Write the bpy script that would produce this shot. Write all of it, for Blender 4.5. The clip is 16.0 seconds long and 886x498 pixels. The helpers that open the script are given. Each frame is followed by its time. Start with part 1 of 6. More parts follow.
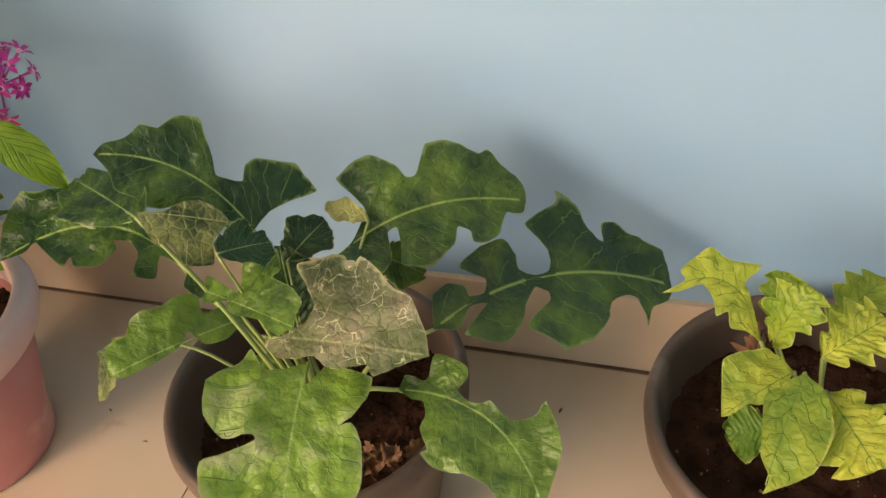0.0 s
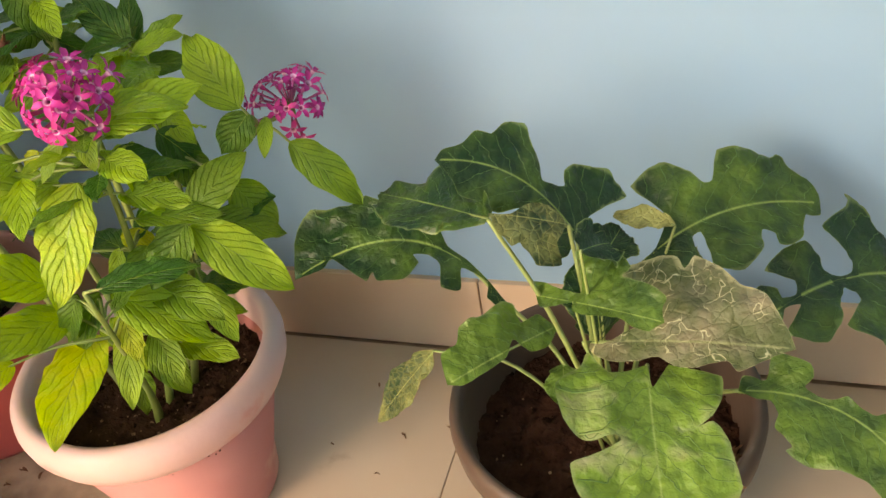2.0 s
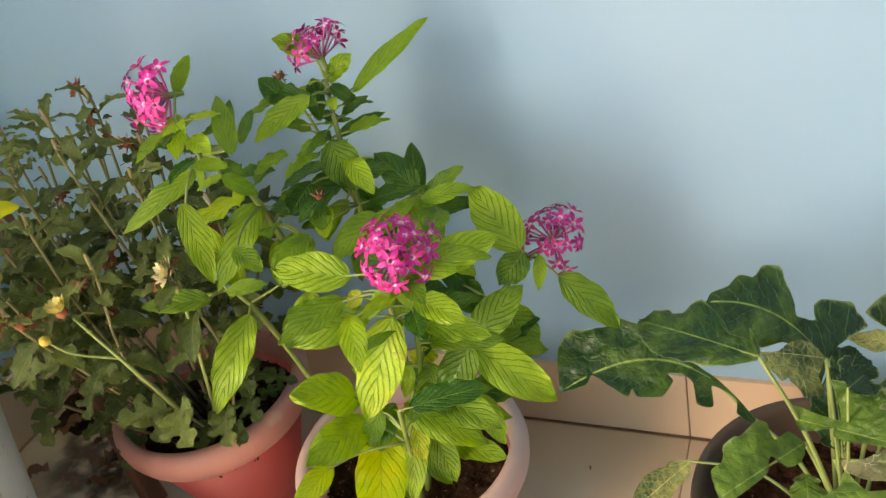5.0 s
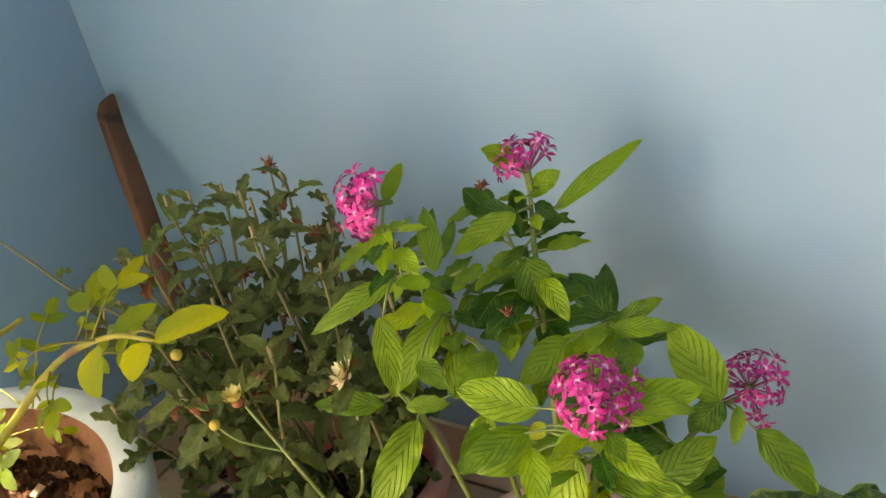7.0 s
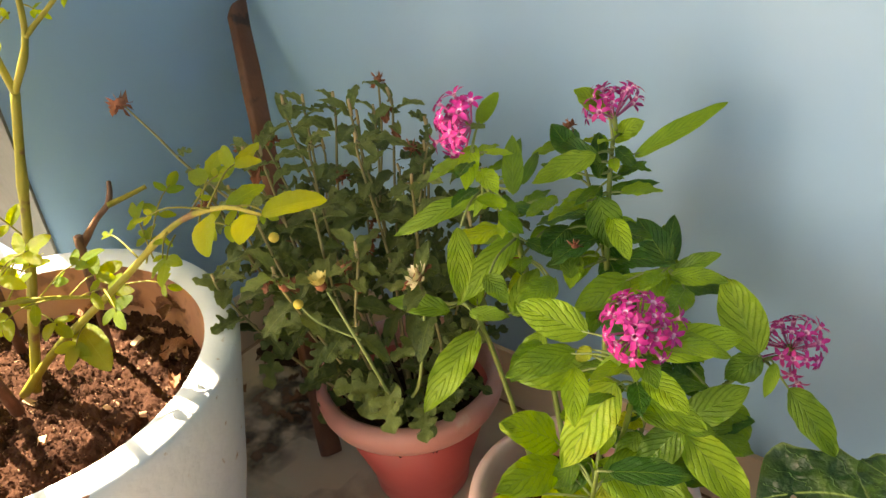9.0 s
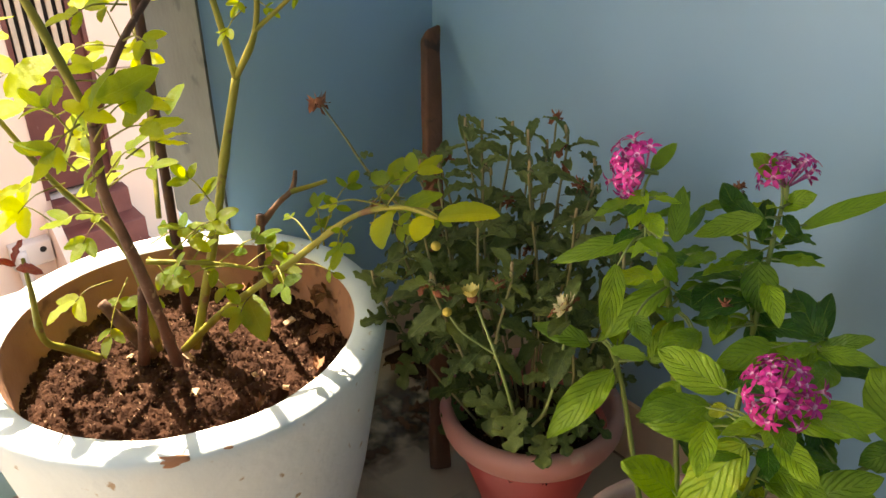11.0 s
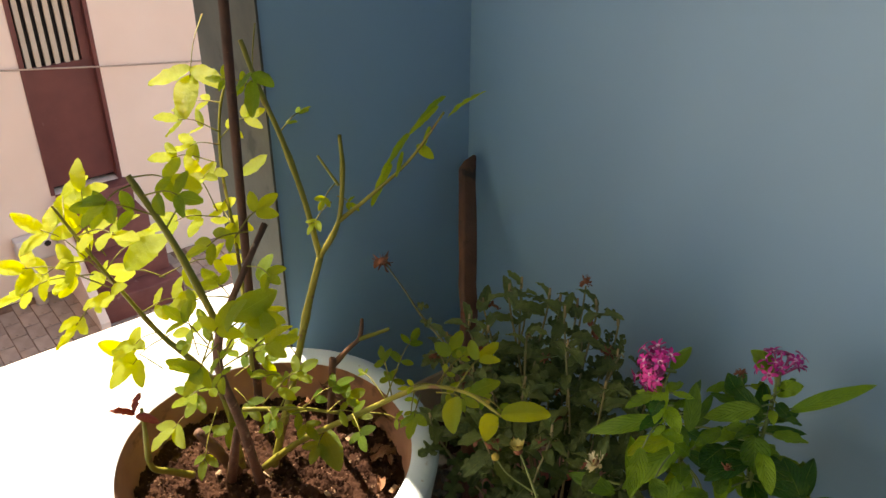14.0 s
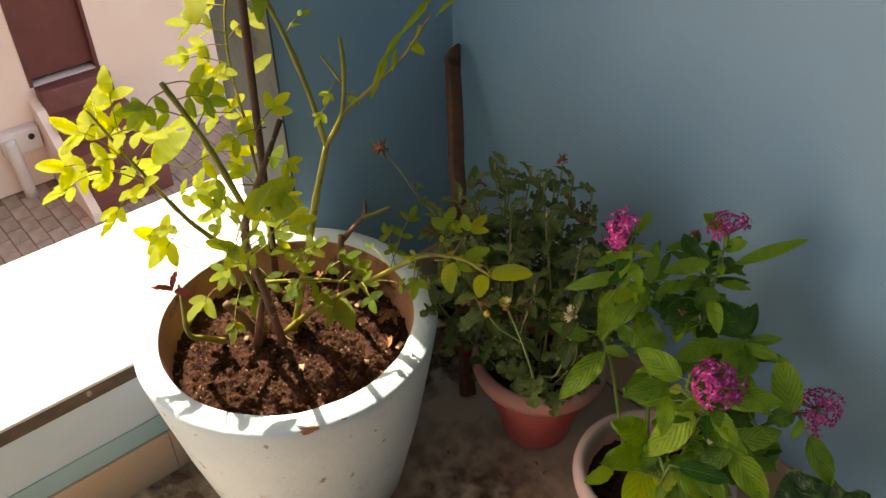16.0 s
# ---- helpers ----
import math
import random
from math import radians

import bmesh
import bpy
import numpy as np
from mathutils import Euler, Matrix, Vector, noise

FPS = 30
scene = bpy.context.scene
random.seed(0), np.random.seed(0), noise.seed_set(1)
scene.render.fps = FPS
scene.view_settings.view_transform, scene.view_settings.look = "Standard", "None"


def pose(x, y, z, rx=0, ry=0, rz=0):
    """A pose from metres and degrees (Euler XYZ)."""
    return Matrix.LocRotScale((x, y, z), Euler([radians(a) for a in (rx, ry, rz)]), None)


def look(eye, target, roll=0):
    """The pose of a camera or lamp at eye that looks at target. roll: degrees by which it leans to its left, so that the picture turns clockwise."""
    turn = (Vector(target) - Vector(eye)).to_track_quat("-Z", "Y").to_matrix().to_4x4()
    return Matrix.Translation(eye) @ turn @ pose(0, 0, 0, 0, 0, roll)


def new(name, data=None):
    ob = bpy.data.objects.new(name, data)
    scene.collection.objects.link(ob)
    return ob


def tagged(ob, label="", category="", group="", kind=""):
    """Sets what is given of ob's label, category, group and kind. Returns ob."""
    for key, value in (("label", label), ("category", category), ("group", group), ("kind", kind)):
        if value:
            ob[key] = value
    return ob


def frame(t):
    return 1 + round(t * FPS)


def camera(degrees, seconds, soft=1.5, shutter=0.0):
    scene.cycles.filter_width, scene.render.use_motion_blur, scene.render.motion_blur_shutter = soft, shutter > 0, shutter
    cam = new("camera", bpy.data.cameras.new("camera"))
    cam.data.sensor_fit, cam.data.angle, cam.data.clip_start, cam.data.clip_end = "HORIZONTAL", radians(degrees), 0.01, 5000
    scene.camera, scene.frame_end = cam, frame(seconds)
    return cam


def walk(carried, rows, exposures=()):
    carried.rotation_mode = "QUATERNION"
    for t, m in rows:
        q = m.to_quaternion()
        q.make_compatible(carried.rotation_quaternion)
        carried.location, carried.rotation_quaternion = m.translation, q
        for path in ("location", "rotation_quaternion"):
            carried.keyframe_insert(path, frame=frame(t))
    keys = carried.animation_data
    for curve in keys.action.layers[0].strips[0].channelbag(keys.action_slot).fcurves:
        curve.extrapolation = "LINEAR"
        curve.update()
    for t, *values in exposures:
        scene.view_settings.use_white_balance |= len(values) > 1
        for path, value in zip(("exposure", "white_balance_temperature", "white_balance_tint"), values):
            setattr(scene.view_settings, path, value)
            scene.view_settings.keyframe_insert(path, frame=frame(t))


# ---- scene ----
from mathutils import geometry

cam = camera(54.74, 16.0)
PATH = [
    (0, look((0.0033, 0.0454, 0.7426), (-0.5689, 1.4390, -0.5729), -8.95)),
    (0.5, look((-0.0328, 0.0109, 0.7290), (-0.5460, 1.5021, -0.5011), -6.47)),
    (1, look((-0.0856, -0.0148, 0.7242), (-0.5717, 1.5229, -0.4587), -5.54)),
    (1.5, look((-0.1568, -0.0348, 0.7304), (-0.6982, 1.4874, -0.4485), -8.13)),
    (2, look((-0.2207, -0.0488, 0.7361), (-0.8285, 1.4364, -0.4575), -10.57)),
    (2.5, look((-0.2369, -0.0693, 0.7637), (-0.8994, 1.3775, -0.4478), -12.36)),
    (3, look((-0.2511, -0.0835, 0.7840), (-0.9450, 1.3546, -0.4203), -13.33)),
    (3.5, look((-0.2730, -0.0961, 0.8045), (-1.0131, 1.3436, -0.3700), -13.76)),
    (3.7, look((-0.2861, -0.1020, 0.8134), (-1.0334, 1.3395, -0.3544), -13.48)),
    (5.8, look((-0.3713, -0.1271, 0.9369), (-1.2187, 1.3615, -0.0956), -14.86)),
    (6, look((-0.3896, -0.1165, 0.9444), (-1.2438, 1.3799, -0.0711), -14.45)),
    (6.5, look((-0.4204, -0.0990, 0.9516), (-1.3451, 1.3801, -0.0267), -12.74)),
    (7, look((-0.4309, -0.0908, 0.9582), (-1.4450, 1.3203, -0.0320), -11.48)),
    (7.5, look((-0.4337, -0.1005, 0.9650), (-1.5357, 1.2272, -0.0464), -10.09)),
    (8, look((-0.4155, -0.1223, 0.9742), (-1.5464, 1.1462, -0.0803), -8.60)),
    (8.2, look((-0.4066, -0.1265, 0.9748), (-1.5268, 1.1307, -0.1043), -7.82)),
    (10.3, look((-0.3676, -0.1960, 0.9703), (-1.6553, 0.9597, -0.0327), -2.57)),
    (10.5, look((-0.3672, -0.2017, 0.9706), (-1.6929, 0.9206, -0.0208), -1.76)),
    (11, look((-0.3693, -0.2071, 0.9772), (-1.7556, 0.8658, 0.0143), -0.86)),
    (11.5, look((-0.3751, -0.2137, 0.9943), (-1.7925, 0.8288, 0.0434), -0.53)),
    (12, look((-0.3781, -0.2280, 1.0076), (-1.8085, 0.8039, 0.0646), -0.28)),
    (12.5, look((-0.3801, -0.2394, 1.0354), (-1.8065, 0.8034, 0.0983), 0.26)),
    (13, look((-0.3768, -0.2539, 1.0821), (-1.8011, 0.8070, 0.1624), 0.77)),
    (13.5, look((-0.3783, -0.2789, 1.1838), (-1.7755, 0.8081, 0.2531), 1.17)),
    (14, look((-0.3810, -0.2978, 1.2756), (-1.7329, 0.7759, 0.2659), 0.29)),
    (14.5, look((-0.3621, -0.3247, 1.2983), (-1.6585, 0.7146, 0.1850), -0.24)),
    (15, look((-0.3450, -0.3388, 1.3349), (-1.5744, 0.6914, 0.1403), -0.36)),
    (15.5, look((-0.3157, -0.3607, 1.3509), (-1.5250, 0.6579, 0.1262), -0.93)),
    (16, look((-0.2881, -0.3902, 1.3672), (-1.4940, 0.6077, 0.1223), -1.22)),
]
EXPOSURES = [(0.0, 3.18, 10700, 23), (3.7, 3.38, 10000, 17), (6.0, 3.12, 9700, 17), (7.0, 3.0, 10200, 18), (8.2, 3.2, 10700, 19), (10.3, 2.68, 9700, 17), (12.0, 2.18, 9100, 12), (13.0, 2.15, 8700, 10), (14.0, 1.72, 9000, 16), (16.0, 1.68, 9200, 16)]
walk(cam, PATH, EXPOSURES)

# ---- light: hazy daylight, an added fill lamp, low morning sun through the side window ----
SUN_ELEV, SUN_AZ = 50.0, -5.0
world = bpy.data.worlds.new("sky_world")
scene.world = world
world.use_nodes = True
wn = world.node_tree.nodes
sky = wn.new("ShaderNodeTexSky")
sky.sky_type = "NISHITA"
sky.sun_disc = False
sky.sun_elevation = radians(SUN_ELEV)
sky.sun_rotation = radians(-90 + SUN_AZ)
wn["Background"].inputs[1].default_value = 0.15
world.node_tree.links.new(sky.outputs[0], wn["Background"].inputs[0])

sun_data = bpy.data.lights.new("sun", "SUN")
sun_data.energy, sun_data.angle, sun_data.color = 5.0, radians(0.5), (1.0, 0.95, 0.86)
sun = new("sun", sun_data)
sun_way = Vector((math.cos(radians(SUN_ELEV)) * math.cos(radians(SUN_AZ)), math.cos(radians(SUN_ELEV)) * math.sin(radians(SUN_AZ)), -math.sin(radians(SUN_ELEV))))
sun.matrix_world = look(Vector((-4, 0.5, 6)), Vector((-4, 0.5, 6)) + sun_way)

# lamp added as sky light in an unseen second window of the side wall
fill_lamp = bpy.data.lights.new("added_window_fill", "AREA")
fill_lamp.shape, fill_lamp.size, fill_lamp.size_y, fill_lamp.energy, fill_lamp.color = "RECTANGLE", 1.5, 1.6, 15.0, (1.0, 0.97, 0.92)
new("added_window_fill", fill_lamp).matrix_world = look((-1.56, -1.60, 1.22), (0.0, -1.70, 1.05))


# ---- materials ----
def nodes_of(name):
    m = bpy.data.materials.new(name)
    m.use_nodes = True
    n = m.node_tree.nodes
    return m, n, m.node_tree.links, n["Principled BSDF"]


def noise_ramp(n, l, scale, stops, detail=4, coords="Object", distort=0.0):
    """A noise texture through a colour ramp; returns the ramp node."""
    tc = n.new("ShaderNodeTexCoord")
    tx = n.new("ShaderNodeTexNoise")
    tx.inputs["Scale"].default_value, tx.inputs["Detail"].default_value = scale, detail
    tx.inputs["Distortion"].default_value = distort
    rp = n.new("ShaderNodeValToRGB")
    while len(rp.color_ramp.elements) < len(stops):
        rp.color_ramp.elements.new(0.5)
    for el, (p, c) in zip(rp.color_ramp.elements, stops):
        el.position, el.color = p, (*c, 1)
    l.new(tc.outputs[coords], tx.inputs["Vector"])
    l.new(tx.outputs[0], rp.inputs[0])
    return rp


def mixed(n, l, a, b, fac, mode="MIX"):
    """Mix two colour sockets (or colours); fac is a socket or a number."""
    mx = n.new("ShaderNodeMix")
    mx.data_type, mx.blend_type = "RGBA", mode
    for sock, v in ((mx.inputs[6], a), (mx.inputs[7], b), (mx.inputs[0], fac)):
        if isinstance(v, tuple):
            sock.default_value = (*v, 1)
        elif isinstance(v, (int, float)):
            sock.default_value = v
        else:
            l.new(v, sock)
    return mx.outputs[2]


def math_node(n, l, op, a, b=0.0, c=0.0):
    m = n.new("ShaderNodeMath")
    m.operation = op
    for sock, v in zip(m.inputs, (a, b, c)):
        if isinstance(v, (int, float)):
            sock.default_value = v
        else:
            l.new(v, sock)
    return m.outputs[0]


def bumped(n, l, bsdf, height, strength, distance=0.002):
    b = n.new("ShaderNodeBump")
    b.inputs["Strength"].default_value, b.inputs["Distance"].default_value = strength, distance
    l.new(height, b.inputs["Height"])
    l.new(b.outputs[0], bsdf.inputs["Normal"])


def surface(name, c1, c2, scale=8.0, rough=0.6, spots=None, bump=0.2, bump_scale=120.0, metal=0.0, random_amount=0.0, detail=4, spec=0.5):
    """A two-tone mottled surface with fine relief; spots: (colour, scale, threshold)."""
    m, n, l, p = nodes_of(name)
    col = noise_ramp(n, l, scale, ((0.3, c1), (0.7, c2)), detail).outputs[0]
    if spots:
        s = noise_ramp(n, l, spots[1], ((spots[2], (0, 0, 0)), (spots[2] + 0.06, (1, 1, 1))), 6)
        col = mixed(n, l, col, spots[0], s.outputs[0])
    if random_amount:
        oi = n.new("ShaderNodeObjectInfo")
        hv = n.new("ShaderNodeHueSaturation")
        l.new(math_node(n, l, "MULTIPLY_ADD", oi.outputs["Random"], random_amount, 1 - random_amount / 2), hv.inputs["Value"])
        l.new(col, hv.inputs["Color"])
        col = hv.outputs[0]
    l.new(col, p.inputs["Base Color"])
    p.inputs["Roughness"].default_value, p.inputs["Metallic"].default_value = rough, metal
    p.inputs["Specular IOR Level"].default_value = spec
    if bump:
        b = noise_ramp(n, l, bump_scale, ((0.2, (0, 0, 0)), (0.8, (1, 1, 1))), 6)
        bumped(n, l, p, b.outputs[0], bump)
    return m


M_WALL = surface("blue_wall_paint", (0.21, 0.385, 0.565), (0.25, 0.435, 0.61), 1.3, 0.48, ((0.16, 0.27, 0.38), 70.0, 0.80), 0.06, 60)
M_CEIL = surface("white_ceiling_paint", (0.50, 0.51, 0.50), (0.56, 0.56, 0.55), 3, 0.8)
M_TILE = surface("beige_floor_tile", (0.50, 0.385, 0.285), (0.60, 0.47, 0.36), 3.5, 0.30, ((0.40, 0.28, 0.20), 7.0, 0.68), 0.04, 40, random_amount=0.06, detail=7)
M_SKIRT = surface("beige_skirting_tile", (0.58, 0.42, 0.30), (0.64, 0.48, 0.36), 5, 0.35, None, 0.03, 40, random_amount=0.06)
M_GROUT = surface("brown_grout", (0.26, 0.16, 0.11), (0.36, 0.24, 0.17), 30, 0.9)
M_SILL = surface("white_sill_paint", (0.52, 0.57, 0.58), (0.60, 0.64, 0.65), 4, 0.6, ((0.50, 0.60, 0.52), 5.0, 0.66), 0.15, 80, spec=0.2)
M_STRIP = surface("dark_worn_edge", (0.03, 0.025, 0.02), (0.10, 0.07, 0.05), 40, 0.6, ((0.35, 0.3, 0.25), 25.0, 0.62))
M_PARAPET = surface("pale_blue_sill_wall", (0.46, 0.61, 0.74), (0.54, 0.67, 0.78), 4, 0.6, ((0.33, 0.45, 0.52), 9.0, 0.72), 0.1, 60)
M_BAND = surface("teal_paint_band", (0.28, 0.47, 0.53), (0.34, 0.53, 0.58), 6, 0.6)
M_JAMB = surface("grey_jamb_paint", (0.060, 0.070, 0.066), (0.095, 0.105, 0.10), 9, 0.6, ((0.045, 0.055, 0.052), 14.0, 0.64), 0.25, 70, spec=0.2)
M_PINKPOT = surface("pink_plastic", (0.57, 0.20, 0.195), (0.64, 0.27, 0.255), 5, 0.42, ((0.70, 0.38, 0.33), 7.0, 0.58), 0.05, 90)
M_PINKPOT_FRESH = surface("deep_pink_plastic", (0.58, 0.095, 0.085), (0.63, 0.135, 0.12), 5, 0.42, ((0.66, 0.28, 0.25), 7.0, 0.66), 0.05, 90)
M_PINKLIP = surface("faded_pink_plastic", (0.63, 0.385, 0.375), (0.70, 0.50, 0.48), 7, 0.5, ((0.62, 0.30, 0.27), 12.0, 0.62), 0.08, 110)
M_PINKLIP_FRESH = surface("pink_rim_plastic", (0.60, 0.24, 0.21), (0.66, 0.31, 0.275), 7, 0.5, ((0.66, 0.40, 0.36), 12.0, 0.62), 0.08, 110)
M_BROWNPOT = surface("brown_plastic", (0.078, 0.049, 0.036), (0.112, 0.072, 0.054), 6, 0.5, ((0.16, 0.115, 0.09), 14.0, 0.64), 0.08, 120)
M_WHITEPOT = surface("whitewashed_cement", (0.46, 0.57, 0.66), (0.58, 0.67, 0.73), 6, 0.8, ((0.30, 0.24, 0.19), 46.0, 0.665), 0.5, 50, detail=8, spec=0.25)
M_CLAY = surface("raw_cement_inside", (0.25, 0.115, 0.07), (0.36, 0.19, 0.12), 12, 0.9, ((0.17, 0.085, 0.055), 20.0, 0.6), 0.6, 60)
M_SOIL = surface("dark_soil", (0.020, 0.0095, 0.007), (0.064, 0.032, 0.022), 45, 0.95, ((0.24, 0.155, 0.11), 110.0, 0.63), 1.0, 200, detail=8, spec=0.05)
M_REDSOIL = surface("reddish_soil", (0.026, 0.011, 0.0075), (0.060, 0.026, 0.017), 50, 0.95, ((0.20, 0.12, 0.085), 160.0, 0.70), 1.0, 160, detail=8, spec=0.05)
M_WOOD = surface("weathered_wood", (0.095, 0.036, 0.021), (0.20, 0.078, 0.042), 14, 0.65, ((0.04, 0.018, 0.012), 16.0, 0.64), 0.5, 90)
M_IRON = surface("rusted_iron", (0.035, 0.016, 0.012), (0.09, 0.035, 0.022), 30, 0.75, ((0.16, 0.07, 0.04), 60.0, 0.66), 0.5, 120)
M_PINKWALL = surface("pinkish_white_plaster", (0.82, 0.645, 0.54), (0.88, 0.71, 0.61), 1.2, 0.9, None, 0.1, 40)
M_MAROON = surface("maroon_paint", (0.12, 0.03, 0.03), (0.16, 0.045, 0.04), 4, 0.45, ((0.2, 0.09, 0.08), 12.0, 0.7))
M_MAROONSTEP = surface("maroon_step", (0.15, 0.04, 0.035), (0.21, 0.07, 0.06), 5, 0.6, ((0.3, 0.15, 0.13), 9.0, 0.66))
M_CREAM = surface("cream_slats", (0.55, 0.45, 0.34), (0.62, 0.52, 0.42), 6, 0.7)
M_PAVER = surface("grey_pavers", (0.36, 0.26, 0.205), (0.48, 0.36, 0.29), 7, 0.9, ((0.25, 0.18, 0.14), 14.0, 0.64), 0.2, 50, random_amount=0.25)
M_DUST = surface("dark_dust", (0.15, 0.080, 0.052), (0.30, 0.185, 0.13), 16, 0.95, None, 0.3, 90)
M_DRYLEAF = surface("dry_leaf", (0.14, 0.065, 0.036), (0.28, 0.15, 0.09), 30, 0.85, ((0.08, 0.035, 0.02), 60.0, 0.6), 0.4, 90, random_amount=0.4, spec=0.2)
M_CHIP = surface("pale_wood_chip", (0.28, 0.18, 0.11), (0.42, 0.30, 0.20), 40, 0.85, None, 0.3, 90, random_amount=0.3)
M_PVC = surface("white_pipe", (0.66, 0.60, 0.56), (0.72, 0.66, 0.62), 5, 0.5)
# near black: painted shade for the slat gaps and the pipe's mouth
M_DARK = surface("gap_shade", (0.015, 0.012, 0.01), (0.03, 0.024, 0.02), 8, 0.8)


# ---- mesh helpers ----
def thing(name, label, category, at=(0, 0, 0), group=""):
    ob = new(name)
    ob.empty_display_size = 0.05
    ob.location = at
    return tagged(ob, label, category, group)


def finish(bm, smooth=True):
    me = bpy.data.meshes.new("mesh")
    bmesh.ops.recalc_face_normals(bm, faces=bm.faces)
    bm.to_mesh(me)
    bm.free()
    if smooth:
        me.polygons.foreach_set("use_smooth", [True] * len(me.polygons))
    return me


def place(ob, parent):
    """Hang a mesh that is written in world metres under its thing or part, without moving it."""
    ob.parent = parent
    m = Matrix.Identity(4)
    p = parent
    while p is not None:
        m = p.matrix_basis @ m
        p = p.parent
    ob.matrix_basis = m.inverted() @ ob.matrix_basis
    return ob


def part(name, bm, material, parent, label="", smooth=True):
    me = finish(bm, smooth) if isinstance(bm, bmesh.types.BMesh) else bm
    me.materials.clear()
    me.materials.append(material)
    ob = new(name, me)
    if parent is not None:
        place(ob, parent)
    return tagged(ob, label)


def structure(name, bm, material, label, smooth=False):
    ob = part(name, bm, material, None, "", smooth)
    return tagged(ob, label, kind="structure")


def box(bm, lo, hi, bevel=0.0):
    c = [(a + b) / 2 for a, b in zip(lo, hi)]
    s = [abs(b - a) for a, b in zip(lo, hi)]
    made = bmesh.ops.create_cube(bm, size=1.0, matrix=Matrix.Translation(c) @ Matrix.Diagonal((*s, 1)))
    if bevel:
        edges = {e for v in made["verts"] for e in v.link_edges}
        bmesh.ops.bevel(bm, geom=list(edges), offset=bevel, segments=2, affect="EDGES", profile=0.6)
    return bm


def boxes(*list_of):
    bm = bmesh.new()
    for b in list_of:
        box(bm, *b)
    return bm


def lathe(profile, centre, segments=64, wobble=0.0, seed=0):
    """Turn a profile of (radius, height) round the upright axis at centre."""
    bm = bmesh.new()
    rings = []
    for k, (r, z) in enumerate(profile):
        ring = []
        for i in range(segments):
            a = 2 * math.pi * i / segments
            w = 1 + wobble * noise.noise(Vector((math.cos(a) * 2 + seed, math.sin(a) * 2, z * 9)))
            ring.append(bm.verts.new((centre[0] + r * w * math.cos(a), centre[1] + r * w * math.sin(a), centre[2] + z + wobble * 0.12 * noise.noise(Vector((math.cos(a) * 5, math.sin(a) * 5, seed + k * 0.3))))))
        rings.append(ring)
    for a, b in zip(rings, rings[1:]):
        for i in range(segments):
            j = (i + 1) % segments
            bm.faces.new((a[i], a[j], b[j], b[i]))
    return bm


def spline(points, steps=6):
    """A smooth line through the points (Catmull-Rom)."""
    p = [Vector(q) for q in points]
    p = [p[0] * 2 - p[1]] + p + [p[-1] * 2 - p[-2]]
    out = []
    for a, b, c, d in zip(p, p[1:], p[2:], p[3:]):
        for i in range(steps):
            t = i / steps
            out.append(0.5 * (2 * b + (c - a) * t + (2 * a - 5 * b + 4 * c - d) * t * t + (3 * b - a - 3 * c + d) * t ** 3))
    return out + [p[-2]]


def tube(bm, points, r0, r1, sides=7, steps=5, knots=0.0, seed=0.0):
    """A tapered round stem along a smooth line; knots swell it a little here and there."""
    line = spline(points, steps)
    up = Vector((0.31, 0.17, 0.93))
    rings = []
    for i, c in enumerate(line):
        d = (line[min(i + 1, len(line) - 1)] - line[max(i - 1, 0)]).normalized()
        u = d.cross(up)
        u = u.normalized() if u.length > 1e-4 else Vector((1, 0, 0))
        v = d.cross(u)
        t = i / (len(line) - 1)
        r = r0 + (r1 - r0) * t
        r *= 1 + knots * max(0.0, noise.noise(c * 30 + Vector((seed, 0, 0))))
        rings.append([bm.verts.new(c + (u * math.cos(2 * math.pi * k / sides) + v * math.sin(2 * math.pi * k / sides)) * r) for k in range(sides)])
    for a, b in zip(rings, rings[1:]):
        for k in range(sides):
            j = (k + 1) % sides
            bm.faces.new((a[k], a[j], b[j], b[k]))
    bm.faces.new(rings[0][::-1])
    bm.faces.new(rings[-1])
    return bm


def tube_bm(*args, **kw):
    return tube(bmesh.new(), *args, **kw)


# ---- the porch: back wall, side wall with window opening, floor, ceiling ----
WALL_Y, WALL_X, SILL_X, JAMB_Y, SILL_Z = 0.678, -1.533, -1.434, 0.262, 0.308
SKIRT_H, ROOM_H = 0.111, 2.75
structure("wall_north", boxes(((-1.83, WALL_Y, -0.03), (2.4, WALL_Y + 0.2, ROOM_H))), M_WALL, "light blue painted plaster wall behind the pots")
# opening beyond y -0.72 is unseen, made for the fill lamp
structure("wall_west", boxes(((WALL_X - 0.224, JAMB_Y + 0.004, -0.03), (WALL_X, WALL_Y, ROOM_H)), ((WALL_X - 0.224, -0.72, 1.36), (WALL_X, JAMB_Y + 0.004, ROOM_H)), ((WALL_X - 0.224, -2.5, 2.1), (WALL_X, -0.72, ROOM_H)), ((WALL_X - 0.224, -2.5, SILL_Z), (WALL_X, -2.4, 2.1))), M_WALL, "blue painted side wall with a window opening")
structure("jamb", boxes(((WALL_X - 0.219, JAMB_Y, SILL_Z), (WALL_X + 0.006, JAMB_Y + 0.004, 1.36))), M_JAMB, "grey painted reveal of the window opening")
structure("wall_under_window", boxes(((SILL_X - 0.2, -2.5, -0.03), (SILL_X, JAMB_Y, SILL_Z - 0.036))), M_PARAPET, "pale blue painted low wall under the sill")
structure("paint_band", boxes(((SILL_X, -2.5, SKIRT_H + 0.002), (SILL_X + 0.003, JAMB_Y, 0.158))), M_BAND, "darker blue band of paint above the skirting")
structure("window_sill", box(bmesh.new(), (-1.638, -2.5, SILL_Z - 0.008), (SILL_X + 0.006, JAMB_Y - 0.002, SILL_Z), 0.004), M_SILL, "wide white painted window sill in full sun")
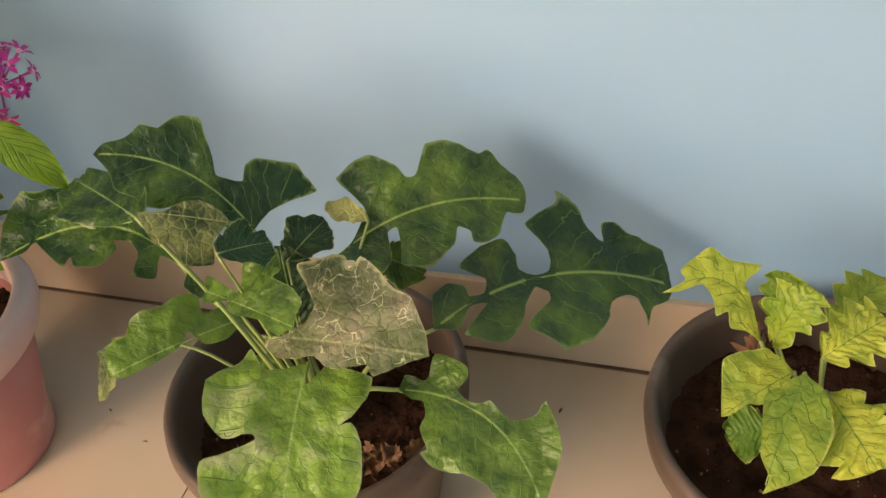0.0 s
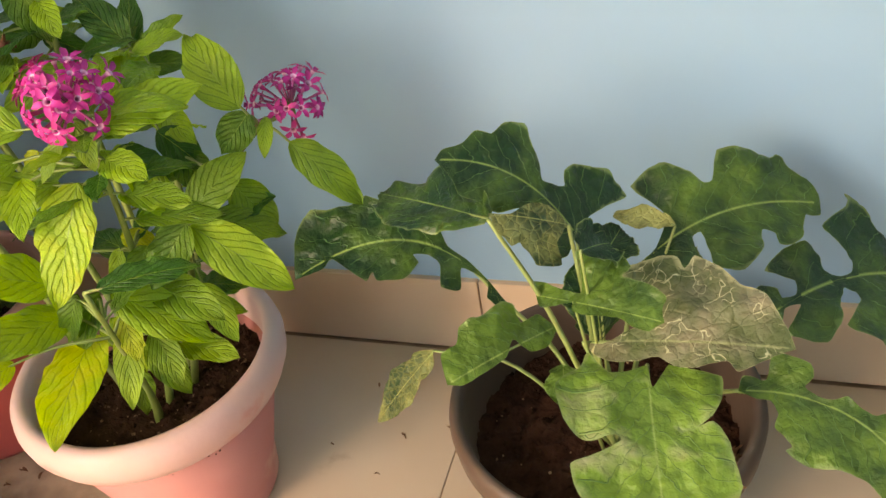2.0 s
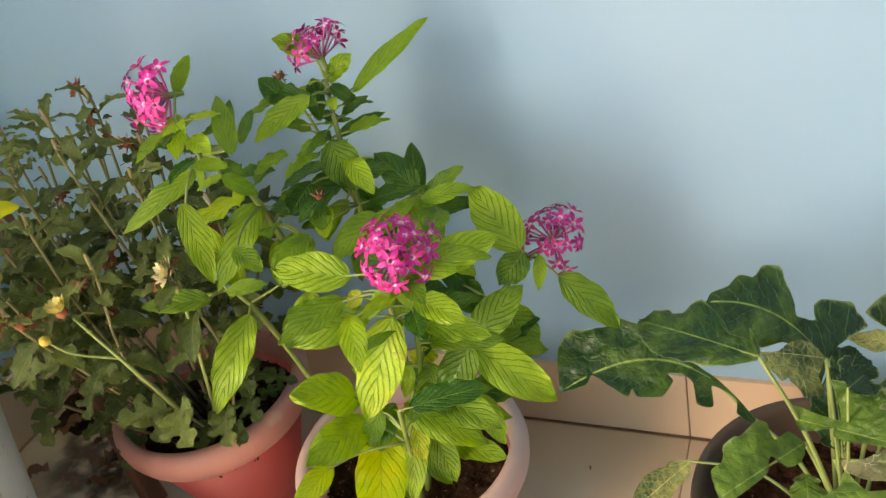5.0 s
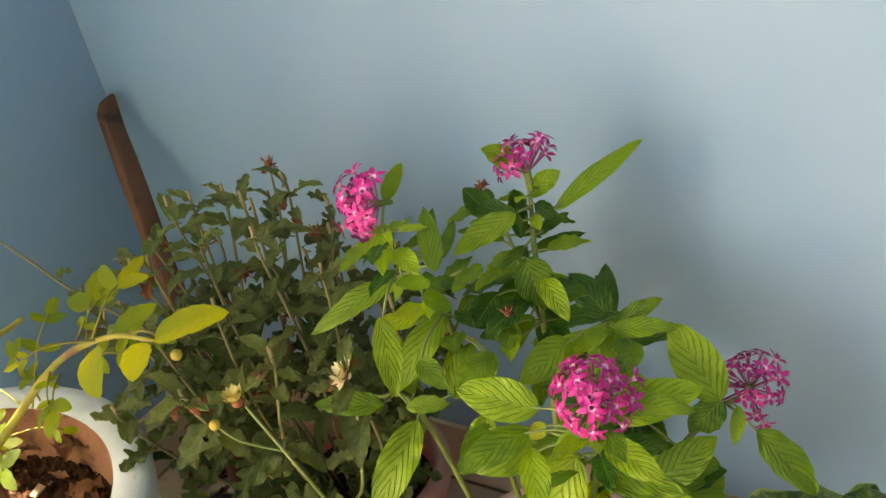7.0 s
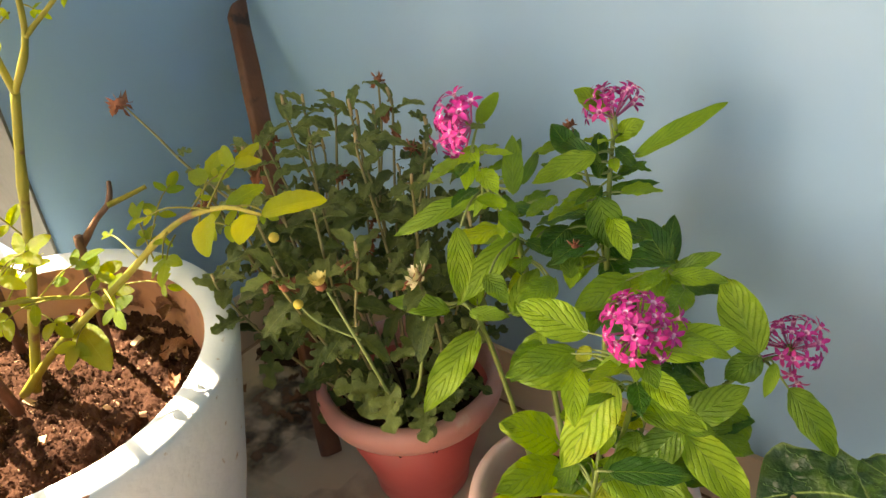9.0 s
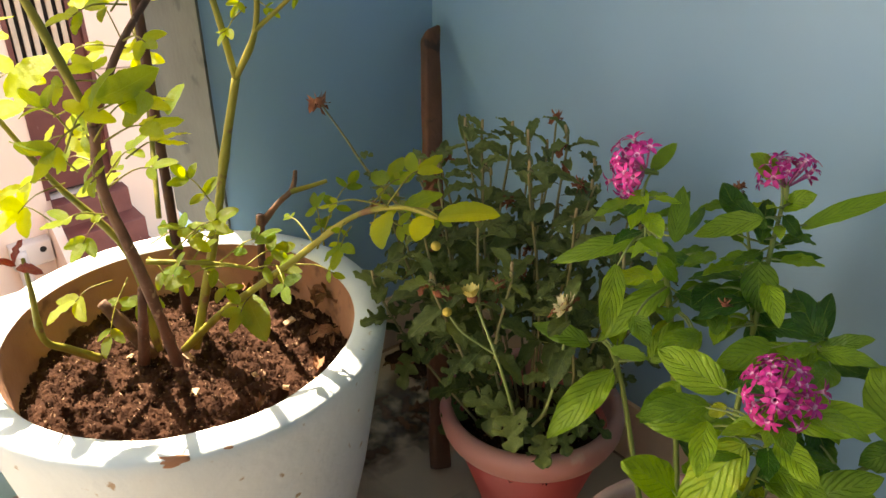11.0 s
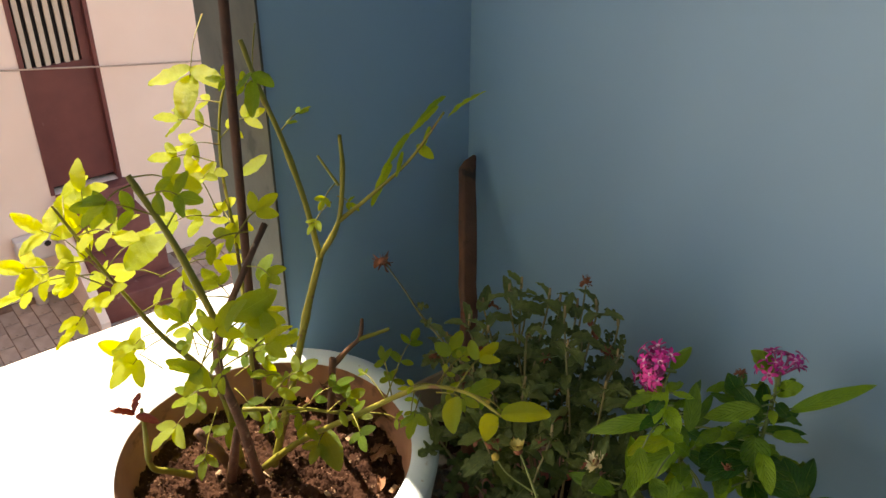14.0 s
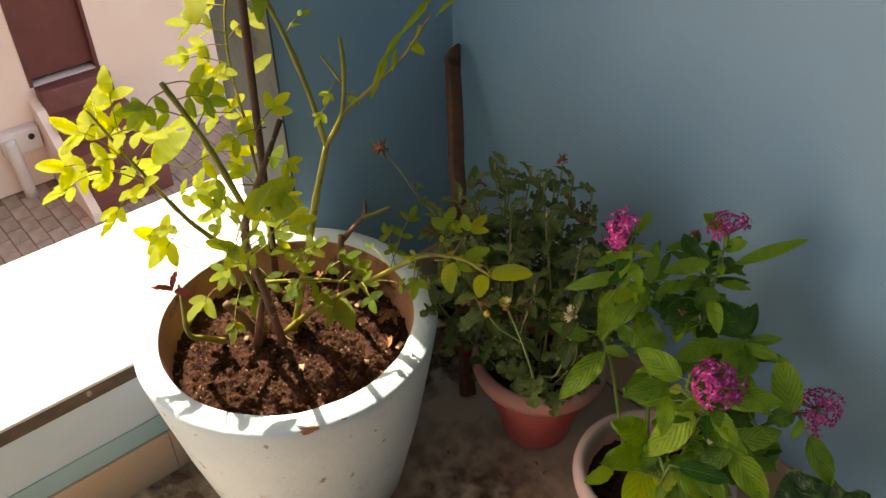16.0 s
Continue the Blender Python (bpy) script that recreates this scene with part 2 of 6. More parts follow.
structure("sill_edge", boxes(((SILL_X - 0.198, -2.5, SILL_Z - 0.036), (SILL_X + 0.004, JAMB_Y - 0.002, SILL_Z - 0.008))), M_STRIP, "dark worn edge beneath the white sill")
structure("sunshade", box(bmesh.new(), (-2.75, -2.9, -0.40), (-1.757, 1.6, -0.30), 0.006), M_SILL, "white concrete ledge in full sun outside the window")
structure("wall_below", boxes(((-1.757, -2.6, -3.88), (2.4, WALL_Y + 0.2, -0.102))), M_PINKWALL, "plain plastered wall of the storey below the porch")
structure("ceiling", boxes(((-1.83, -2.5, ROOM_H), (2.4, WALL_Y + 0.2, ROOM_H + 0.15))), M_CEIL, "plain white ceiling over the porch")
structure("wall_east", boxes(((2.3, -2.5, -0.03), (2.4, WALL_Y, ROOM_H))), M_WALL, "blue painted wall closing the porch")
# out of view; kept solid so that less fill light comes in
structure("wall_south", boxes(((-1.83, -2.6, -0.03), (2.4, -2.5, ROOM_H))), M_WALL, "plain blue wall, unseen, closing the porch to cut fill light")
floor = structure("floor", boxes(((-1.83, -2.6, -0.10), (2.4, WALL_Y + 0.05, -0.0018))), M_GROUT, "tiled porch floor with brown joints")

# pots' places: x, y of the axis, height of the rim
G_POT, Y_POT, P_POT, C_POT, R_POT = (-0.308, 0.463), (0.106, 0.518), (-0.743, 0.429), (-1.053, 0.477), (-1.266, 0.078)


def pink_pot(centre, label, h=0.205, r=0.1335, foot=0.076, lip=M_PINKLIP, skin=M_PINKPOT):
    pot = thing("flower_pot", label, "plant pot", (*centre, 0), "pink plastic pots")
    c = (*centre, 0)
    part("body", lathe([(0.0, 0.004), (foot - 0.004, 0.004), (foot, 0.0), (foot + 0.003, 0.006), (foot + 0.006, 0.03), (foot + 0.0055, 0.034), (r - 0.017, h - 0.042), (r - 0.023, h - 0.040), (foot - 0.003, 0.012), (0.0, 0.012)], c), skin, pot)
    part("rim", lathe([(r - 0.023, h - 0.052), (r - 0.015, h - 0.048), (r - 0.007, h - 0.042), (r - 0.0015, h - 0.030), (r, h - 0.018), (r - 0.002, h - 0.008), (r - 0.007, h - 0.0015), (r - 0.013, h), (r - 0.018, h - 0.003), (r - 0.0205, h - 0.015), (r - 0.023, h - 0.052)], c), lip, pot, "rounded rim, paler than the body")
    part("soil", soil_disc(c, r - 0.0215, h - 0.048, 3), M_SOIL, pot, "dark potting soil")
    return pot


def soil_disc(c, r, z, seed, rough=0.007, cells=70):
    bm = bmesh.new()
    bmesh.ops.create_grid(bm, x_segments=cells, y_segments=cells, size=r)
    for v in list(bm.verts):
        if v.co.xy.length > r * 1.02:
            bm.verts.remove(v)
    for v in bm.verts:
        q = v.co.xy.length / r
        h = noise.noise(Vector((v.co.x * 60 + seed * 7, v.co.y * 60, 0))) * rough + noise.noise(Vector((v.co.x * 190, v.co.y * 190, seed))) * rough * 0.7 + noise.noise(Vector((v.co.x * 420, seed, v.co.y * 420))) * rough * 0.4
        v.co = Vector((c[0] + v.co.x, c[1] + v.co.y, c[2] + z + h - 0.006 * q * q))
    return bm


def brown_pot(centre, label, s=1.0, h=0.176):
    pot = thing("flower_pot", label, "plant pot", (*centre, 0), "brown plastic pots")
    c = (*centre, 0)
    prof = [(0.0, 0.004), (0.088, 0.004), (0.092, 0.0), (0.096, 0.006), (0.125, h - 0.045), (0.127, h - 0.04), (0.136, h - 0.036), (0.140, h - 0.03), (0.142, h - 0.012), (0.140, h - 0.003), (0.136, h), (0.131, h - 0.003), (0.128, h - 0.014), (0.122, h - 0.05), (0.09, 0.012), (0.0, 0.012)]
    part("body", lathe([(r * s, z) for r, z in prof], c), M_BROWNPOT, pot)
    part("soil", soil_disc(c, 0.123 * s, h - 0.048, 5), M_REDSOIL, pot, "reddish brown soil")
    return pot


brown_pot(G_POT, "dull brown plastic flower pot on the tiles", 0.957, 0.177)
brown_pot(Y_POT, "dull brown plastic flower pot with red soil", 0.951, 0.167)
pink_pot(P_POT, "faded pink plastic pot with a rounded rim")
pink_pot(C_POT, "pink plastic pot standing near the wall corner", 0.207, 0.131, 0.066, M_PINKLIP_FRESH, M_PINKPOT_FRESH)
big = thing("cement_planter", "large whitewashed cement planter with a chipped rim", "plant pot", (*R_POT, 0))
cc = (*R_POT, 0)
part("body", lathe([(0.0, 0.002), (0.166, 0.0), (0.176, 0.006), (0.216, 0.18), (0.244, 0.342), (0.249, 0.370), (0.2515, 0.387), (0.248, 0.3935), (0.230, 0.395), (0.216, 0.3935), (0.2115, 0.390)], cc, 128, 0.012, 1), M_WHITEPOT, big)
part("inner_wall", lathe([(0.2115, 0.3898), (0.2095, 0.382), (0.199, 0.31), (0.16, 0.29)], cc, 96, 0.01, 1), M_CLAY, big, "bare reddish cement inside")
for k, (x, y, r, s) in enumerate(((-1.044, -0.026, 0.017, 3.0), (-1.027, 0.022, 0.008, 5.0), (-1.022, 0.05, 0.006, 8.0))):
    bm = bmesh.new()
    bmesh.ops.create_icosphere(bm, subdivisions=3, radius=r)
    d = (Vector((x, y, 0)) - Vector((*R_POT, 0))).normalized()
    for v in bm.verts:
        q = v.co * (1 + 0.5 * noise.noise(v.co * 90 + Vector((s, 0, 0))))
        v.co = Vector((*R_POT, 0.3885)) + d * (0.2455 + q.x * 0.28) + Vector((-d.y, d.x, 0)) * (q.y + k * 0.001) + Vector((0, 0, q.z * 0.38))
    part("chip", bm, M_CLAY, big, "chipped place on the rim showing raw cement")
part("soil", soil_disc(cc, 0.205, 0.327, 9, 0.010, 150), M_SOIL, big, "dark crumbly soil with chips")

# wooden stick leaning in the corner
stick = thing("wooden_stick", "rough brown wooden batten leaning in the wall corner", "stick", (-1.196, 0.42, 0))
sa, sb = Vector((-1.196, 0.420, 0.004)), Vector((-1.507, 0.653, 0.620))
bm = bmesh.new()
box(bm, (-0.016, -0.009, 0), (0.016, 0.009, (sb - sa).length), 0.005)
bmesh.ops.subdivide_edges(bm, edges=[e for e in bm.edges if e.calc_length() > 0.3], cuts=14)
bm.transform(Matrix.Translation(sa) @ (sb - sa).to_track_quat("Z", "Y").to_matrix().to_4x4() @ pose(0, 0, 0, 0, 0, 35))
for v in bm.verts:
    v.co += Vector((noise.noise(v.co * 14), noise.noise(v.co * 14 + Vector((9, 0, 0))), 0)) * 0.004
    if v.co.z > 0.59:  # the end is sawn at a slant
        v.co -= (sb - sa).normalized() * 1.1 * max(0.0, 0.008 - 0.7 * (v.co.x - sb.x + v.co.y - sb.y))
part("batten", bm, M_WOOD, stick)

# ---- across the yard: neighbour's house and paved ground ----
YARD_Z = -3.88
structure("ground", boxes(((-60, -60, YARD_Z - 0.3), (60, 60, YARD_Z - 0.012))), M_DUST, "dusty ground of the yard")
house = thing("neighbour_house", "pinkish white plastered house with maroon door across the yard", "house", (-9.25, 1.8, YARD_Z))
WX = -9.20
DY0, DY1, DZ0, DZ1 = 1.465, 2.215, -2.785, -0.585  # door opening
part("wall", boxes(((WX - 0.3, -12, YARD_Z), (WX, DY0, 4.2)), ((WX - 0.3, DY1, YARD_Z), (WX, 15, 4.2)), ((WX - 0.3, DY0, DZ1), (WX, DY1, 4.2)), ((WX - 0.3, DY0, YARD_Z), (WX, DY1, DZ0))), M_PINKWALL, house, "", False)
door = part("door", boxes(((WX - 0.12, DY0 + 0.04, DZ0 + 0.055), (WX - 0.07, DY1 - 0.04, -1.46))), M_MAROON, house, "maroon painted door with a slatted opening", False)
part("top_rail", boxes(((WX - 0.12, DY0 + 0.04, -0.66), (WX - 0.07, DY1 - 0.04, DZ1 - 0.04))), M_MAROON, door, "", False)
part("stile", boxes(((WX - 0.12, DY0 + 0.04, -1.46), (WX - 0.07, DY0 + 0.065, -0.66))), M_MAROON, door, "", False)
part("stile", boxes(((WX - 0.12, 2.085, -1.46), (WX - 0.07, DY1 - 0.04, -0.66))), M_MAROON, door, "", False)
for k in range(6):
    y = 1.553 + 0.092 * k
    part("slat", boxes(((WX - 0.115, y, -1.47), (WX - 0.085, y + 0.048, -0.655))), M_CREAM, door, "", False)
# dark sheet standing for the shaded space behind the slats
part("door_lining", boxes(((WX - 0.22, DY0 + 0.01, DZ0), (WX - 0.16, DY1 - 0.01, DZ1 - 0.01))), M_DARK, door, "near-black sheet painted as the shade behind the slats", False)
frame_bm = boxes(((WX - 0.14, DY0, DZ0), (WX + 0.012, DY0 + 0.04, DZ1)), ((WX - 0.14, DY1 - 0.04, DZ0), (WX + 0.012, DY1, DZ1)), ((WX - 0.14, DY0 + 0.04, DZ1 - 0.04), (WX + 0.012, DY1 - 0.04, DZ1)))
part("door_frame", frame_bm, M_MAROON, house, "", False)
for k, (out, z) in enumerate(((0.20, DZ0), (0.48, -3.04), (0.76, -3.31), (1.02, -3.60))):
    part("step", box(bmesh.new(), (WX, 1.50, YARD_Z), (WX + out, 2.25 + 0.03 * k, z), 0.014), M_MAROONSTEP, house, "maroon painted step")
bm = bmesh.new()
side = [(WX, YARD_Z), (WX + 1.12, YARD_Z), (WX + 1.12, YARD_Z + 0.10), (WX + 0.22, -2.96), (WX, -2.90)]
near_, far_ = [bm.verts.new((x, 1.40, z)) for x, z in side], [bm.verts.new((x, 1.495, z)) for x, z in side]
bm.faces.new(near_)
bm.faces.new(far_[::-1])
for k in range(5):
    bm.faces.new((near_[k], near_[(k + 1) % 5], far_[(k + 1) % 5], far_[k]))
part("step_side", bm, M_PINKWALL, house, "sloping plastered cheek beside the steps", False)
pipe = thing("drain_pipe", "white plastic drain outlet at the foot of the house wall", "pipe", (WX + 0.08, 1.1, YARD_Z))
part("outlet_box", box(bmesh.new(), (WX, 0.98, -3.40), (WX + 0.14, 1.385, -3.13), 0.02), M_PVC, pipe)
part("down_pipe", tube_bm([(WX + 0.16, 1.06, -3.19), (WX + 0.16, 1.07, -3.4), (WX + 0.16, 1.09, YARD_Z)], 0.065, 0.065, 14, 4), M_PVC, pipe)
# flat dark disc painted as the shaded mouth of the outlet
part("hole", tube_bm([(WX + 0.141, 1.29, -3.23), (WX + 0.144, 1.29, -3.23)], 0.034, 0.034, 14, 1), M_DARK, pipe)
wire = thing("cable", "thin grey cable strung along the house wall", "cable", (WX + 0.06, 1.0, -1.3))
part("strand", tube_bm([(WX + 0.05, -4.0, -0.60), (WX + 0.05, 1.2, -1.37), (WX + 0.05, 3.0, -1.64), (WX + 0.05, 9.0, -2.45)], 0.009, 0.009, 6, 4), M_PAVER, wire)
# unseen mass added to keep the sun out of the second window
part("side_wing", boxes(((WX, -12, YARD_Z), (-3.6, -0.75, 5.2))), M_PINKWALL, house, "plain plastered block, unseen, added to keep sun off the porch", False)



# ---- plants ----
def leaf_material(name, dark, light, vein, n_veins, vein_width, rough=0.45, glow=0.3, mottling=0.35, sweep=0.55, pale=None, tone_scale=1.0, trails=None, net=0.25, shine=None, net_space="Object", margin=None, relief=0.0016, vein_mode="MIX", vein_power=0.55, cell=230.0, puffs=0.0, spec=0.4, groove=1.1, wobble=0.9, inner=0.55):
    """A leaf blade with midrib and side veins (from the leaf's own u, v), mottled between dark and light; the light comes through it."""
    m, n, l, p = nodes_of(name)
    uv = n.new("ShaderNodeUVMap")
    sp = n.new("ShaderNodeSeparateXYZ")
    l.new(uv.outputs[0], sp.inputs[0])
    across = math_node(n, l, "ABSOLUTE", math_node(n, l, "MULTIPLY_ADD", sp.outputs[0], 2.0, -1.0))
    wob = n.new("ShaderNodeTexNoise")
    wob.inputs["Scale"].default_value = 9.0
    l.new(uv.outputs[0], wob.inputs["Vector"])
    ph = math_node(n, l, "SUBTRACT", math_node(n, l, "MULTIPLY", sp.outputs[1], float(n_veins)), math_node(n, l, "MULTIPLY", across, sweep * n_veins * 0.35))
    ph = math_node(n, l, "ADD", ph, math_node(n, l, "MULTIPLY", wob.outputs[0], wobble))
    saw = math_node(n, l, "ABSOLUTE", math_node(n, l, "MULTIPLY_ADD", math_node(n, l, "FRACT", ph), 2.0, -1.0))
    side = n.new("ShaderNodeMapRange")
    side.inputs["From Min"].default_value, side.inputs["From Max"].default_value = 0.0, vein_width
    side.inputs["To Min"].default_value, side.inputs["To Max"].default_value = 1.0, 0.0
    side.interpolation_type = "SMOOTHSTEP"
    l.new(saw, side.inputs["Value"])
    mid = n.new("ShaderNodeMapRange")
    mid.inputs["From Min"].default_value, mid.inputs["From Max"].default_value = 0.004, 0.03
    mid.inputs["To Min"].default_value, mid.inputs["To Max"].default_value = 1.0, 0.0
    l.new(across, mid.inputs["Value"])
    mot = noise_ramp(n, l, 38.0, ((0.3, (0, 0, 0)), (0.75, (1, 1, 1))), 5)
    big = noise_ramp(n, l, 11.0, ((0.3, (0, 0, 0)), (0.7, (1, 1, 1))), 3)
    oi = n.new("ShaderNodeObjectInfo")
    at = n.new("ShaderNodeAttribute")
    at.attribute_type, at.attribute_name = "OBJECT", "tone"
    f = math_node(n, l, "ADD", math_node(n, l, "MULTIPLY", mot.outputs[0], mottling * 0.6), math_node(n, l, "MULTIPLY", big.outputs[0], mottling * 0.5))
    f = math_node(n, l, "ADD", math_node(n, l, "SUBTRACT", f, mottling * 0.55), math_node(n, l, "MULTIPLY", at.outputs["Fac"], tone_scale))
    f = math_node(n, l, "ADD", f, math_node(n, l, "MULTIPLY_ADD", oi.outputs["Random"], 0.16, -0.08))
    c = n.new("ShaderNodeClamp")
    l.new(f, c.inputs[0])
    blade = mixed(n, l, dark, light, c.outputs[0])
    if pale is not None:
        far = math_node(n, l, "MULTIPLY", math_node(n, l, "SUBTRACT", f, 0.9), 3.0)
        c2 = n.new("ShaderNodeClamp")
        l.new(far, c2.inputs[0])
        blade = mixed(n, l, blade, pale, c2.outputs[0])
    veins = math_node(n, l, "MULTIPLY", side.outputs[0], vein_power)
    blade = mixed(n, l, blade, vein[0], veins, vein_mode)
    blade = mixed(n, l, blade, vein[1], mid.outputs[0])
    vo = n.new("ShaderNodeTexVoronoi")
    vo.feature = "DISTANCE_TO_EDGE"
    vo.inputs["Scale"].default_value = cell
    tc3 = n.new("ShaderNodeTexCoord")
    l.new(tc3.outputs["Object"] if net_space == "Object" else uv.outputs[0], vo.inputs["Vector"])
    if net_space != "Object":
        vo.inputs["Scale"].default_value = 9.0
    lines = n.new("ShaderNodeMapRange")
    lines.inputs["From Min"].default_value, lines.inputs["From Max"].default_value = 0.0, 0.16
    lines.inputs["To Min"].default_value, lines.inputs["To Max"].default_value = 1.0, 0.0
    l.new(vo.outputs["Distance"], lines.inputs["Value"])
    blade = mixed(n, l, blade, vein[0], math_node(n, l, "MULTIPLY", lines.outputs[0], net), vein_mode)
    if margin is not None:
        edge = n.new("ShaderNodeMapRange")
        edge.inputs["From Min"].default_value, edge.inputs["From Max"].default_value = 0.93, 0.985
        l.new(across, edge.inputs["Value"])
        blade = mixed(n, l, blade, margin, math_node(n, l, "MULTIPLY", edge.outputs[0], 0.7))
    if trails is not None:
        tc2 = n.new("ShaderNodeTexCoord")
        bend_ = n.new("ShaderNodeTexNoise")
        bend_.inputs["Scale"].default_value = 60.0
        l.new(tc2.outputs["Object"], bend_.inputs["Vector"])
        warp = n.new("ShaderNodeVectorMath")
        warp.operation = "MULTIPLY_ADD"
        warp.inputs[1].default_value = (0.03, 0.03, 0.03)
        l.new(bend_.outputs["Color"], warp.inputs[0])
        l.new(tc2.outputs["Object"], warp.inputs[2])
        wv = n.new("ShaderNodeTexVoronoi")
        wv.feature = "DISTANCE_TO_EDGE"
        wv.inputs["Scale"].default_value = 58.0
        l.new(warp.outputs[0], wv.inputs["Vector"])
        some = noise_ramp(n, l, 34.0, ((0.50, (0, 0, 0)), (0.56, (1, 1, 1))), 2)
        line = n.new("ShaderNodeMapRange")
        line.inputs["From Min"].default_value, line.inputs["From Max"].default_value = 0.010, 0.030
        line.inputs["To Min"].default_value, line.inputs["To Max"].default_value = 1.0, 0.0
        l.new(wv.outputs["Distance"], line.inputs["Value"])
        thin = n.new("ShaderNodeMath")
        thin.operation = "MULTIPLY"
        l.new(line.outputs[0], thin.inputs[0])
        l.new(some.outputs[0], thin.inputs[1])
        blade = mixed(n, l, blade, trails, math_node(n, l, "MULTIPLY", thin.outputs[0], 0.8))
    l.new(blade, p.inputs["Base Color"])
    p.inputs["Roughness"].default_value = rough
    p.inputs["Specular IOR Level"].default_value = spec
    h = math_node(n, l, "SUBTRACT", math_node(n, l, "MULTIPLY", mot.outputs[0], 0.8), math_node(n, l, "MULTIPLY_ADD", side.outputs[0], groove, math_node(n, l, "MULTIPLY", lines.outputs[0], net)))
    puff = math_node(n, l, "MULTIPLY", math_node(n, l, "SMOOTH_MIN", vo.outputs["Distance"], 0.35, 0.3), puffs)
    bumped(n, l, p, math_node(n, l, "ADD", h, puff), 0.75, relief)
    tr = n.new("ShaderNodeBsdfTranslucent")
    hv = n.new("ShaderNodeHueSaturation")
    hv.inputs["Saturation"].default_value, hv.inputs["Value"].default_value = 1.15, 1.7
    l.new(blade, hv.inputs["Color"])
    # higher tone pushes the transmitted colour to shine, a painted sunlit yellow
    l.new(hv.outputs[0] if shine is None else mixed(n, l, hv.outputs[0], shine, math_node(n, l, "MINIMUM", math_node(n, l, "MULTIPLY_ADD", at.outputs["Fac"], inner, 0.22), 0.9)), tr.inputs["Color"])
    mx = n.new("ShaderNodeMixShader")
    mx.inputs[0].default_value = glow
    l.new(p.outputs[0], mx.inputs[1])
    l.new(tr.outputs[0], mx.inputs[2])
    l.new(mx.outputs[0], n["Material Output"].inputs["Surface"])
    return m


M_GERB = leaf_material("gerbera_leaf", (0.007, 0.042, 0.011), (0.175, 0.32, 0.050), ((0.11, 0.24, 0.075), (0.26, 0.38, 0.11)), 8, 0.075, 0.36, 0.2, 0.85, 1.0, (0.36, 0.37, 0.22), net=0.04, margin=(0.22, 0.31, 0.12), relief=0.008, vein_power=0.8, cell=80.0, puffs=0.18, groove=0.20, spec=0.45)
M_MINED = leaf_material("mined_leaf", (0.085, 0.115, 0.045), (0.25, 0.215, 0.15), ((0.13, 0.18, 0.075), (0.25, 0.28, 0.14)), 8, 0.05, 0.5, 0.1, 1.5, 1.0, trails=(0.52, 0.52, 0.33), margin=(0.45, 0.45, 0.26), relief=0.006, net=0.05, cell=120.0, puffs=0.22, groove=0.2)
M_MOSAIC = leaf_material("mosaic_leaf", (0.016, 0.050, 0.016), (0.34, 0.36, 0.13), ((0.44, 0.45, 0.17), (0.40, 0.42, 0.16)), 6, 0.10, 0.5, 0.12, 2.0, 0.8, net=0.22, relief=0.005, cell=130.0, puffs=0.25, tone_scale=0.55, groove=0.3)
M_YELL = leaf_material("yellowing_leaf", (0.10, 0.22, 0.03), (0.52, 0.55, 0.09), ((0.06, 0.16, 0.025), (0.10, 0.22, 0.04)), 6, 0.12, 0.45, 0.28, 0.9, 1.0, net=0.07, relief=0.005, cell=110.0, puffs=0.14, groove=0.3, margin=(0.52, 0.54, 0.18))
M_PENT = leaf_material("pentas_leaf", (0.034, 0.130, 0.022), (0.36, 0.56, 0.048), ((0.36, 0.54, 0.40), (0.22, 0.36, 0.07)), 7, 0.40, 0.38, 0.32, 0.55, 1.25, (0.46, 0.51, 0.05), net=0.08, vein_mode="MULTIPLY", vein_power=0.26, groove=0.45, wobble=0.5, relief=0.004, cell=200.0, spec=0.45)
M_MUM = leaf_material("chrysanthemum_leaf", (0.046, 0.080, 0.025), (0.23, 0.30, 0.095), ((0.11, 0.165, 0.045), (0.18, 0.24, 0.07)), 4, 0.10, 0.46, 0.22, 0.45, net_space="UV", spec=0.4)
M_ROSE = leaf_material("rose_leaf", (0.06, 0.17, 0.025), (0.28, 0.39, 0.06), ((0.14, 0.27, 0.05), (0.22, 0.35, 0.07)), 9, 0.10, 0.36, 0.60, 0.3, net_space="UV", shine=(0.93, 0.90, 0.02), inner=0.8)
M_REDLEAF = leaf_material("young_red_leaf", (0.16, 0.022, 0.016), (0.26, 0.05, 0.03), ((0.2, 0.05, 0.03), (0.25, 0.08, 0.05)), 8, 0.1, 0.4, 0.3)
M_STEMG = surface("green_stem", (0.13, 0.20, 0.04), (0.24, 0.31, 0.09), 30, 0.5, None, 0.2, 150)
M_STEMPALE = surface("pale_green_petiole", (0.18, 0.26, 0.075), (0.28, 0.35, 0.13), 25, 0.5, None, 0.15, 150)
M_CANE = surface("green_rose_cane", (0.15, 0.155, 0.022), (0.26, 0.24, 0.045), 22, 0.5, ((0.14, 0.08, 0.04), 30.0, 0.60), 0.3, 150, spec=0.3)
M_BARK = surface("brown_rose_bark", (0.075, 0.036, 0.024), (0.15, 0.075, 0.048), 35, 0.8, ((0.26, 0.18, 0.12), 60.0, 0.66), 0.6, 150)
M_MUMSTEM = surface("olive_stem", (0.13, 0.125, 0.055), (0.26, 0.24, 0.12), 25, 0.7, None, 0.3, 120)
M_MUMTIP = surface("dry_stem_tip", (0.30, 0.22, 0.11), (0.45, 0.36, 0.20), 60, 0.8, None, 0.3, 120)
M_CREAMPETAL = surface("cream_petal", (0.70, 0.60, 0.30), (0.80, 0.74, 0.52), 40, 0.6, ((0.45, 0.25, 0.08), 60.0, 0.68))
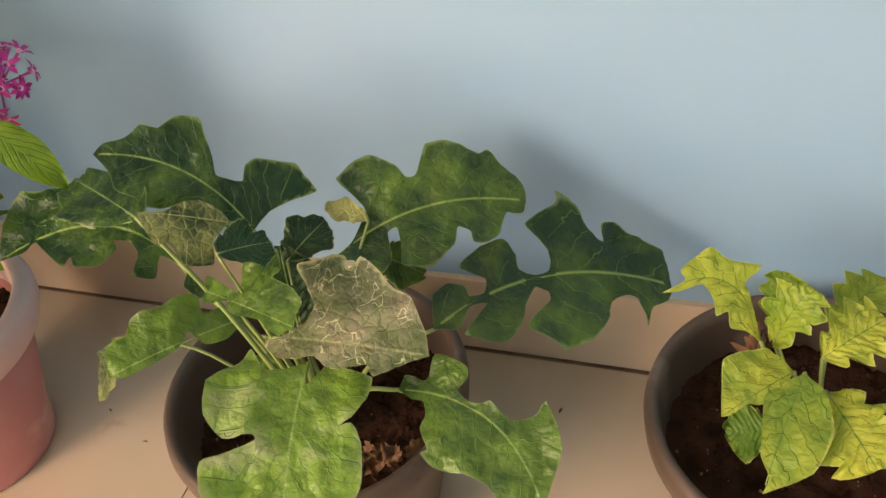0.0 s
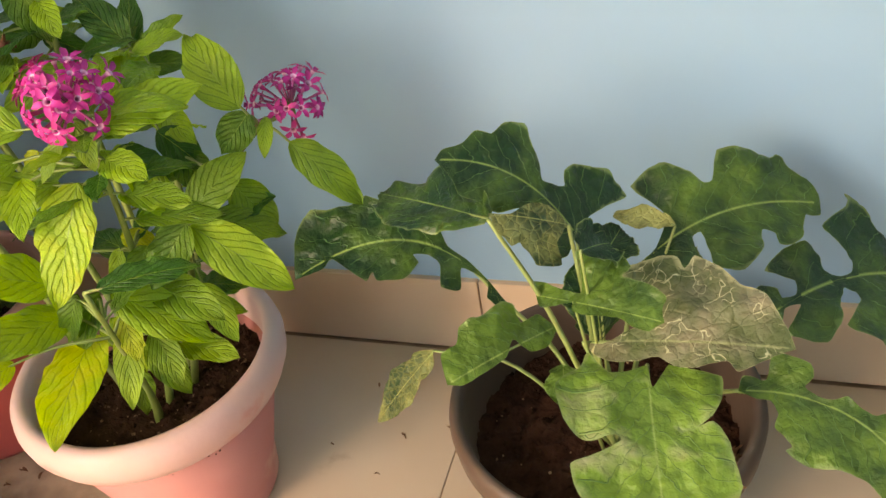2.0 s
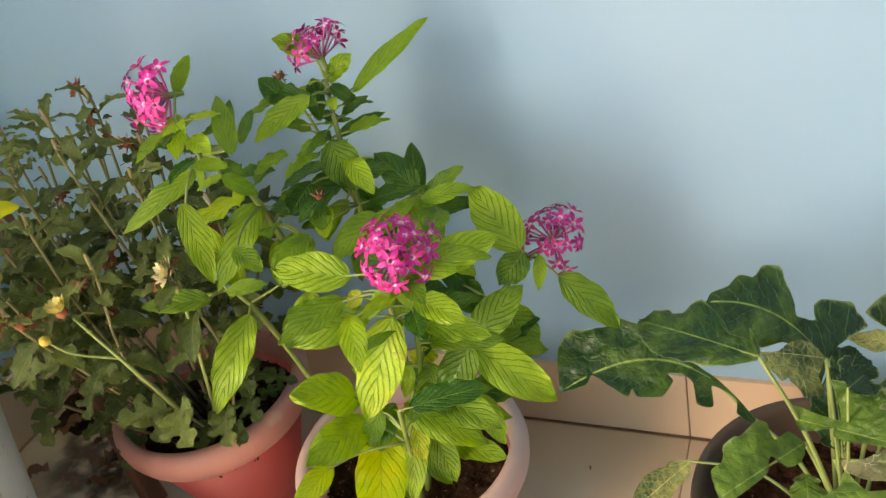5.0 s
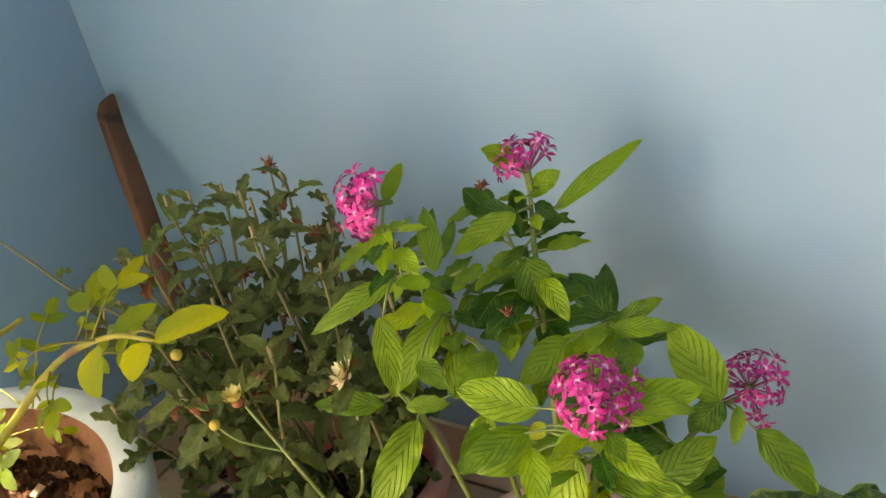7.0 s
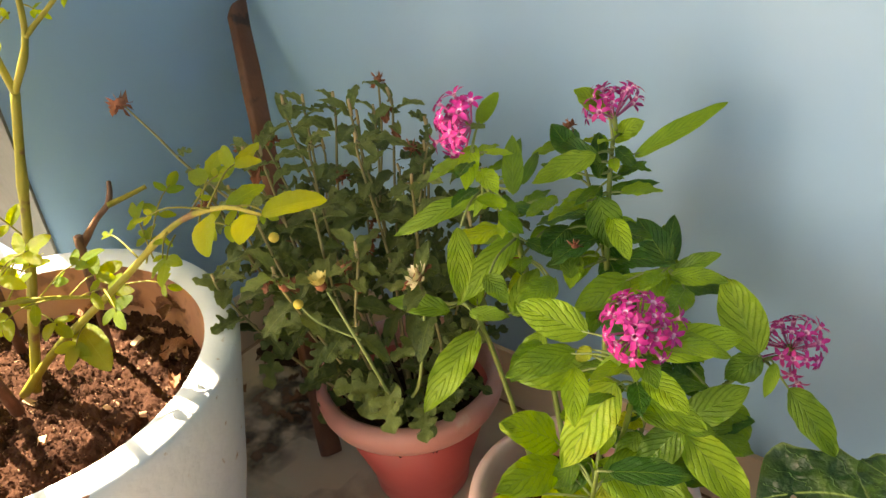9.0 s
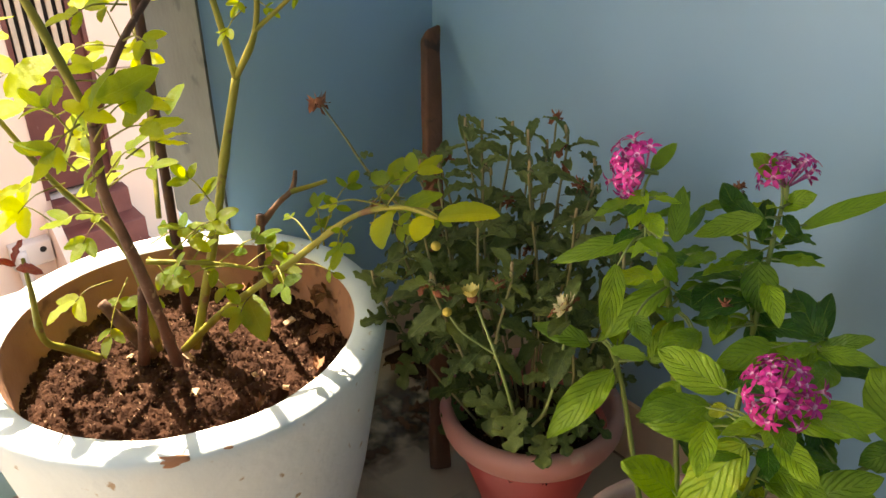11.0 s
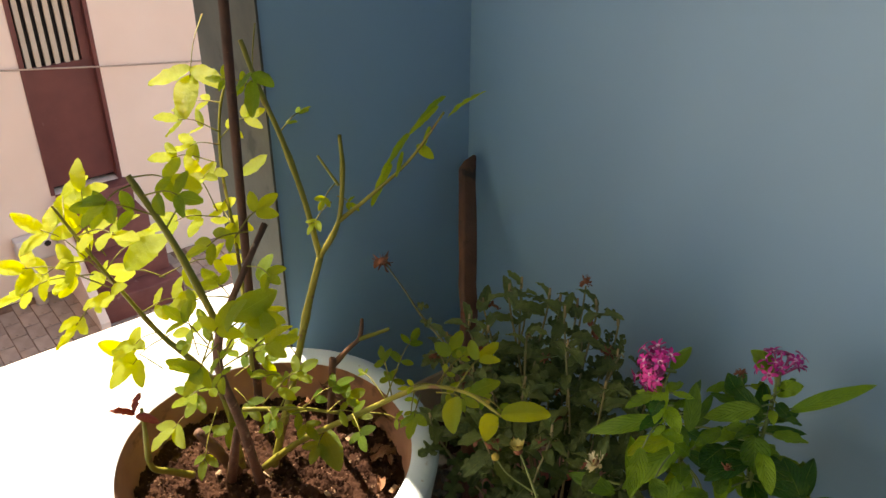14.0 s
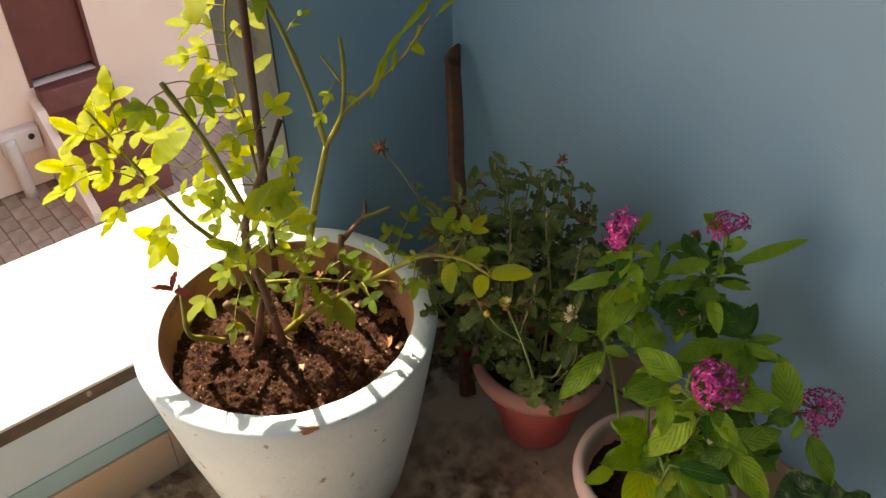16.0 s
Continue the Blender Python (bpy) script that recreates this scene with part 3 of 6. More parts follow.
M_YELLOWPETAL = surface("yellow_petal", (0.62, 0.52, 0.14), (0.74, 0.66, 0.28), 40, 0.6, ((0.45, 0.30, 0.08), 60.0, 0.68))
M_DEADFLOWER = surface("withered_flower", (0.17, 0.055, 0.035), (0.36, 0.16, 0.10), 60, 0.9, None, 0.5, 120, random_amount=0.3, spec=0.1)
M_BUD = surface("yellow_bud", (0.55, 0.42, 0.06), (0.65, 0.52, 0.12), 40, 0.6)


def floret_material():
    m, n, l, p = nodes_of("pink_floret")
    uv = n.new("ShaderNodeUVMap")
    sp = n.new("ShaderNodeSeparateXYZ")
    l.new(uv.outputs[0], sp.inputs[0])
    rp = n.new("ShaderNodeValToRGB")
    els = rp.color_ramp.elements
    for k in range(3):
        els.new(0.5)
    for el, (q, c) in zip(els, ((0.0, (0.40, 0.09, 0.22)), (0.3, (0.55, 0.09, 0.32)), (0.41, (0.85, 0.55, 0.74)), (0.48, (0.56, 0.025, 0.27)), (1.0, (0.44, 0.008, 0.185)))):
        el.position, el.color = q, (*c, 1)
    l.new(sp.outputs[1], rp.inputs[0])
    oi = n.new("ShaderNodeObjectInfo")
    hv = n.new("ShaderNodeHueSaturation")
    l.new(math_node(n, l, "MULTIPLY_ADD", oi.outputs["Random"], 0.5, 0.75), hv.inputs["Value"])
    l.new(rp.outputs[0], hv.inputs["Color"])
    l.new(hv.outputs[0], p.inputs["Base Color"])
    p.inputs["Roughness"].default_value = 0.55
    return m


M_FLORET = floret_material()


def ellipse_outline(s, side, seed):
    """Pointed oval blade."""
    return 1.72 * (max(s, 0.0) ** 0.62) * (max(1 - s, 0.0) ** 0.85)


def ovate_outline(s, side, seed):
    return 1.74 * (max(s, 0.0) ** 0.55) * (max(1 - s, 0.0) ** 0.78) * (1 + 0.10 * (((s * 11 + 0.3 * side) % 1.0) - 0.5))


def rose_outline(s, side, seed):
    """Broad oval leaflet with a finely toothed margin."""
    return 1.92 * (max(s, 0.0) ** 0.55) * (max(1 - s, 0.0) ** 0.72) * (1 + 0.07 * (((s * 13 + 0.3 * side) % 1.0) - 0.5))


# blade outlines: lobes as (middle, half length, width) along the midrib, right side and left side
SHAPES = {
    "Y": (((0.15, 0.15, 0.6), (0.38, 0.20, 0.9), (0.62, 0.22, 1.0), (0.85, 0.16, 0.8)), ((0.17, 0.16, 0.6), (0.41, 0.20, 0.95), (0.65, 0.22, 1.0), (0.87, 0.14, 0.75))),
    "one": (((0.2, 0.2, 0.7), (0.52, 0.5, 1.0)), ((0.2, 0.2, 0.7), (0.52, 0.5, 1.0))),
}
# blades with lobes that overhang their bays: margin of the right and of the left half as (along, out) in shares of the length, and the midrib's bow
LOBED = {
    "A": (((-0.03, 0.14), (-0.12, 0.26), (-0.25, 0.4), (-0.13, 0.46), (-0.05, 0.49), (0.01, 0.47), (0.16, 0.41), (0.2, 0.34), (0.18, 0.24), (0.25, 0.21), (0.33, 0.2), (0.4, 0.29), (0.49, 0.39), (0.56, 0.46), (0.68, 0.41), (0.74, 0.29), (0.84, 0.26), (0.88, 0.17), (0.98, 0.08)), ((0.02, -0.15), (0.12, -0.24), (0.18, -0.18), (0.14, -0.07), (0.25, -0.03), (0.39, -0.03), (0.52, -0.13), (0.62, -0.17), (0.68, -0.14), (0.8, -0.14), (0.87, -0.06)), 0.13),
    "B": (((0.1, 0.05), (0.17, 0.12), (0.22, 0.16), (0.28, 0.11), (0.3, -0.03), (0.35, -0.04), (0.34, 0.07), (0.32, 0.16), (0.45, 0.21), (0.58, 0.14), (0.63, 0.05), (0.68, 0.09), (0.68, 0.14), (0.75, 0.16), (0.81, 0.14), (0.88, 0.04), (0.96, 0.06)), ((0.12, -0.05), (0.23, -0.17), (0.2, -0.26), (0.14, -0.39), (0.32, -0.45), (0.44, -0.35), (0.47, -0.27), (0.52, -0.27), (0.61, -0.41), (0.69, -0.41), (0.77, -0.37), (0.84, -0.29), (0.89, -0.3), (0.93, -0.25), (1.01, -0.08)), -0.1),
    "C": (((0.04, 0.01), (0.1, 0.02), (0.16, -0.05), (0.23, -0.05), (0.18, -0.01), (0.11, 0.05), (0.25, 0.11), (0.33, 0.06), (0.37, -0.01), (0.43, -0.07), (0.48, -0.05), (0.47, -0.01), (0.35, 0.07), (0.43, 0.16), (0.46, 0.19), (0.58, 0.17), (0.66, 0.11), (0.71, 0.04), (0.77, 0.02), (0.82, 0.05), (0.83, 0.15), (0.88, 0.08), (0.96, 0.06)), ((0.03, -0.12), (0.1, -0.15), (0.16, -0.13), (0.17, -0.09), (0.23, -0.09), (0.25, -0.14), (0.16, -0.21), (0.27, -0.27), (0.36, -0.27), (0.39, -0.21), (0.39, -0.15), (0.45, -0.12), (0.51, -0.13), (0.53, -0.21), (0.46, -0.32), (0.6, -0.38), (0.62, -0.43), (0.69, -0.37), (0.73, -0.26), (0.78, -0.22), (0.79, -0.29), (0.85, -0.29), (0.94, -0.2), (1.0, -0.15), (1.0, -0.09)), -0.11),
    "D": (((0.07, 0.07), (0.18, 0.11), (0.3, 0.1), (0.38, 0.08), (0.46, 0.12), (0.55, 0.13), (0.7, 0.09), (0.76, 0.14), (0.9, 0.05)), ((0.1, 0.01), (0.25, -0.07), (0.29, -0.18), (0.18, -0.31), (0.13, -0.38), (0.32, -0.43), (0.43, -0.42), (0.47, -0.36), (0.51, -0.43), (0.63, -0.37), (0.73, -0.29), (0.83, -0.26), (0.87, -0.22), (0.96, -0.09)), 0.0),
    "E": (((0.07, 0.23), (-0.06, 0.34), (0.04, 0.39), (0.18, 0.54), (0.38, 0.51), (0.49, 0.39), (0.47, 0.23), (0.5, 0.21), (0.56, 0.32), (0.63, 0.48), (0.79, 0.45), (0.94, 0.31), (0.99, 0.11)), ((0.15, -0.01), (-0.0, -0.12), (0.04, -0.24), (0.1, -0.39), (0.23, -0.37), (0.34, -0.3), (0.41, -0.19), (0.39, -0.09), (0.43, -0.13), (0.37, -0.3), (0.49, -0.37), (0.73, -0.39), (0.91, -0.28)), 0.02),
    "F": (((0.09, -0.0), (0.16, -0.03), (0.23, 0.02), (0.25, 0.09), (0.37, 0.15), (0.36, 0.19), (0.46, 0.2), (0.61, 0.12), (0.72, 0.09), (0.85, 0.12)), ((-0.02, -0.08), (0.08, -0.13), (0.05, -0.27), (0.22, -0.32), (0.27, -0.26), (0.26, -0.19), (0.34, -0.18), (0.4, -0.2), (0.45, -0.25), (0.55, -0.24), (0.61, -0.25), (0.67, -0.34), (0.67, -0.43), (0.8, -0.36), (0.89, -0.28), (0.95, -0.13)), -0.17),
    "G": (((0.1, 0.09), (0.21, 0.17), (0.32, 0.23), (0.4, 0.35), (0.46, 0.47), (0.49, 0.5), (0.57, 0.48), (0.62, 0.41), (0.74, 0.44), (0.76, 0.41), (0.85, 0.37), (0.98, 0.35), (1.04, 0.25)), ((0.01, -0.03), (0.1, 0.01), (0.11, 0.09), (0.24, 0.13), (0.23, 0.02), (0.32, 0.0), (0.34, 0.12), (0.4, 0.17), (0.47, 0.16), (0.44, 0.12), (0.49, 0.02), (0.61, 0.01), (0.64, 0.05), (0.66, 0.0), (0.75, 0.05), (0.85, 0.11), (0.87, 0.05)), 0.23),
    "H": (((0.09, 0.13), (0.24, 0.14), (0.22, 0.26), (0.29, 0.33), (0.54, 0.29), (0.6, 0.31), (0.7, 0.3), (0.78, 0.21), (0.93, 0.19)), ((0.02, -0.03), (0.19, -0.11), (0.33, -0.08), (0.39, 0.05), (0.52, -0.04), (0.74, -0.06), (0.91, -0.06)), 0.0),
    "I": (((0.03, 0.1), (0.23, 0.12), (0.54, 0.07), (0.71, 0.13), (0.89, 0.13)), ((-0.35, 0.13), (-0.57, -0.15), (-0.32, -0.14), (0.03, -0.11), (-0.07, -0.36), (-0.21, -0.56), (0.03, -0.58), (0.22, -0.67), (0.46, -0.48), (0.4, -0.37), (0.7, -0.35), (0.92, -0.26), (0.93, -0.12)), 0.0),
    "J": (((0.12, 0.11), (0.34, 0.2), (0.55, 0.14), (0.73, 0.02)), ((0.08, -0.08), (0.18, -0.25), (0.16, -0.5), (0.32, -0.55), (0.48, -0.54), (0.63, -0.31), (0.76, -0.36), (0.9, -0.18)), 0.0),
    "y1": (((0.13, 0.18), (0.26, 0.35), (0.34, 0.44), (0.28, 0.64), (0.55, 0.55), (0.77, 0.59), (0.93, 0.28), (0.85, 0.2)), ((0.16, 0.01), (0.29, -0.03), (0.37, 0.1), (0.45, 0.01), (0.54, 0.15), (0.69, 0.23), (0.86, 0.07)), 0.35),
    "y3": (((0.06, 0.34), (0.27, 0.46), (0.57, 0.51), (0.81, 0.23)), ((0.32, -0.16), (0.56, -0.13), (0.68, -0.04), (0.89, -0.05)), 0.0),
    "y4": (((0.13, 0.1), (0.3, 0.2), (0.57, 0.13), (0.74, 0.09), (0.87, -0.01)), ((0.1, -0.17), (0.4, -0.33), (0.74, -0.28)), 0.0),
    "mum": (((0.06, 0.02), (0.18, 0.03), (0.16, 0.20), (0.24, 0.31), (0.34, 0.32), (0.38, 0.26), (0.40, 0.14), (0.46, 0.12), (0.48, 0.28), (0.58, 0.36), (0.66, 0.30), (0.68, 0.22), (0.66, 0.12), (0.72, 0.10), (0.80, 0.20), (0.90, 0.18), (0.96, 0.09)), ((0.06, -0.02), (0.17, -0.03), (0.14, -0.19), (0.22, -0.30), (0.32, -0.31), (0.37, -0.25), (0.39, -0.13), (0.45, -0.12), (0.46, -0.27), (0.56, -0.35), (0.65, -0.30), (0.67, -0.21), (0.65, -0.12), (0.71, -0.10), (0.79, -0.19), (0.89, -0.18), (0.96, -0.08)), 0.0),
}


def lobed_outline(shape):
    """Gerbera blade: rounded lobes with bays between them, the last one at the tip."""
    def f(s, side, seed):
        w = 0.10 * min(1.0, (1 - s) / 0.1)
        for k, (c, h, a) in enumerate(SHAPES[shape][0 if side > 0 else 1]):
            c = c + 0.015 * noise.noise(Vector((seed, k * 3.3, side * 5)))
            x = abs(s - c) / h
            if x < 1:
                w = max(w, a * (1 - x ** 1.25) ** 0.72)
        return w * (1 + 0.06 * noise.noise(Vector((s * 16, seed, side * 4))) + 0.04 * noise.noise(Vector((s * 45, seed, side * 4))))
    return f


def mum_outline(s, side, seed):
    """Chrysanthemum blade: toothed lobes."""
    w = 1.35 * (max(s, 0.0) ** 0.6) * (max(1 - s, 0.0) ** 0.4)
    for c in (0.33, 0.62):
        w *= 1 - 0.38 * math.exp(-((s - c - 0.03 * side) / 0.05) ** 2)
    return w * (1 + 0.10 * math.sin(s * 55 + seed))


def blade(outline, base, tip, width, normal, bend=0.1, fold=0.12, ruffle=0.05, seed=0.0, nl=20, nw=8, pucker=0.0, lean=0.0, turn=0.0):
    """A leaf blade from base to tip, arched by bend along its normal, folded at the midrib, with a wavy margin."""
    b, t, n = Vector(base), Vector(tip), Vector(normal).normalized()
    ax = t - b
    length = ax.length
    ctrl = (b + t) / 2 + n * bend * length
    side0 = ax.normalized().cross(n)
    side0 = side0.normalized() if side0.length > 1e-4 else Vector((1, 0, 0))
    bm = bmesh.new()
    uvl = bm.loops.layers.uv.new("UVMap")
    grid, uvs = [], {}
    for i in range(nl + 1):
        s = i / nl
        p = b * (1 - s) ** 2 + ctrl * 2 * s * (1 - s) + t * s * s
        d = ((ctrl - b) * (1 - s) + (t - ctrl) * s).normalized()
        sd = (side0 - d * side0.dot(d)).normalized()
        nn = sd.cross(d)
        q = Matrix.Rotation(turn * (s - 0.3), 3, d)
        sd, nn = q @ sd, q @ nn
        row = []
        for j in range(nw + 1):
            u = 2 * j / nw - 1
            w = outline(s, -1 if u < 0 else 1, seed) * width / 2
            a = abs(u)
            z = fold * a * w + ruffle * width * a * a * noise.noise(Vector((s * 7 + seed * 3, u * 1.5, seed)))
            z += pucker * width * math.sin(a * math.pi) * math.sin(2 * math.pi * (s * 9 - a * 2.2))
            co = p + sd * u * w + nn * z + d * (lean * w * a)
            v = bm.verts.new(co)
            uvs[v] = (j / nw, s)
            row.append(v)
        grid.append(row)
    for r0, r1 in zip(grid, grid[1:]):
        for j in range(nw):
            f = bm.faces.new((r0[j], r0[j + 1], r1[j + 1], r1[j]))
            for lp in f.loops:
                lp[uvl].uv = uvs[lp.vert]
    me = bpy.data.meshes.new("blade")
    bm.to_mesh(me)
    bm.free()
    me.polygons.foreach_set("use_smooth", [True] * len(me.polygons))
    return me


def lobed_blade(shape, base, tip, normal, bend=0.1, fold=0.1, ruffle=0.03, seed=0.0, step=0.03):
    """A deeply lobed blade round a bowed midrib, its inside filled with a fine net of triangles."""
    b, t, n = Vector(base), Vector(tip), Vector(normal).normalized()
    ax = t - b
    length = ax.length
    ctrl = (b + t) / 2 + n * bend * length
    side0 = ax.normalized().cross(n).normalized()
    arc = LOBED[shape][2]

    def at(a, w, z):
        c = min(max(a, 0.0), 1.0)
        p = b * (1 - c) ** 2 + ctrl * 2 * c * (1 - c) + t * c * c
        d = ((ctrl - b) * (1 - c) + (t - ctrl) * c).normalized()
        sd = (side0 - d * side0.dot(d)).normalized()
        return p + d * ((a - c) * length) + sd * (w * length) + sd.cross(d) * z

    # closed margin, walked up the right half and back down the left
    fine = 6 if step < 0.05 else 2
    loop = []
    for side, ctl in ((1, LOBED[shape][0]), (-1, LOBED[shape][1])):
        ends = [Vector((0, 0, 0))] + [Vector((a, w, 0)) for a, w in ctl] + [Vector((1, 0, 0))]
        half = []
        for i, q in enumerate(spline(ends, fine)):
            f = i / fine
            k = min(int(f), len(ends) - 2)
            half.append(q.lerp(ends[k].lerp(ends[k + 1], f - k), 0.45).xy)
        loop += half[:-1] if side > 0 else half[:0:-1]
    flat = [p for p in loop]
    n_edge = len(flat)
    lo_a, hi_a = min(p.x for p in loop), max(p.x for p in loop)
    lo_w, hi_w = min(p.y for p in loop), max(p.y for p in loop)

    def inside(x, y):
        hit = False
        for p, q in zip(loop, loop[1:] + loop[:1]):
            if (p.y > y) != (q.y > y) and x < p.x + (y - p.y) / (q.y - p.y) * (q.x - p.x):
                hit = not hit
        return hit

    for k in range(1, 32, 1 if step < 0.05 else 4):
        flat.append(Vector((k / 32, arc * 4 * k / 32 * (1 - k / 32))))
    for i in range(int((hi_a - lo_a) / step) + 1):
        for j in range(int((hi_w - lo_w) / step) + 1):
            x, y = lo_a + (i + 0.5 * (j % 2)) * step, lo_w + j * step
            if inside(x, y) and abs(y - arc * 4 * x * (1 - x)) > 0.012 and min((p.x - x) ** 2 + (p.y - y) ** 2 for p in loop) > 0.00012:
                flat.append(Vector((x, y)))
    got = geometry.delaunay_2d_cdt(flat, [], [list(range(n_edge))], 1, 1e-6)
    pts, tris, orig = got[0], got[2], got[3]
    bm = bmesh.new()
    uvl = bm.loops.layers.uv.new("UVMap")
    made, uvs = [], []
    for p, o in zip(pts, orig):
        rim = any(k < n_edge for k in o)
        off = p.y - arc * 4 * p.x * (1 - p.x)
        u = min(abs(off) / 0.30, 0.92)
        z = fold * abs(off) * length + length * ruffle * min(1.0, abs(off) / 0.2) * noise.noise(Vector((p.x * 6 + seed * 3, p.y * 6, seed)))
        z += 0.016 * length * min(1.0, abs(off) / 0.05) * (noise.noise(Vector((p.x * 16 + seed, p.y * 16, 4.0))) + 0.5 * noise.noise(Vector((p.x * 34 + seed, p.y * 34, 8.0))))
        made.append(bm.verts.new(at(p.x, p.y, z)))
        uvs.append((0.5 + 0.5 * (1.0 if rim else u) * (1 if off > 0 else -1), p.x))
    bm.verts.index_update()
    for t3 in tris:
        f = bm.faces.new([made[k] for k in t3])
        for lp in f.loops:
            lp[uvl].uv = uvs[lp.vert.index]
    me = bpy.data.meshes.new("blade")
    bm.to_mesh(me)
    bm.free()
    me.polygons.foreach_set("use_smooth", [True] * len(me.polygons))
    return me, [at(k, arc * 4 * k * (1 - k), -0.0014) for k in (0.0, 0.25, 0.5, 0.75, 0.93)]


COUNT = {"n": 0}


def seed_next():
    COUNT["n"] += 1
    return COUNT["n"] * 1.37


# potted gerbera and its yellowing neighbour
gerbera = thing("gerbera_plant", "gerbera plant with large dark lobed leaves and one grey mined leaf", "potted plant", (G_POT[0], G_POT[1], 0.12))
yellowing = thing("gerbera_plant", "small gerbera with yellowing green-veined leaves", "potted plant", (Y_POT[0], Y_POT[1], 0.12))
CROWN = {gerbera.name: Vector((G_POT[0] + 0.012, G_POT[1] - 0.02, 0.128)), yellowing.name: Vector((Y_POT[0] - 0.005, Y_POT[1] - 0.02, 0.116))}


def gerbera_leaf(plant, base, tip, width, normal, bend=0.1, shape="one", tone=0.3, fold=0.10, turn=0.0, skin=""):
    s = seed_next()
    yell = plant is yellowing
    b, t = Vector(base), Vector(tip)
    if shape in LOBED:
        me, rib = lobed_blade(shape, base, tip, normal, bend, fold, 0.05, s)
    else:
        me = blade(lobed_outline(shape), base, tip, width, normal, bend, fold, 0.2, s, 60, 14, 0.022, 0.14, turn)
        rib = [b] + [b + (t - b) * k + Vector(normal).normalized() * (2 * k * (1 - k) * bend * (t - b).length - 0.0016) for k in (0.2, 0.5, 0.8)]
    ob = part("leaf", me, M_YELL if yell else {"mined": M_MINED, "mosaic": M_MOSAIC}.get(skin, M_GERB), plant)
    ob["tone"] = tone
    c = CROWN[plant.name]
    c = c + Vector((noise.noise(Vector((s, 0, 0))), noise.noise(Vector((0, s, 0))), 0)) * 0.02
    mid = c.lerp(b, 0.55) + Vector((0, 0, 0.25 * (b - c).xy.length))
    thick = 0.0026 if width > 0.05 else 0.0018
    part("petiole", tube_bm([c, mid, b], thick, thick * 0.62, 7, 6), M_STEMPALE, plant)
    part("midrib", tube_bm(rib, thick * 0.6, 0.0004, 6, 4), M_STEMPALE, plant)
    return ob


gerbera_leaf(gerbera, (-0.323, 0.470, 0.340), (-0.417, 0.446, 0.420), 0.102, (0.328, -0.478, 0.815), bend=0.10, shape="A", tone=0.02)
gerbera_leaf(gerbera, (-0.281, 0.500, 0.288), (-0.140, 0.592, 0.292), 0.122, (0.146, -0.511, 0.847), bend=0.14, shape="B", tone=0.15)
gerbera_leaf(gerbera, (-0.190, 0.471, 0.253), (-0.017, 0.599, 0.206), 0.133, (0.046, -0.482, 0.875), bend=0.12, shape="C", tone=0.12)
gerbera_leaf(gerbera, (-0.314, 0.424, 0.272), (-0.166, 0.403, 0.303), 0.101, (0.194, -0.429, 0.882), bend=0.12, shape="D", tone=0.55, skin="mined")
gerbera_leaf(gerbera, (-0.264, 0.402, 0.276), (-0.240, 0.282, 0.241), 0.138, (0.210, -0.361, 0.909), bend=0.10, shape="E", tone=0.85)
gerbera_leaf(gerbera, (-0.200, 0.412, 0.248), (-0.079, 0.349, 0.225), 0.101, (0.129, -0.362, 0.923), bend=0.10, shape="F", tone=0.4)
gerbera_leaf(gerbera, (-0.380, 0.456, 0.276), (-0.555, 0.434, 0.306), 0.104, (0.366, -0.406, 0.837), bend=0.16, shape="G", tone=0.1)
gerbera_leaf(gerbera, (-0.338, 0.440, 0.271), (-0.401, 0.352, 0.288), 0.055, (0.305, -0.390, 0.869), bend=0.12, shape="H", tone=0.75)
gerbera_leaf(gerbera, (-0.316, 0.408, 0.327), (-0.251, 0.383, 0.337), 0.049, (0.253, -0.433, 0.865), bend=0.05, shape="I", tone=0.55)
gerbera_leaf(gerbera, (-0.324, 0.449, 0.365), (-0.374, 0.418, 0.395), 0.053, (0.318, -0.469, 0.824), bend=0.08, shape="J", tone=0.3, skin="mosaic")
gerbera_leaf(gerbera, (-0.308, 0.404, 0.377), (-0.295, 0.448, 0.351), 0.042, (0.273, -0.468, 0.841), bend=0.1, shape="one", tone=0.1)
gerbera_leaf(gerbera, (-0.373, 0.415, 0.392), (-0.483, 0.480, 0.365), 0.070, (0.406, -0.420, 0.812), bend=0.05, shape="one", tone=0.05)
gerbera_leaf(gerbera, (-0.253, 0.523, 0.314), (-0.306, 0.551, 0.301), 0.022, (0.211, -0.505, 0.837), bend=0.2, shape="one", tone=2.2, skin="mosaic")
gerbera_leaf(gerbera, (-0.432, 0.410, 0.262), (-0.498, 0.406, 0.171), 0.033, (0.183, -0.418, 0.890), bend=0.1, shape="one", tone=0.5, skin="mosaic")
gerbera_leaf(gerbera, (-0.311, 0.482, 0.299), (-0.297, 0.531, 0.303), 0.046, (0.235, -0.482, 0.844), bend=0.1, shape="one", tone=0.1)
gerbera_leaf(gerbera, (-0.257, 0.532, 0.270), (-0.225, 0.550, 0.234), 0.048, (0.166, -0.485, 0.859), bend=0.1, shape="one", tone=0.3)
gerbera_leaf(gerbera, (-0.337, 0.449, 0.222), (-0.333, 0.420, 0.202), 0.034, (0.2, -0.5, 0.84), bend=0.12, shape="one", tone=0.45)
gerbera_leaf(gerbera, (-0.307, 0.463, 0.239), (-0.318, 0.488, 0.309), 0.060, (0.25, -0.6, 0.76), bend=0.1, shape="one", tone=0.08)
gerbera_leaf(yellowing, (0.063, 0.516, 0.240), (0.081, 0.519, 0.297), 0.045, (-0.080, -0.472, 0.878), bend=0.4, shape="Y", tone=0.33)
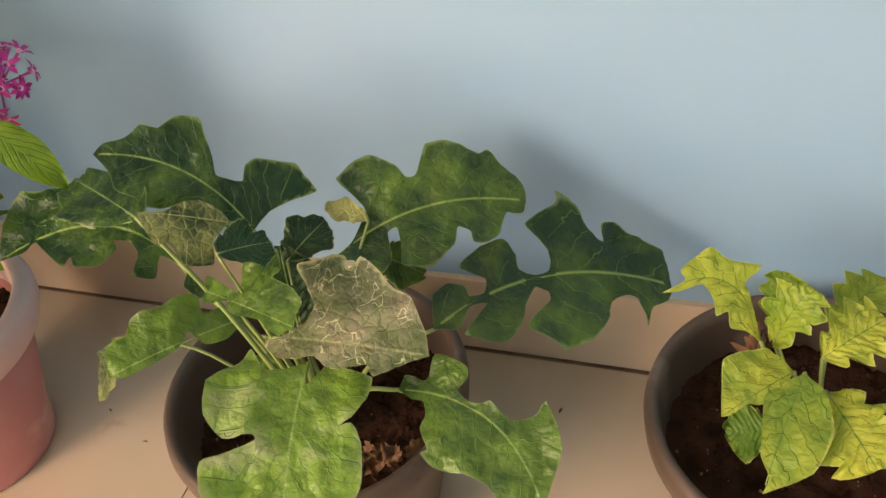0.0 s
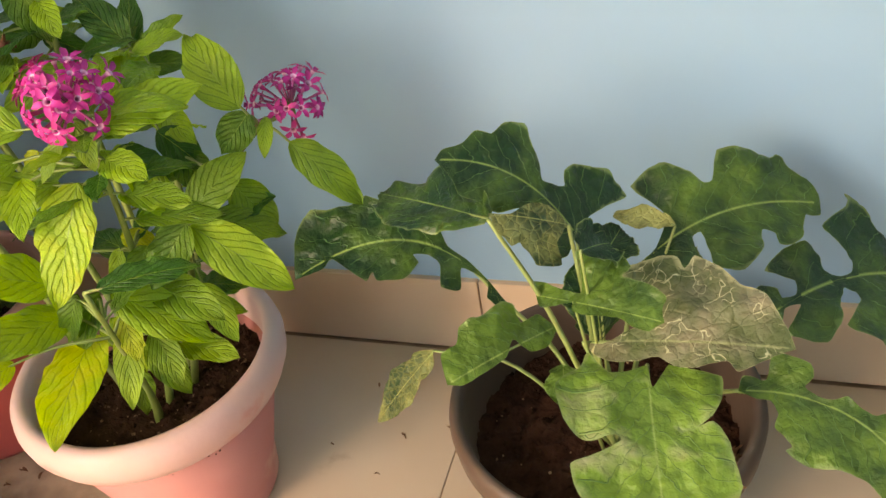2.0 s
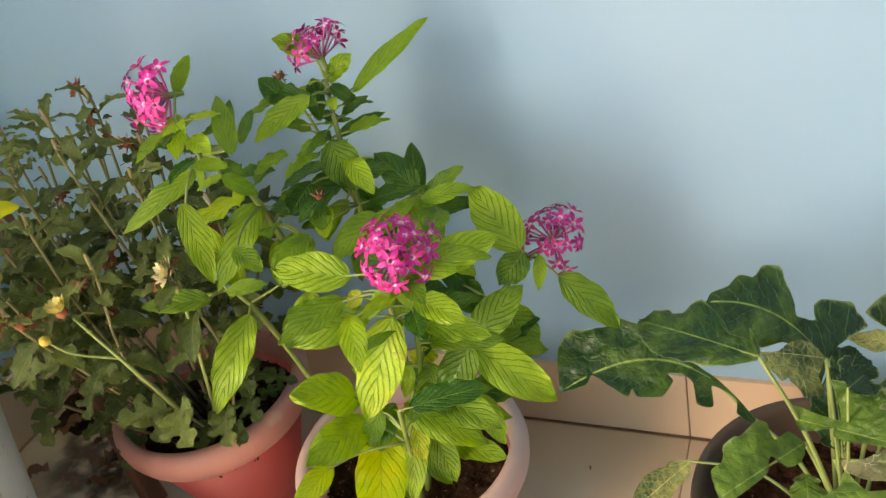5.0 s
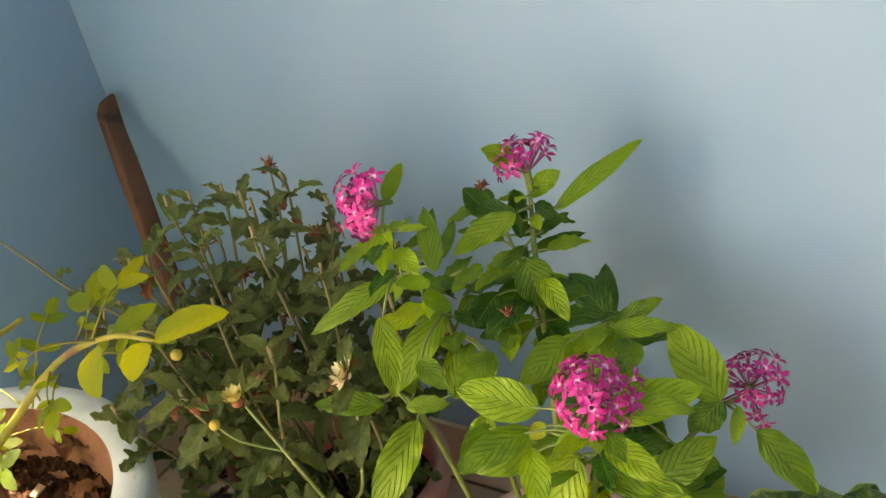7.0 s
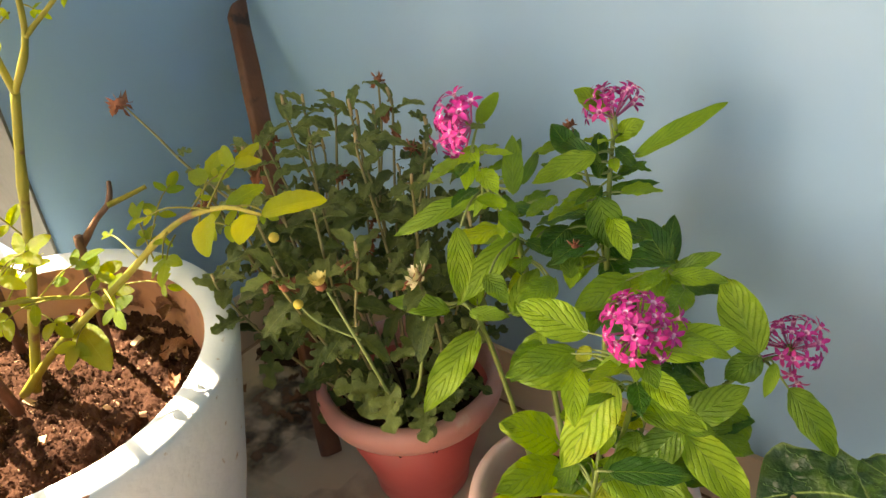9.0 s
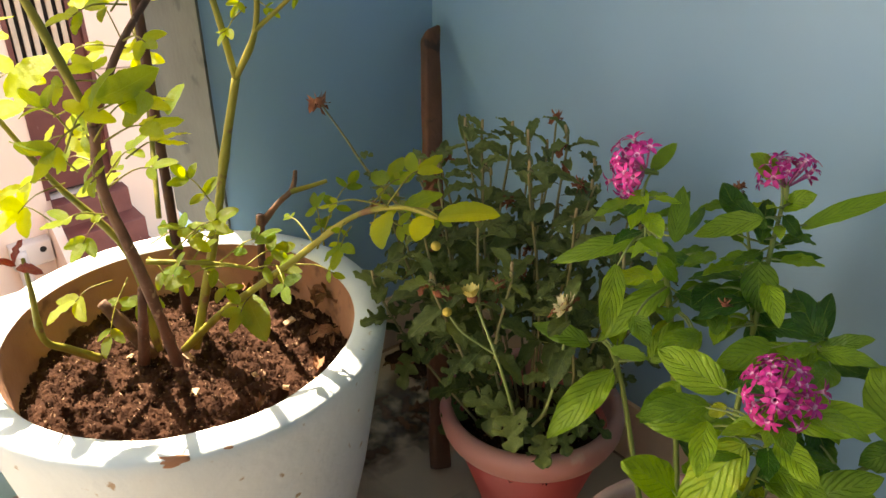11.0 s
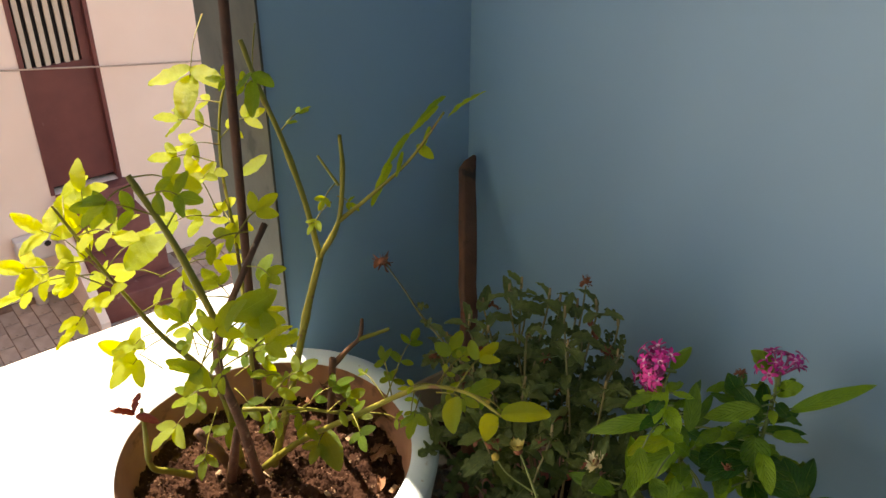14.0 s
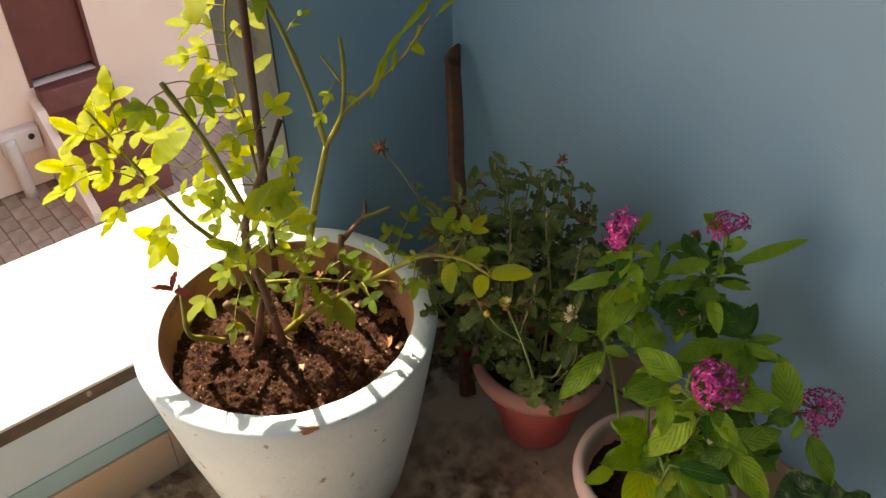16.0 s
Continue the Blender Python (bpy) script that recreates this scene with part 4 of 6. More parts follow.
gerbera_leaf(yellowing, (0.054, 0.517, 0.238), (-0.021, 0.530, 0.264), 0.066, (-0.109, -0.501, 0.859), bend=0.15, shape="y1", tone=0.59)
gerbera_leaf(yellowing, (0.077, 0.488, 0.241), (0.030, 0.447, 0.229), 0.061, (-0.145, -0.459, 0.877), bend=0.15, shape="y3", tone=0.45)
gerbera_leaf(yellowing, (0.083, 0.481, 0.249), (0.060, 0.397, 0.217), 0.079, (-0.164, -0.439, 0.883), bend=0.15, shape="y4", tone=0.33)
gerbera_leaf(yellowing, (0.097, 0.507, 0.238), (0.138, 0.537, 0.256), 0.055, (-0.152, -0.475, 0.867), bend=0.2, shape="Y", tone=0.59)
gerbera_leaf(yellowing, (0.099, 0.478, 0.236), (0.129, 0.420, 0.233), 0.071, (-0.154, -0.426, 0.891), bend=0.15, shape="Y", tone=0.65)
gerbera_leaf(yellowing, (0.072, 0.490, 0.167), (0.038, 0.487, 0.159), 0.052, (-0.090, -0.421, 0.903), bend=0.1, shape="one", tone=0.23)
gerbera_leaf(yellowing, (0.104, 0.541, 0.235), (0.140, 0.578, 0.259), 0.047, (-0.152, -0.494, 0.856), bend=0.2, shape="Y", tone=0.39)
gerbera_leaf(yellowing, (0.065, 0.526, 0.236), (0.064, 0.566, 0.266), 0.030, (-0.104, -0.495, 0.863), bend=0.2, shape="Y", tone=0.26)

# potted pentas
pentas = thing("pentas_plant", "pentas bush with yellow-green veined leaves and pink star flowers", "potted plant", (P_POT[0], P_POT[1], 0.15))
STEM_PTS = []


def pentas_stem(points, r0=0.0042, r1=0.002):
    STEM_PTS.extend(spline(points, 8)[4:])
    part("stem", tube_bm(points, r0, r1, 7, 5, 0.3), M_STEMG, pentas)


PB = Vector((P_POT[0], P_POT[1], 0.15))
pentas_stem([PB + Vector((0.02, -0.02, 0)), (-0.711, 0.425, 0.235), (-0.675, 0.405, 0.383), (-0.660, 0.394, 0.483)])
pentas_stem([PB + Vector((0.03, 0.01, 0)), (-0.701, 0.464, 0.224), (-0.645, 0.448, 0.345), (-0.599, 0.499, 0.404), (-0.575, 0.524, 0.414)])
pentas_stem([PB + Vector((0, 0.02, 0)), (-0.759, 0.498, 0.256), (-0.757, 0.503, 0.534), (-0.761, 0.517, 0.604)])
pentas_stem([PB + Vector((-0.02, 0, 0)), (-0.798, 0.467, 0.254), (-0.833, 0.450, 0.506), (-0.826, 0.391, 0.603), (-0.829, 0.386, 0.636)])
pentas_stem([PB + Vector((-0.02, -0.02, 0)), (-0.814, 0.433, 0.200), (-0.855, 0.406, 0.417), (-0.889, 0.388, 0.439)])
pentas_stem([PB + Vector((0.01, 0.03, 0)), (-0.715, 0.518, 0.259), (-0.694, 0.512, 0.481)])
pentas_stem([PB + Vector((0.02, -0.04, 0)), (-0.711, 0.383, 0.204), (-0.668, 0.333, 0.368)])
pentas_stem([(-0.746, 0.499, 0.414), (-0.787, 0.517, 0.546), (-0.804, 0.511, 0.605)], 0.002, 0.0012)


def pentas_leaf(plant, base, tip, width, normal, bend=0.1, tone=0.5, turn=0.0):
    s = seed_next()
    b, t = Vector(base), Vector(tip)
    near = min(STEM_PTS, key=lambda q: (q - b).length + 0.6 * max(0.0, q.z - b.z))
    ob = part("leaf", blade(ellipse_outline, base, tip, width * 1.36, normal, bend, 0.18, 0.12, s, 26, 10, 0.018, 0.0, turn), M_PENT, plant)
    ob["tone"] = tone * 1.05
    if (near - b).length < 0.11:
        part("petiole", tube_bm([near, near.lerp(b, 0.6) + Vector((0, 0, 0.06 * (b - near).length)), b + (t - b) * 0.1], 0.0016, 0.0009, 5, 3), M_STEMPALE, plant)
    return ob


pentas_leaf(pentas, (-0.660, 0.403, 0.468), (-0.590, 0.450, 0.479), 0.041, (0.493, -0.458, 0.740), bend=0.11, tone=0.85)
pentas_leaf(pentas, (-0.710, 0.387, 0.474), (-0.779, 0.370, 0.492), 0.044, (0.494, -0.494, 0.715), bend=0.06, tone=0.8)
pentas_leaf(pentas, (-0.680, 0.385, 0.432), (-0.711, 0.341, 0.341), 0.053, (0.346, -0.456, 0.820), bend=0.07, tone=0.95)
pentas_leaf(pentas, (-0.557, 0.489, 0.407), (-0.505, 0.490, 0.346), 0.039, (0.480, -0.464, 0.745), bend=0.10, tone=0.5)
pentas_leaf(pentas, (-0.583, 0.475, 0.445), (-0.637, 0.513, 0.491), 0.048, (0.223, -0.757, 0.615), bend=0.13, tone=0.45)
pentas_leaf(pentas, (-0.669, 0.379, 0.474), (-0.693, 0.366, 0.443), 0.016, (0.450, -0.335, 0.828), bend=0.12, tone=0.45)
pentas_leaf(pentas, (-0.661, 0.388, 0.486), (-0.659, 0.385, 0.442), 0.023, (0.310, -0.636, 0.707), bend=0.07, tone=0.6)
pentas_leaf(pentas, (-0.572, 0.491, 0.429), (-0.571, 0.469, 0.403), 0.015, (0.395, -0.583, 0.710), bend=0.13, tone=0.5)
pentas_leaf(pentas, (-0.630, 0.425, 0.365), (-0.561, 0.438, 0.293), 0.049, (0.346, -0.649, 0.677), bend=0.10, tone=0.75)
pentas_leaf(pentas, (-0.633, 0.428, 0.371), (-0.585, 0.468, 0.410), 0.040, (0.394, -0.517, 0.760), bend=0.11, tone=0.45)
pentas_leaf(pentas, (-0.640, 0.428, 0.375), (-0.656, 0.408, 0.438), 0.036, (0.358, -0.455, 0.815), bend=0.07, tone=0.75)
pentas_leaf(pentas, (-0.630, 0.423, 0.370), (-0.654, 0.383, 0.330), 0.043, (0.331, -0.465, 0.821), bend=0.08, tone=0.3)
pentas_leaf(pentas, (-0.621, 0.441, 0.362), (-0.574, 0.471, 0.326), 0.035, (0.324, -0.435, 0.840), bend=0.09, tone=0.35)
pentas_leaf(pentas, (-0.612, 0.471, 0.377), (-0.584, 0.477, 0.329), 0.040, (0.357, -0.603, 0.713), bend=0.07, tone=0.35)
pentas_leaf(pentas, (-0.710, 0.397, 0.423), (-0.783, 0.354, 0.415), 0.044, (0.555, -0.413, 0.722), bend=0.09, tone=0.55)
pentas_leaf(pentas, (-0.766, 0.395, 0.447), (-0.779, 0.369, 0.411), 0.028, (0.631, -0.470, 0.617), bend=0.10, tone=0.5)
pentas_leaf(pentas, (-0.731, 0.365, 0.344), (-0.761, 0.312, 0.395), 0.049, (0.587, -0.272, 0.763), bend=0.07, tone=0.75)
pentas_leaf(pentas, (-0.730, 0.362, 0.314), (-0.748, 0.281, 0.337), 0.047, (0.450, -0.430, 0.783), bend=0.12, tone=0.65)
pentas_leaf(pentas, (-0.740, 0.303, 0.315), (-0.749, 0.248, 0.320), 0.028, (0.560, -0.360, 0.746), bend=0.10, tone=0.85)
pentas_leaf(pentas, (-0.729, 0.373, 0.281), (-0.661, 0.240, 0.301), 0.056, (0.331, -0.376, 0.866), bend=0.11, tone=0.95)
pentas_leaf(pentas, (-0.698, 0.373, 0.332), (-0.726, 0.347, 0.281), 0.031, (0.254, -0.524, 0.813), bend=0.10, tone=0.3)
pentas_leaf(pentas, (-0.694, 0.378, 0.326), (-0.622, 0.394, 0.266), 0.048, (0.428, -0.334, 0.840), bend=0.12, tone=0.75)
pentas_leaf(pentas, (-0.677, 0.406, 0.247), (-0.607, 0.395, 0.247), 0.035, (0.356, -0.285, 0.890), bend=0.07, tone=0.65)
pentas_leaf(pentas, (-0.631, 0.413, 0.314), (-0.611, 0.405, 0.256), 0.029, (0.338, -0.376, 0.863), bend=0.07, tone=0.7)
pentas_leaf(pentas, (-0.713, 0.410, 0.242), (-0.685, 0.404, 0.181), 0.036, (0.351, -0.431, 0.831), bend=0.09, tone=0.5)
pentas_leaf(pentas, (-0.723, 0.396, 0.270), (-0.730, 0.408, 0.199), 0.031, (0.333, -0.464, 0.821), bend=0.12, tone=1.1)
pentas_leaf(pentas, (-0.744, 0.413, 0.196), (-0.737, 0.392, 0.156), 0.027, (0.591, -0.364, 0.719), bend=0.11, tone=0.5)
pentas_leaf(pentas, (-0.684, 0.428, 0.358), (-0.687, 0.417, 0.339), 0.033, (0.513, -0.390, 0.765), bend=0.06, tone=1.35)
pentas_leaf(pentas, (-0.692, 0.406, 0.353), (-0.699, 0.392, 0.319), 0.017, (0.401, -0.516, 0.757), bend=0.12, tone=0.9)
pentas_leaf(pentas, (-0.667, 0.410, 0.354), (-0.679, 0.391, 0.322), 0.027, (0.455, -0.373, 0.809), bend=0.13, tone=0.5)
pentas_leaf(pentas, (-0.679, 0.443, 0.457), (-0.693, 0.529, 0.482), 0.044, (0.422, -0.471, 0.775), bend=0.13, tone=0.65)
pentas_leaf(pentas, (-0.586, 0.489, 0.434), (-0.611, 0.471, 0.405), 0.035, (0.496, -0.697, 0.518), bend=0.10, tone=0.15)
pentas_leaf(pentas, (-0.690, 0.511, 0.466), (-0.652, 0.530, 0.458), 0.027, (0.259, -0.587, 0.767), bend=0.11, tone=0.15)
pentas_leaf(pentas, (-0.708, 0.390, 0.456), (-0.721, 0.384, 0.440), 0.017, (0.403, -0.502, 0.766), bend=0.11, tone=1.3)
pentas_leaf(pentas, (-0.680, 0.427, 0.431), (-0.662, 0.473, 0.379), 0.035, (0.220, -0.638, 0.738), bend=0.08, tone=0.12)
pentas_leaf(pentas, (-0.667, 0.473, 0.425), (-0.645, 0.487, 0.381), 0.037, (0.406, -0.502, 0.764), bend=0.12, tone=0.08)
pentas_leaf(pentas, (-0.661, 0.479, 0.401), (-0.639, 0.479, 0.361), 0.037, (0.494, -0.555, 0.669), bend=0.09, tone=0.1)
pentas_leaf(pentas, (-0.771, 0.431, 0.482), (-0.798, 0.408, 0.466), 0.032, (0.722, -0.359, 0.591), bend=0.07, tone=0.5)
pentas_leaf(pentas, (-0.730, 0.388, 0.355), (-0.733, 0.385, 0.384), 0.029, (0.624, -0.375, 0.685), bend=0.12, tone=0.6)
pentas_leaf(pentas, (-0.631, 0.437, 0.321), (-0.595, 0.462, 0.303), 0.033, (0.461, -0.450, 0.765), bend=0.09, tone=0.3)
pentas_leaf(pentas, (-0.838, 0.396, 0.578), (-0.895, 0.337, 0.548), 0.0254, (0.425, -0.450, 0.785), bend=0.12, tone=0.45)
pentas_leaf(pentas, (-0.852, 0.398, 0.410), (-0.870, 0.321, 0.344), 0.0438, (0.359, -0.382, 0.852), bend=0.12, tone=0.6)
pentas_leaf(pentas, (-0.861, 0.368, 0.452), (-0.916, 0.335, 0.464), 0.0270, (0.404, -0.398, 0.824), bend=0.12, tone=0.35)
pentas_leaf(pentas, (-0.857, 0.410, 0.435), (-0.870, 0.395, 0.528), 0.0327, (0.386, -0.440, 0.811), bend=0.05, tone=0.55)
pentas_leaf(pentas, (-0.832, 0.452, 0.510), (-0.860, 0.378, 0.453), 0.0353, (0.373, -0.451, 0.811), bend=0.1, tone=0.5)
pentas_leaf(pentas, (-0.837, 0.395, 0.633), (-0.808, 0.348, 0.617), 0.0222, (0.419, -0.492, 0.763), bend=0.15, tone=0.8)
pentas_leaf(pentas, (-0.837, 0.406, 0.649), (-0.833, 0.435, 0.671), 0.0172, (0.425, -0.530, 0.734), bend=0.15, tone=0.5)
pentas_leaf(pentas, (-0.809, 0.408, 0.596), (-0.824, 0.453, 0.619), 0.0160, (0.391, -0.518, 0.761), bend=0.05, tone=0.15)
pentas_leaf(pentas, (-0.811, 0.375, 0.598), (-0.829, 0.379, 0.567), 0.0103, (0.400, -0.477, 0.782), bend=0.1, tone=0.5)
pentas_leaf(pentas, (-0.824, 0.425, 0.424), (-0.815, 0.461, 0.468), 0.0332, (0.339, -0.457, 0.822), bend=0.1, tone=0.5)
pentas_leaf(pentas, (-0.742, 0.526, 0.586), (-0.684, 0.602, 0.625), 0.0222, (0.283, -0.601, 0.748), bend=0.1, tone=0.5)
pentas_leaf(pentas, (-0.755, 0.476, 0.608), (-0.802, 0.437, 0.583), 0.0274, (0.354, -0.536, 0.766), bend=0.12, tone=0.55)
pentas_leaf(pentas, (-0.769, 0.530, 0.596), (-0.740, 0.541, 0.618), 0.0245, (0.319, -0.581, 0.748), bend=0.2, tone=0.7)
pentas_leaf(pentas, (-0.772, 0.527, 0.627), (-0.800, 0.510, 0.651), 0.0263, (0.354, -0.581, 0.733), bend=0.1, tone=0.6)
pentas_leaf(pentas, (-0.761, 0.493, 0.553), (-0.750, 0.492, 0.497), 0.0428, (0.309, -0.527, 0.792), bend=0.12, tone=0.3)
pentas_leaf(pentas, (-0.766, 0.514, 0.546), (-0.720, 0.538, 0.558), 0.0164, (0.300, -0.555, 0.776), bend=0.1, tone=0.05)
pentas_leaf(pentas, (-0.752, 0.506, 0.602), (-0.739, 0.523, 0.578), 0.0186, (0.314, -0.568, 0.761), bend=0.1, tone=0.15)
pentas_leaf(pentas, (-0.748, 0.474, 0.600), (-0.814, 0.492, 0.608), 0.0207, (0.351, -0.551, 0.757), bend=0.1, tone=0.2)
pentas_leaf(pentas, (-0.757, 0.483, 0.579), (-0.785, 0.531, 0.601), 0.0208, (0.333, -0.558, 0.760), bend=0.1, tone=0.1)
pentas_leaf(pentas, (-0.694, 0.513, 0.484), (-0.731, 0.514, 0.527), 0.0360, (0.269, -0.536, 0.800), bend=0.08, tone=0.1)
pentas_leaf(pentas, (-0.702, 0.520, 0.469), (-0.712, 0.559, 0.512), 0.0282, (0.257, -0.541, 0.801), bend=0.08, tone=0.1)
pentas_leaf(pentas, (-0.688, 0.503, 0.479), (-0.625, 0.493, 0.501), 0.0229, (0.228, -0.532, 0.815), bend=0.1, tone=0.35)
pentas_leaf(pentas, (-0.690, 0.513, 0.476), (-0.651, 0.537, 0.498), 0.0214, (0.232, -0.539, 0.809), bend=0.1, tone=0.2)
pentas_leaf(pentas, (-0.700, 0.507, 0.469), (-0.753, 0.440, 0.460), 0.0269, (0.278, -0.498, 0.822), bend=0.15, tone=0.7)
pentas_leaf(pentas, (-0.687, 0.507, 0.463), (-0.673, 0.483, 0.435), 0.0326, (0.237, -0.508, 0.828), bend=0.1, tone=0.5)
pentas_leaf(pentas, (-0.769, 0.418, 0.491), (-0.775, 0.370, 0.490), 0.0253, (0.333, -0.460, 0.824), bend=0.1, tone=0.4)
pentas_leaf(pentas, (-0.759, 0.435, 0.490), (-0.784, 0.471, 0.502), 0.0239, (0.321, -0.493, 0.809), bend=0.1, tone=0.3)
pentas_leaf(pentas, (-0.835, 0.459, 0.459), (-0.835, 0.433, 0.433), 0.0160, (0.348, -0.456, 0.819), bend=0.1, tone=1.1)
pentas_leaf(pentas, (-0.758, 0.380, 0.449), (-0.759, 0.329, 0.435), 0.0307, (0.317, -0.421, 0.850), bend=0.1, tone=0.3)
pentas_leaf(pentas, (-0.720, 0.380, 0.454), (-0.754, 0.316, 0.452), 0.0338, (0.307, -0.425, 0.851), bend=0.12, tone=0.45)
pentas_leaf(pentas, (-0.715, 0.371, 0.443), (-0.683, 0.320, 0.425), 0.0296, (0.274, -0.423, 0.864), bend=0.12, tone=0.85)
pentas_leaf(pentas, (-0.832, 0.508, 0.488), (-0.839, 0.484, 0.469), 0.0257, (0.347, -0.491, 0.799), bend=0.12, tone=0.2)
pentas_leaf(pentas, (-0.780, 0.515, 0.492), (-0.739, 0.523, 0.468), 0.0248, (0.295, -0.518, 0.803), bend=0.12, tone=0.0)
pentas_leaf(pentas, (-0.787, 0.387, 0.599), (-0.813, 0.425, 0.636), 0.023, (0.410, -0.474, 0.779), bend=0.08, tone=0.35)
pentas_leaf(pentas, (-0.795, 0.411, 0.596), (-0.807, 0.457, 0.606), 0.013, (0.493, -0.328, 0.806), bend=0.12, tone=0.15)
pentas_leaf(pentas, (-0.789, 0.490, 0.594), (-0.808, 0.482, 0.625), 0.027, (0.187, -0.701, 0.688), bend=0.12, tone=0.3)
pentas_leaf(pentas, (-0.815, 0.340, 0.581), (-0.821, 0.341, 0.496), 0.028, (0.470, -0.334, 0.817), bend=0.07, tone=0.6)
pentas_leaf(pentas, (-0.770, 0.424, 0.492), (-0.782, 0.371, 0.479), 0.035, (0.245, -0.588, 0.771), bend=0.08, tone=0.5)
pentas_leaf(pentas, (-0.773, 0.469, 0.493), (-0.752, 0.424, 0.486), 0.024, (0.194, -0.665, 0.721), bend=0.10, tone=0.75)
pentas_leaf(pentas, (-0.716, 0.474, 0.482), (-0.734, 0.401, 0.483), 0.037, (0.416, -0.480, 0.772), bend=0.10, tone=0.6)
pentas_leaf(pentas, (-0.669, 0.502, 0.472), (-0.660, 0.448, 0.476), 0.032, (0.355, -0.402, 0.844), bend=0.08, tone=0.4)
pentas_leaf(pentas, (-0.793, 0.371, 0.587), (-0.790, 0.404, 0.549), 0.019, (0.492, -0.571, 0.657), bend=0.11, tone=0.3)
pentas_leaf(pentas, (-0.786, 0.376, 0.596), (-0.798, 0.348, 0.610), 0.020, (0.330, -0.343, 0.880), bend=0.07, tone=0.5)
pentas_leaf(pentas, (-0.789, 0.460, 0.560), (-0.785, 0.402, 0.569), 0.020, (0.216, -0.606, 0.766), bend=0.08, tone=0.5)
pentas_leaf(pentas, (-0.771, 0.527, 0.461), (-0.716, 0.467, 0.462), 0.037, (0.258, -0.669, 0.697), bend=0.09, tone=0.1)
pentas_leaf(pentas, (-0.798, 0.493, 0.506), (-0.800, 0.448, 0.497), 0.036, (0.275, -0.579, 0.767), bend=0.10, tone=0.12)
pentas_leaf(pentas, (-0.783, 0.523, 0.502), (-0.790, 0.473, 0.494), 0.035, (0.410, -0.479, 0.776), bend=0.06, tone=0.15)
pentas_leaf(pentas, (-0.817, 0.376, 0.508), (-0.790, 0.372, 0.487), 0.025, (0.340, -0.368, 0.865), bend=0.12, tone=0.45)
pentas_leaf(pentas, (-0.815, 0.344, 0.483), (-0.779, 0.361, 0.482), 0.019, (0.327, -0.301, 0.896), bend=0.11, tone=0.4)
pentas_leaf(pentas, (-0.688, 0.375, 0.296), (-0.695, 0.345, 0.222), 0.030, (0.338, -0.440, 0.831), bend=0.10, tone=0.7)
pentas_leaf(pentas, (-0.675, 0.385, 0.283), (-0.655, 0.370, 0.231), 0.030, (0.338, -0.440, 0.831), bend=0.10, tone=0.6)
pentas_leaf(pentas, (-0.702, 0.355, 0.345), (-0.725, 0.345, 0.299), 0.027, (0.338, -0.460, 0.821), bend=0.10, tone=0.35)
pentas_leaf(pentas, (-0.682, 0.370, 0.315), (-0.680, 0.360, 0.268), 0.026, (0.338, -0.440, 0.831), bend=0.10, tone=0.95)


# inner leaves, in pairs up the stems
pf = random.Random(21)
for k, p in enumerate(STEM_PTS):
    if p.z < 0.24 or ((p.z > 0.56 or p.z < 0.40) and k % 2) or (p.x < -0.80 and p.z < 0.47) or p.x > -0.63:
        continue
    for sg in (0, 1):
        az = k * 1.1 + sg * math.pi + pf.uniform(-0.4, 0.4)
        ln = pf.uniform(0.055, 0.10) if p.z < 0.38 else pf.uniform(0.045, 0.075) if p.z < 0.54 else pf.uniform(0.026, 0.046)
        d = Vector((math.cos(az), math.sin(az), pf.uniform(-0.5, 0.35))).normalized()
        b0 = p + d * 0.010
        if (b0 + d * ln).y > 0.655 or (p.z < 0.40 and d.y < -0.3):
            continue
        pentas_leaf(pentas, tuple(b0), tuple(b0 + d * ln), ln * pf.uniform(0.40, 0.5), tuple(Vector((0, -0.3, 1)) + d * 0.3), pf.uniform(0.05, 0.2), pf.choice((0.02, 0.12, 0.25, 0.4, 0.6, 0.85)))


def floret_mesh(open_, seed):
    """One star floret: slender tube along +z and five pointed petals."""
    bm = bmesh.new()
    uvl = bm.loops.layers.uv.new("UVMap")
    h, val = 0.019, {}
    rings = []
    for k, (z, r, v) in enumerate(((0.0, 0.0006, 0.0), (0.010, 0.0008, 0.15), (0.017, 0.0011, 0.3), (h, 0.0019, 0.42))):
        ring = []
        for i in range(10):
            a = 2 * math.pi * i / 10
            q = bm.verts.new((r * math.cos(a), r * math.sin(a), z))
            val[q] = v
            ring.append(q)
        rings.append(ring)
    for a, b in zip(rings, rings[1:]):
        for i in range(10):
            bm.faces.new((a[i], a[(i + 1) % 10], b[(i + 1) % 10], b[i]))
    top = rings[-1]
    for k in range(5):
        a = 2 * math.pi * (2 * k + 1) / 10
        d, e = Vector((math.cos(a), math.sin(a), 0)), Vector((-math.sin(a), math.cos(a), 0))
        prev = [top[2 * k], top[(2 * k + 1) % 10], top[(2 * k + 2) % 10]]
        for q, w, z in ((0.0037, 0.0018, 0.0006), (0.0064, 0.0018, 0.0003 - open_)):
            row = [bm.verts.new(d * q + e * (w * j) + Vector((0, 0, h + z + (0.0005 if j else 0)))) for j in (-1, 0, 1)]
            for x in row:
                val[x] = 0.62 if q < 0.005 else 0.85
            for j in range(2):
                bm.faces.new((prev[j], prev[j + 1], row[j + 1], row[j]))
            prev = row
        tipv = bm.verts.new(d * 0.0096 + Vector((0, 0, h - open_ * 1.5)))
        val[tipv] = 1.0
        for j in range(2):
            bm.faces.new((prev[j], prev[j + 1], tipv))
    for f in bm.faces:
        for lp in f.loops:
            lp[uvl].uv = (0.5, val[lp.vert])
    me = bpy.data.meshes.new("floret")
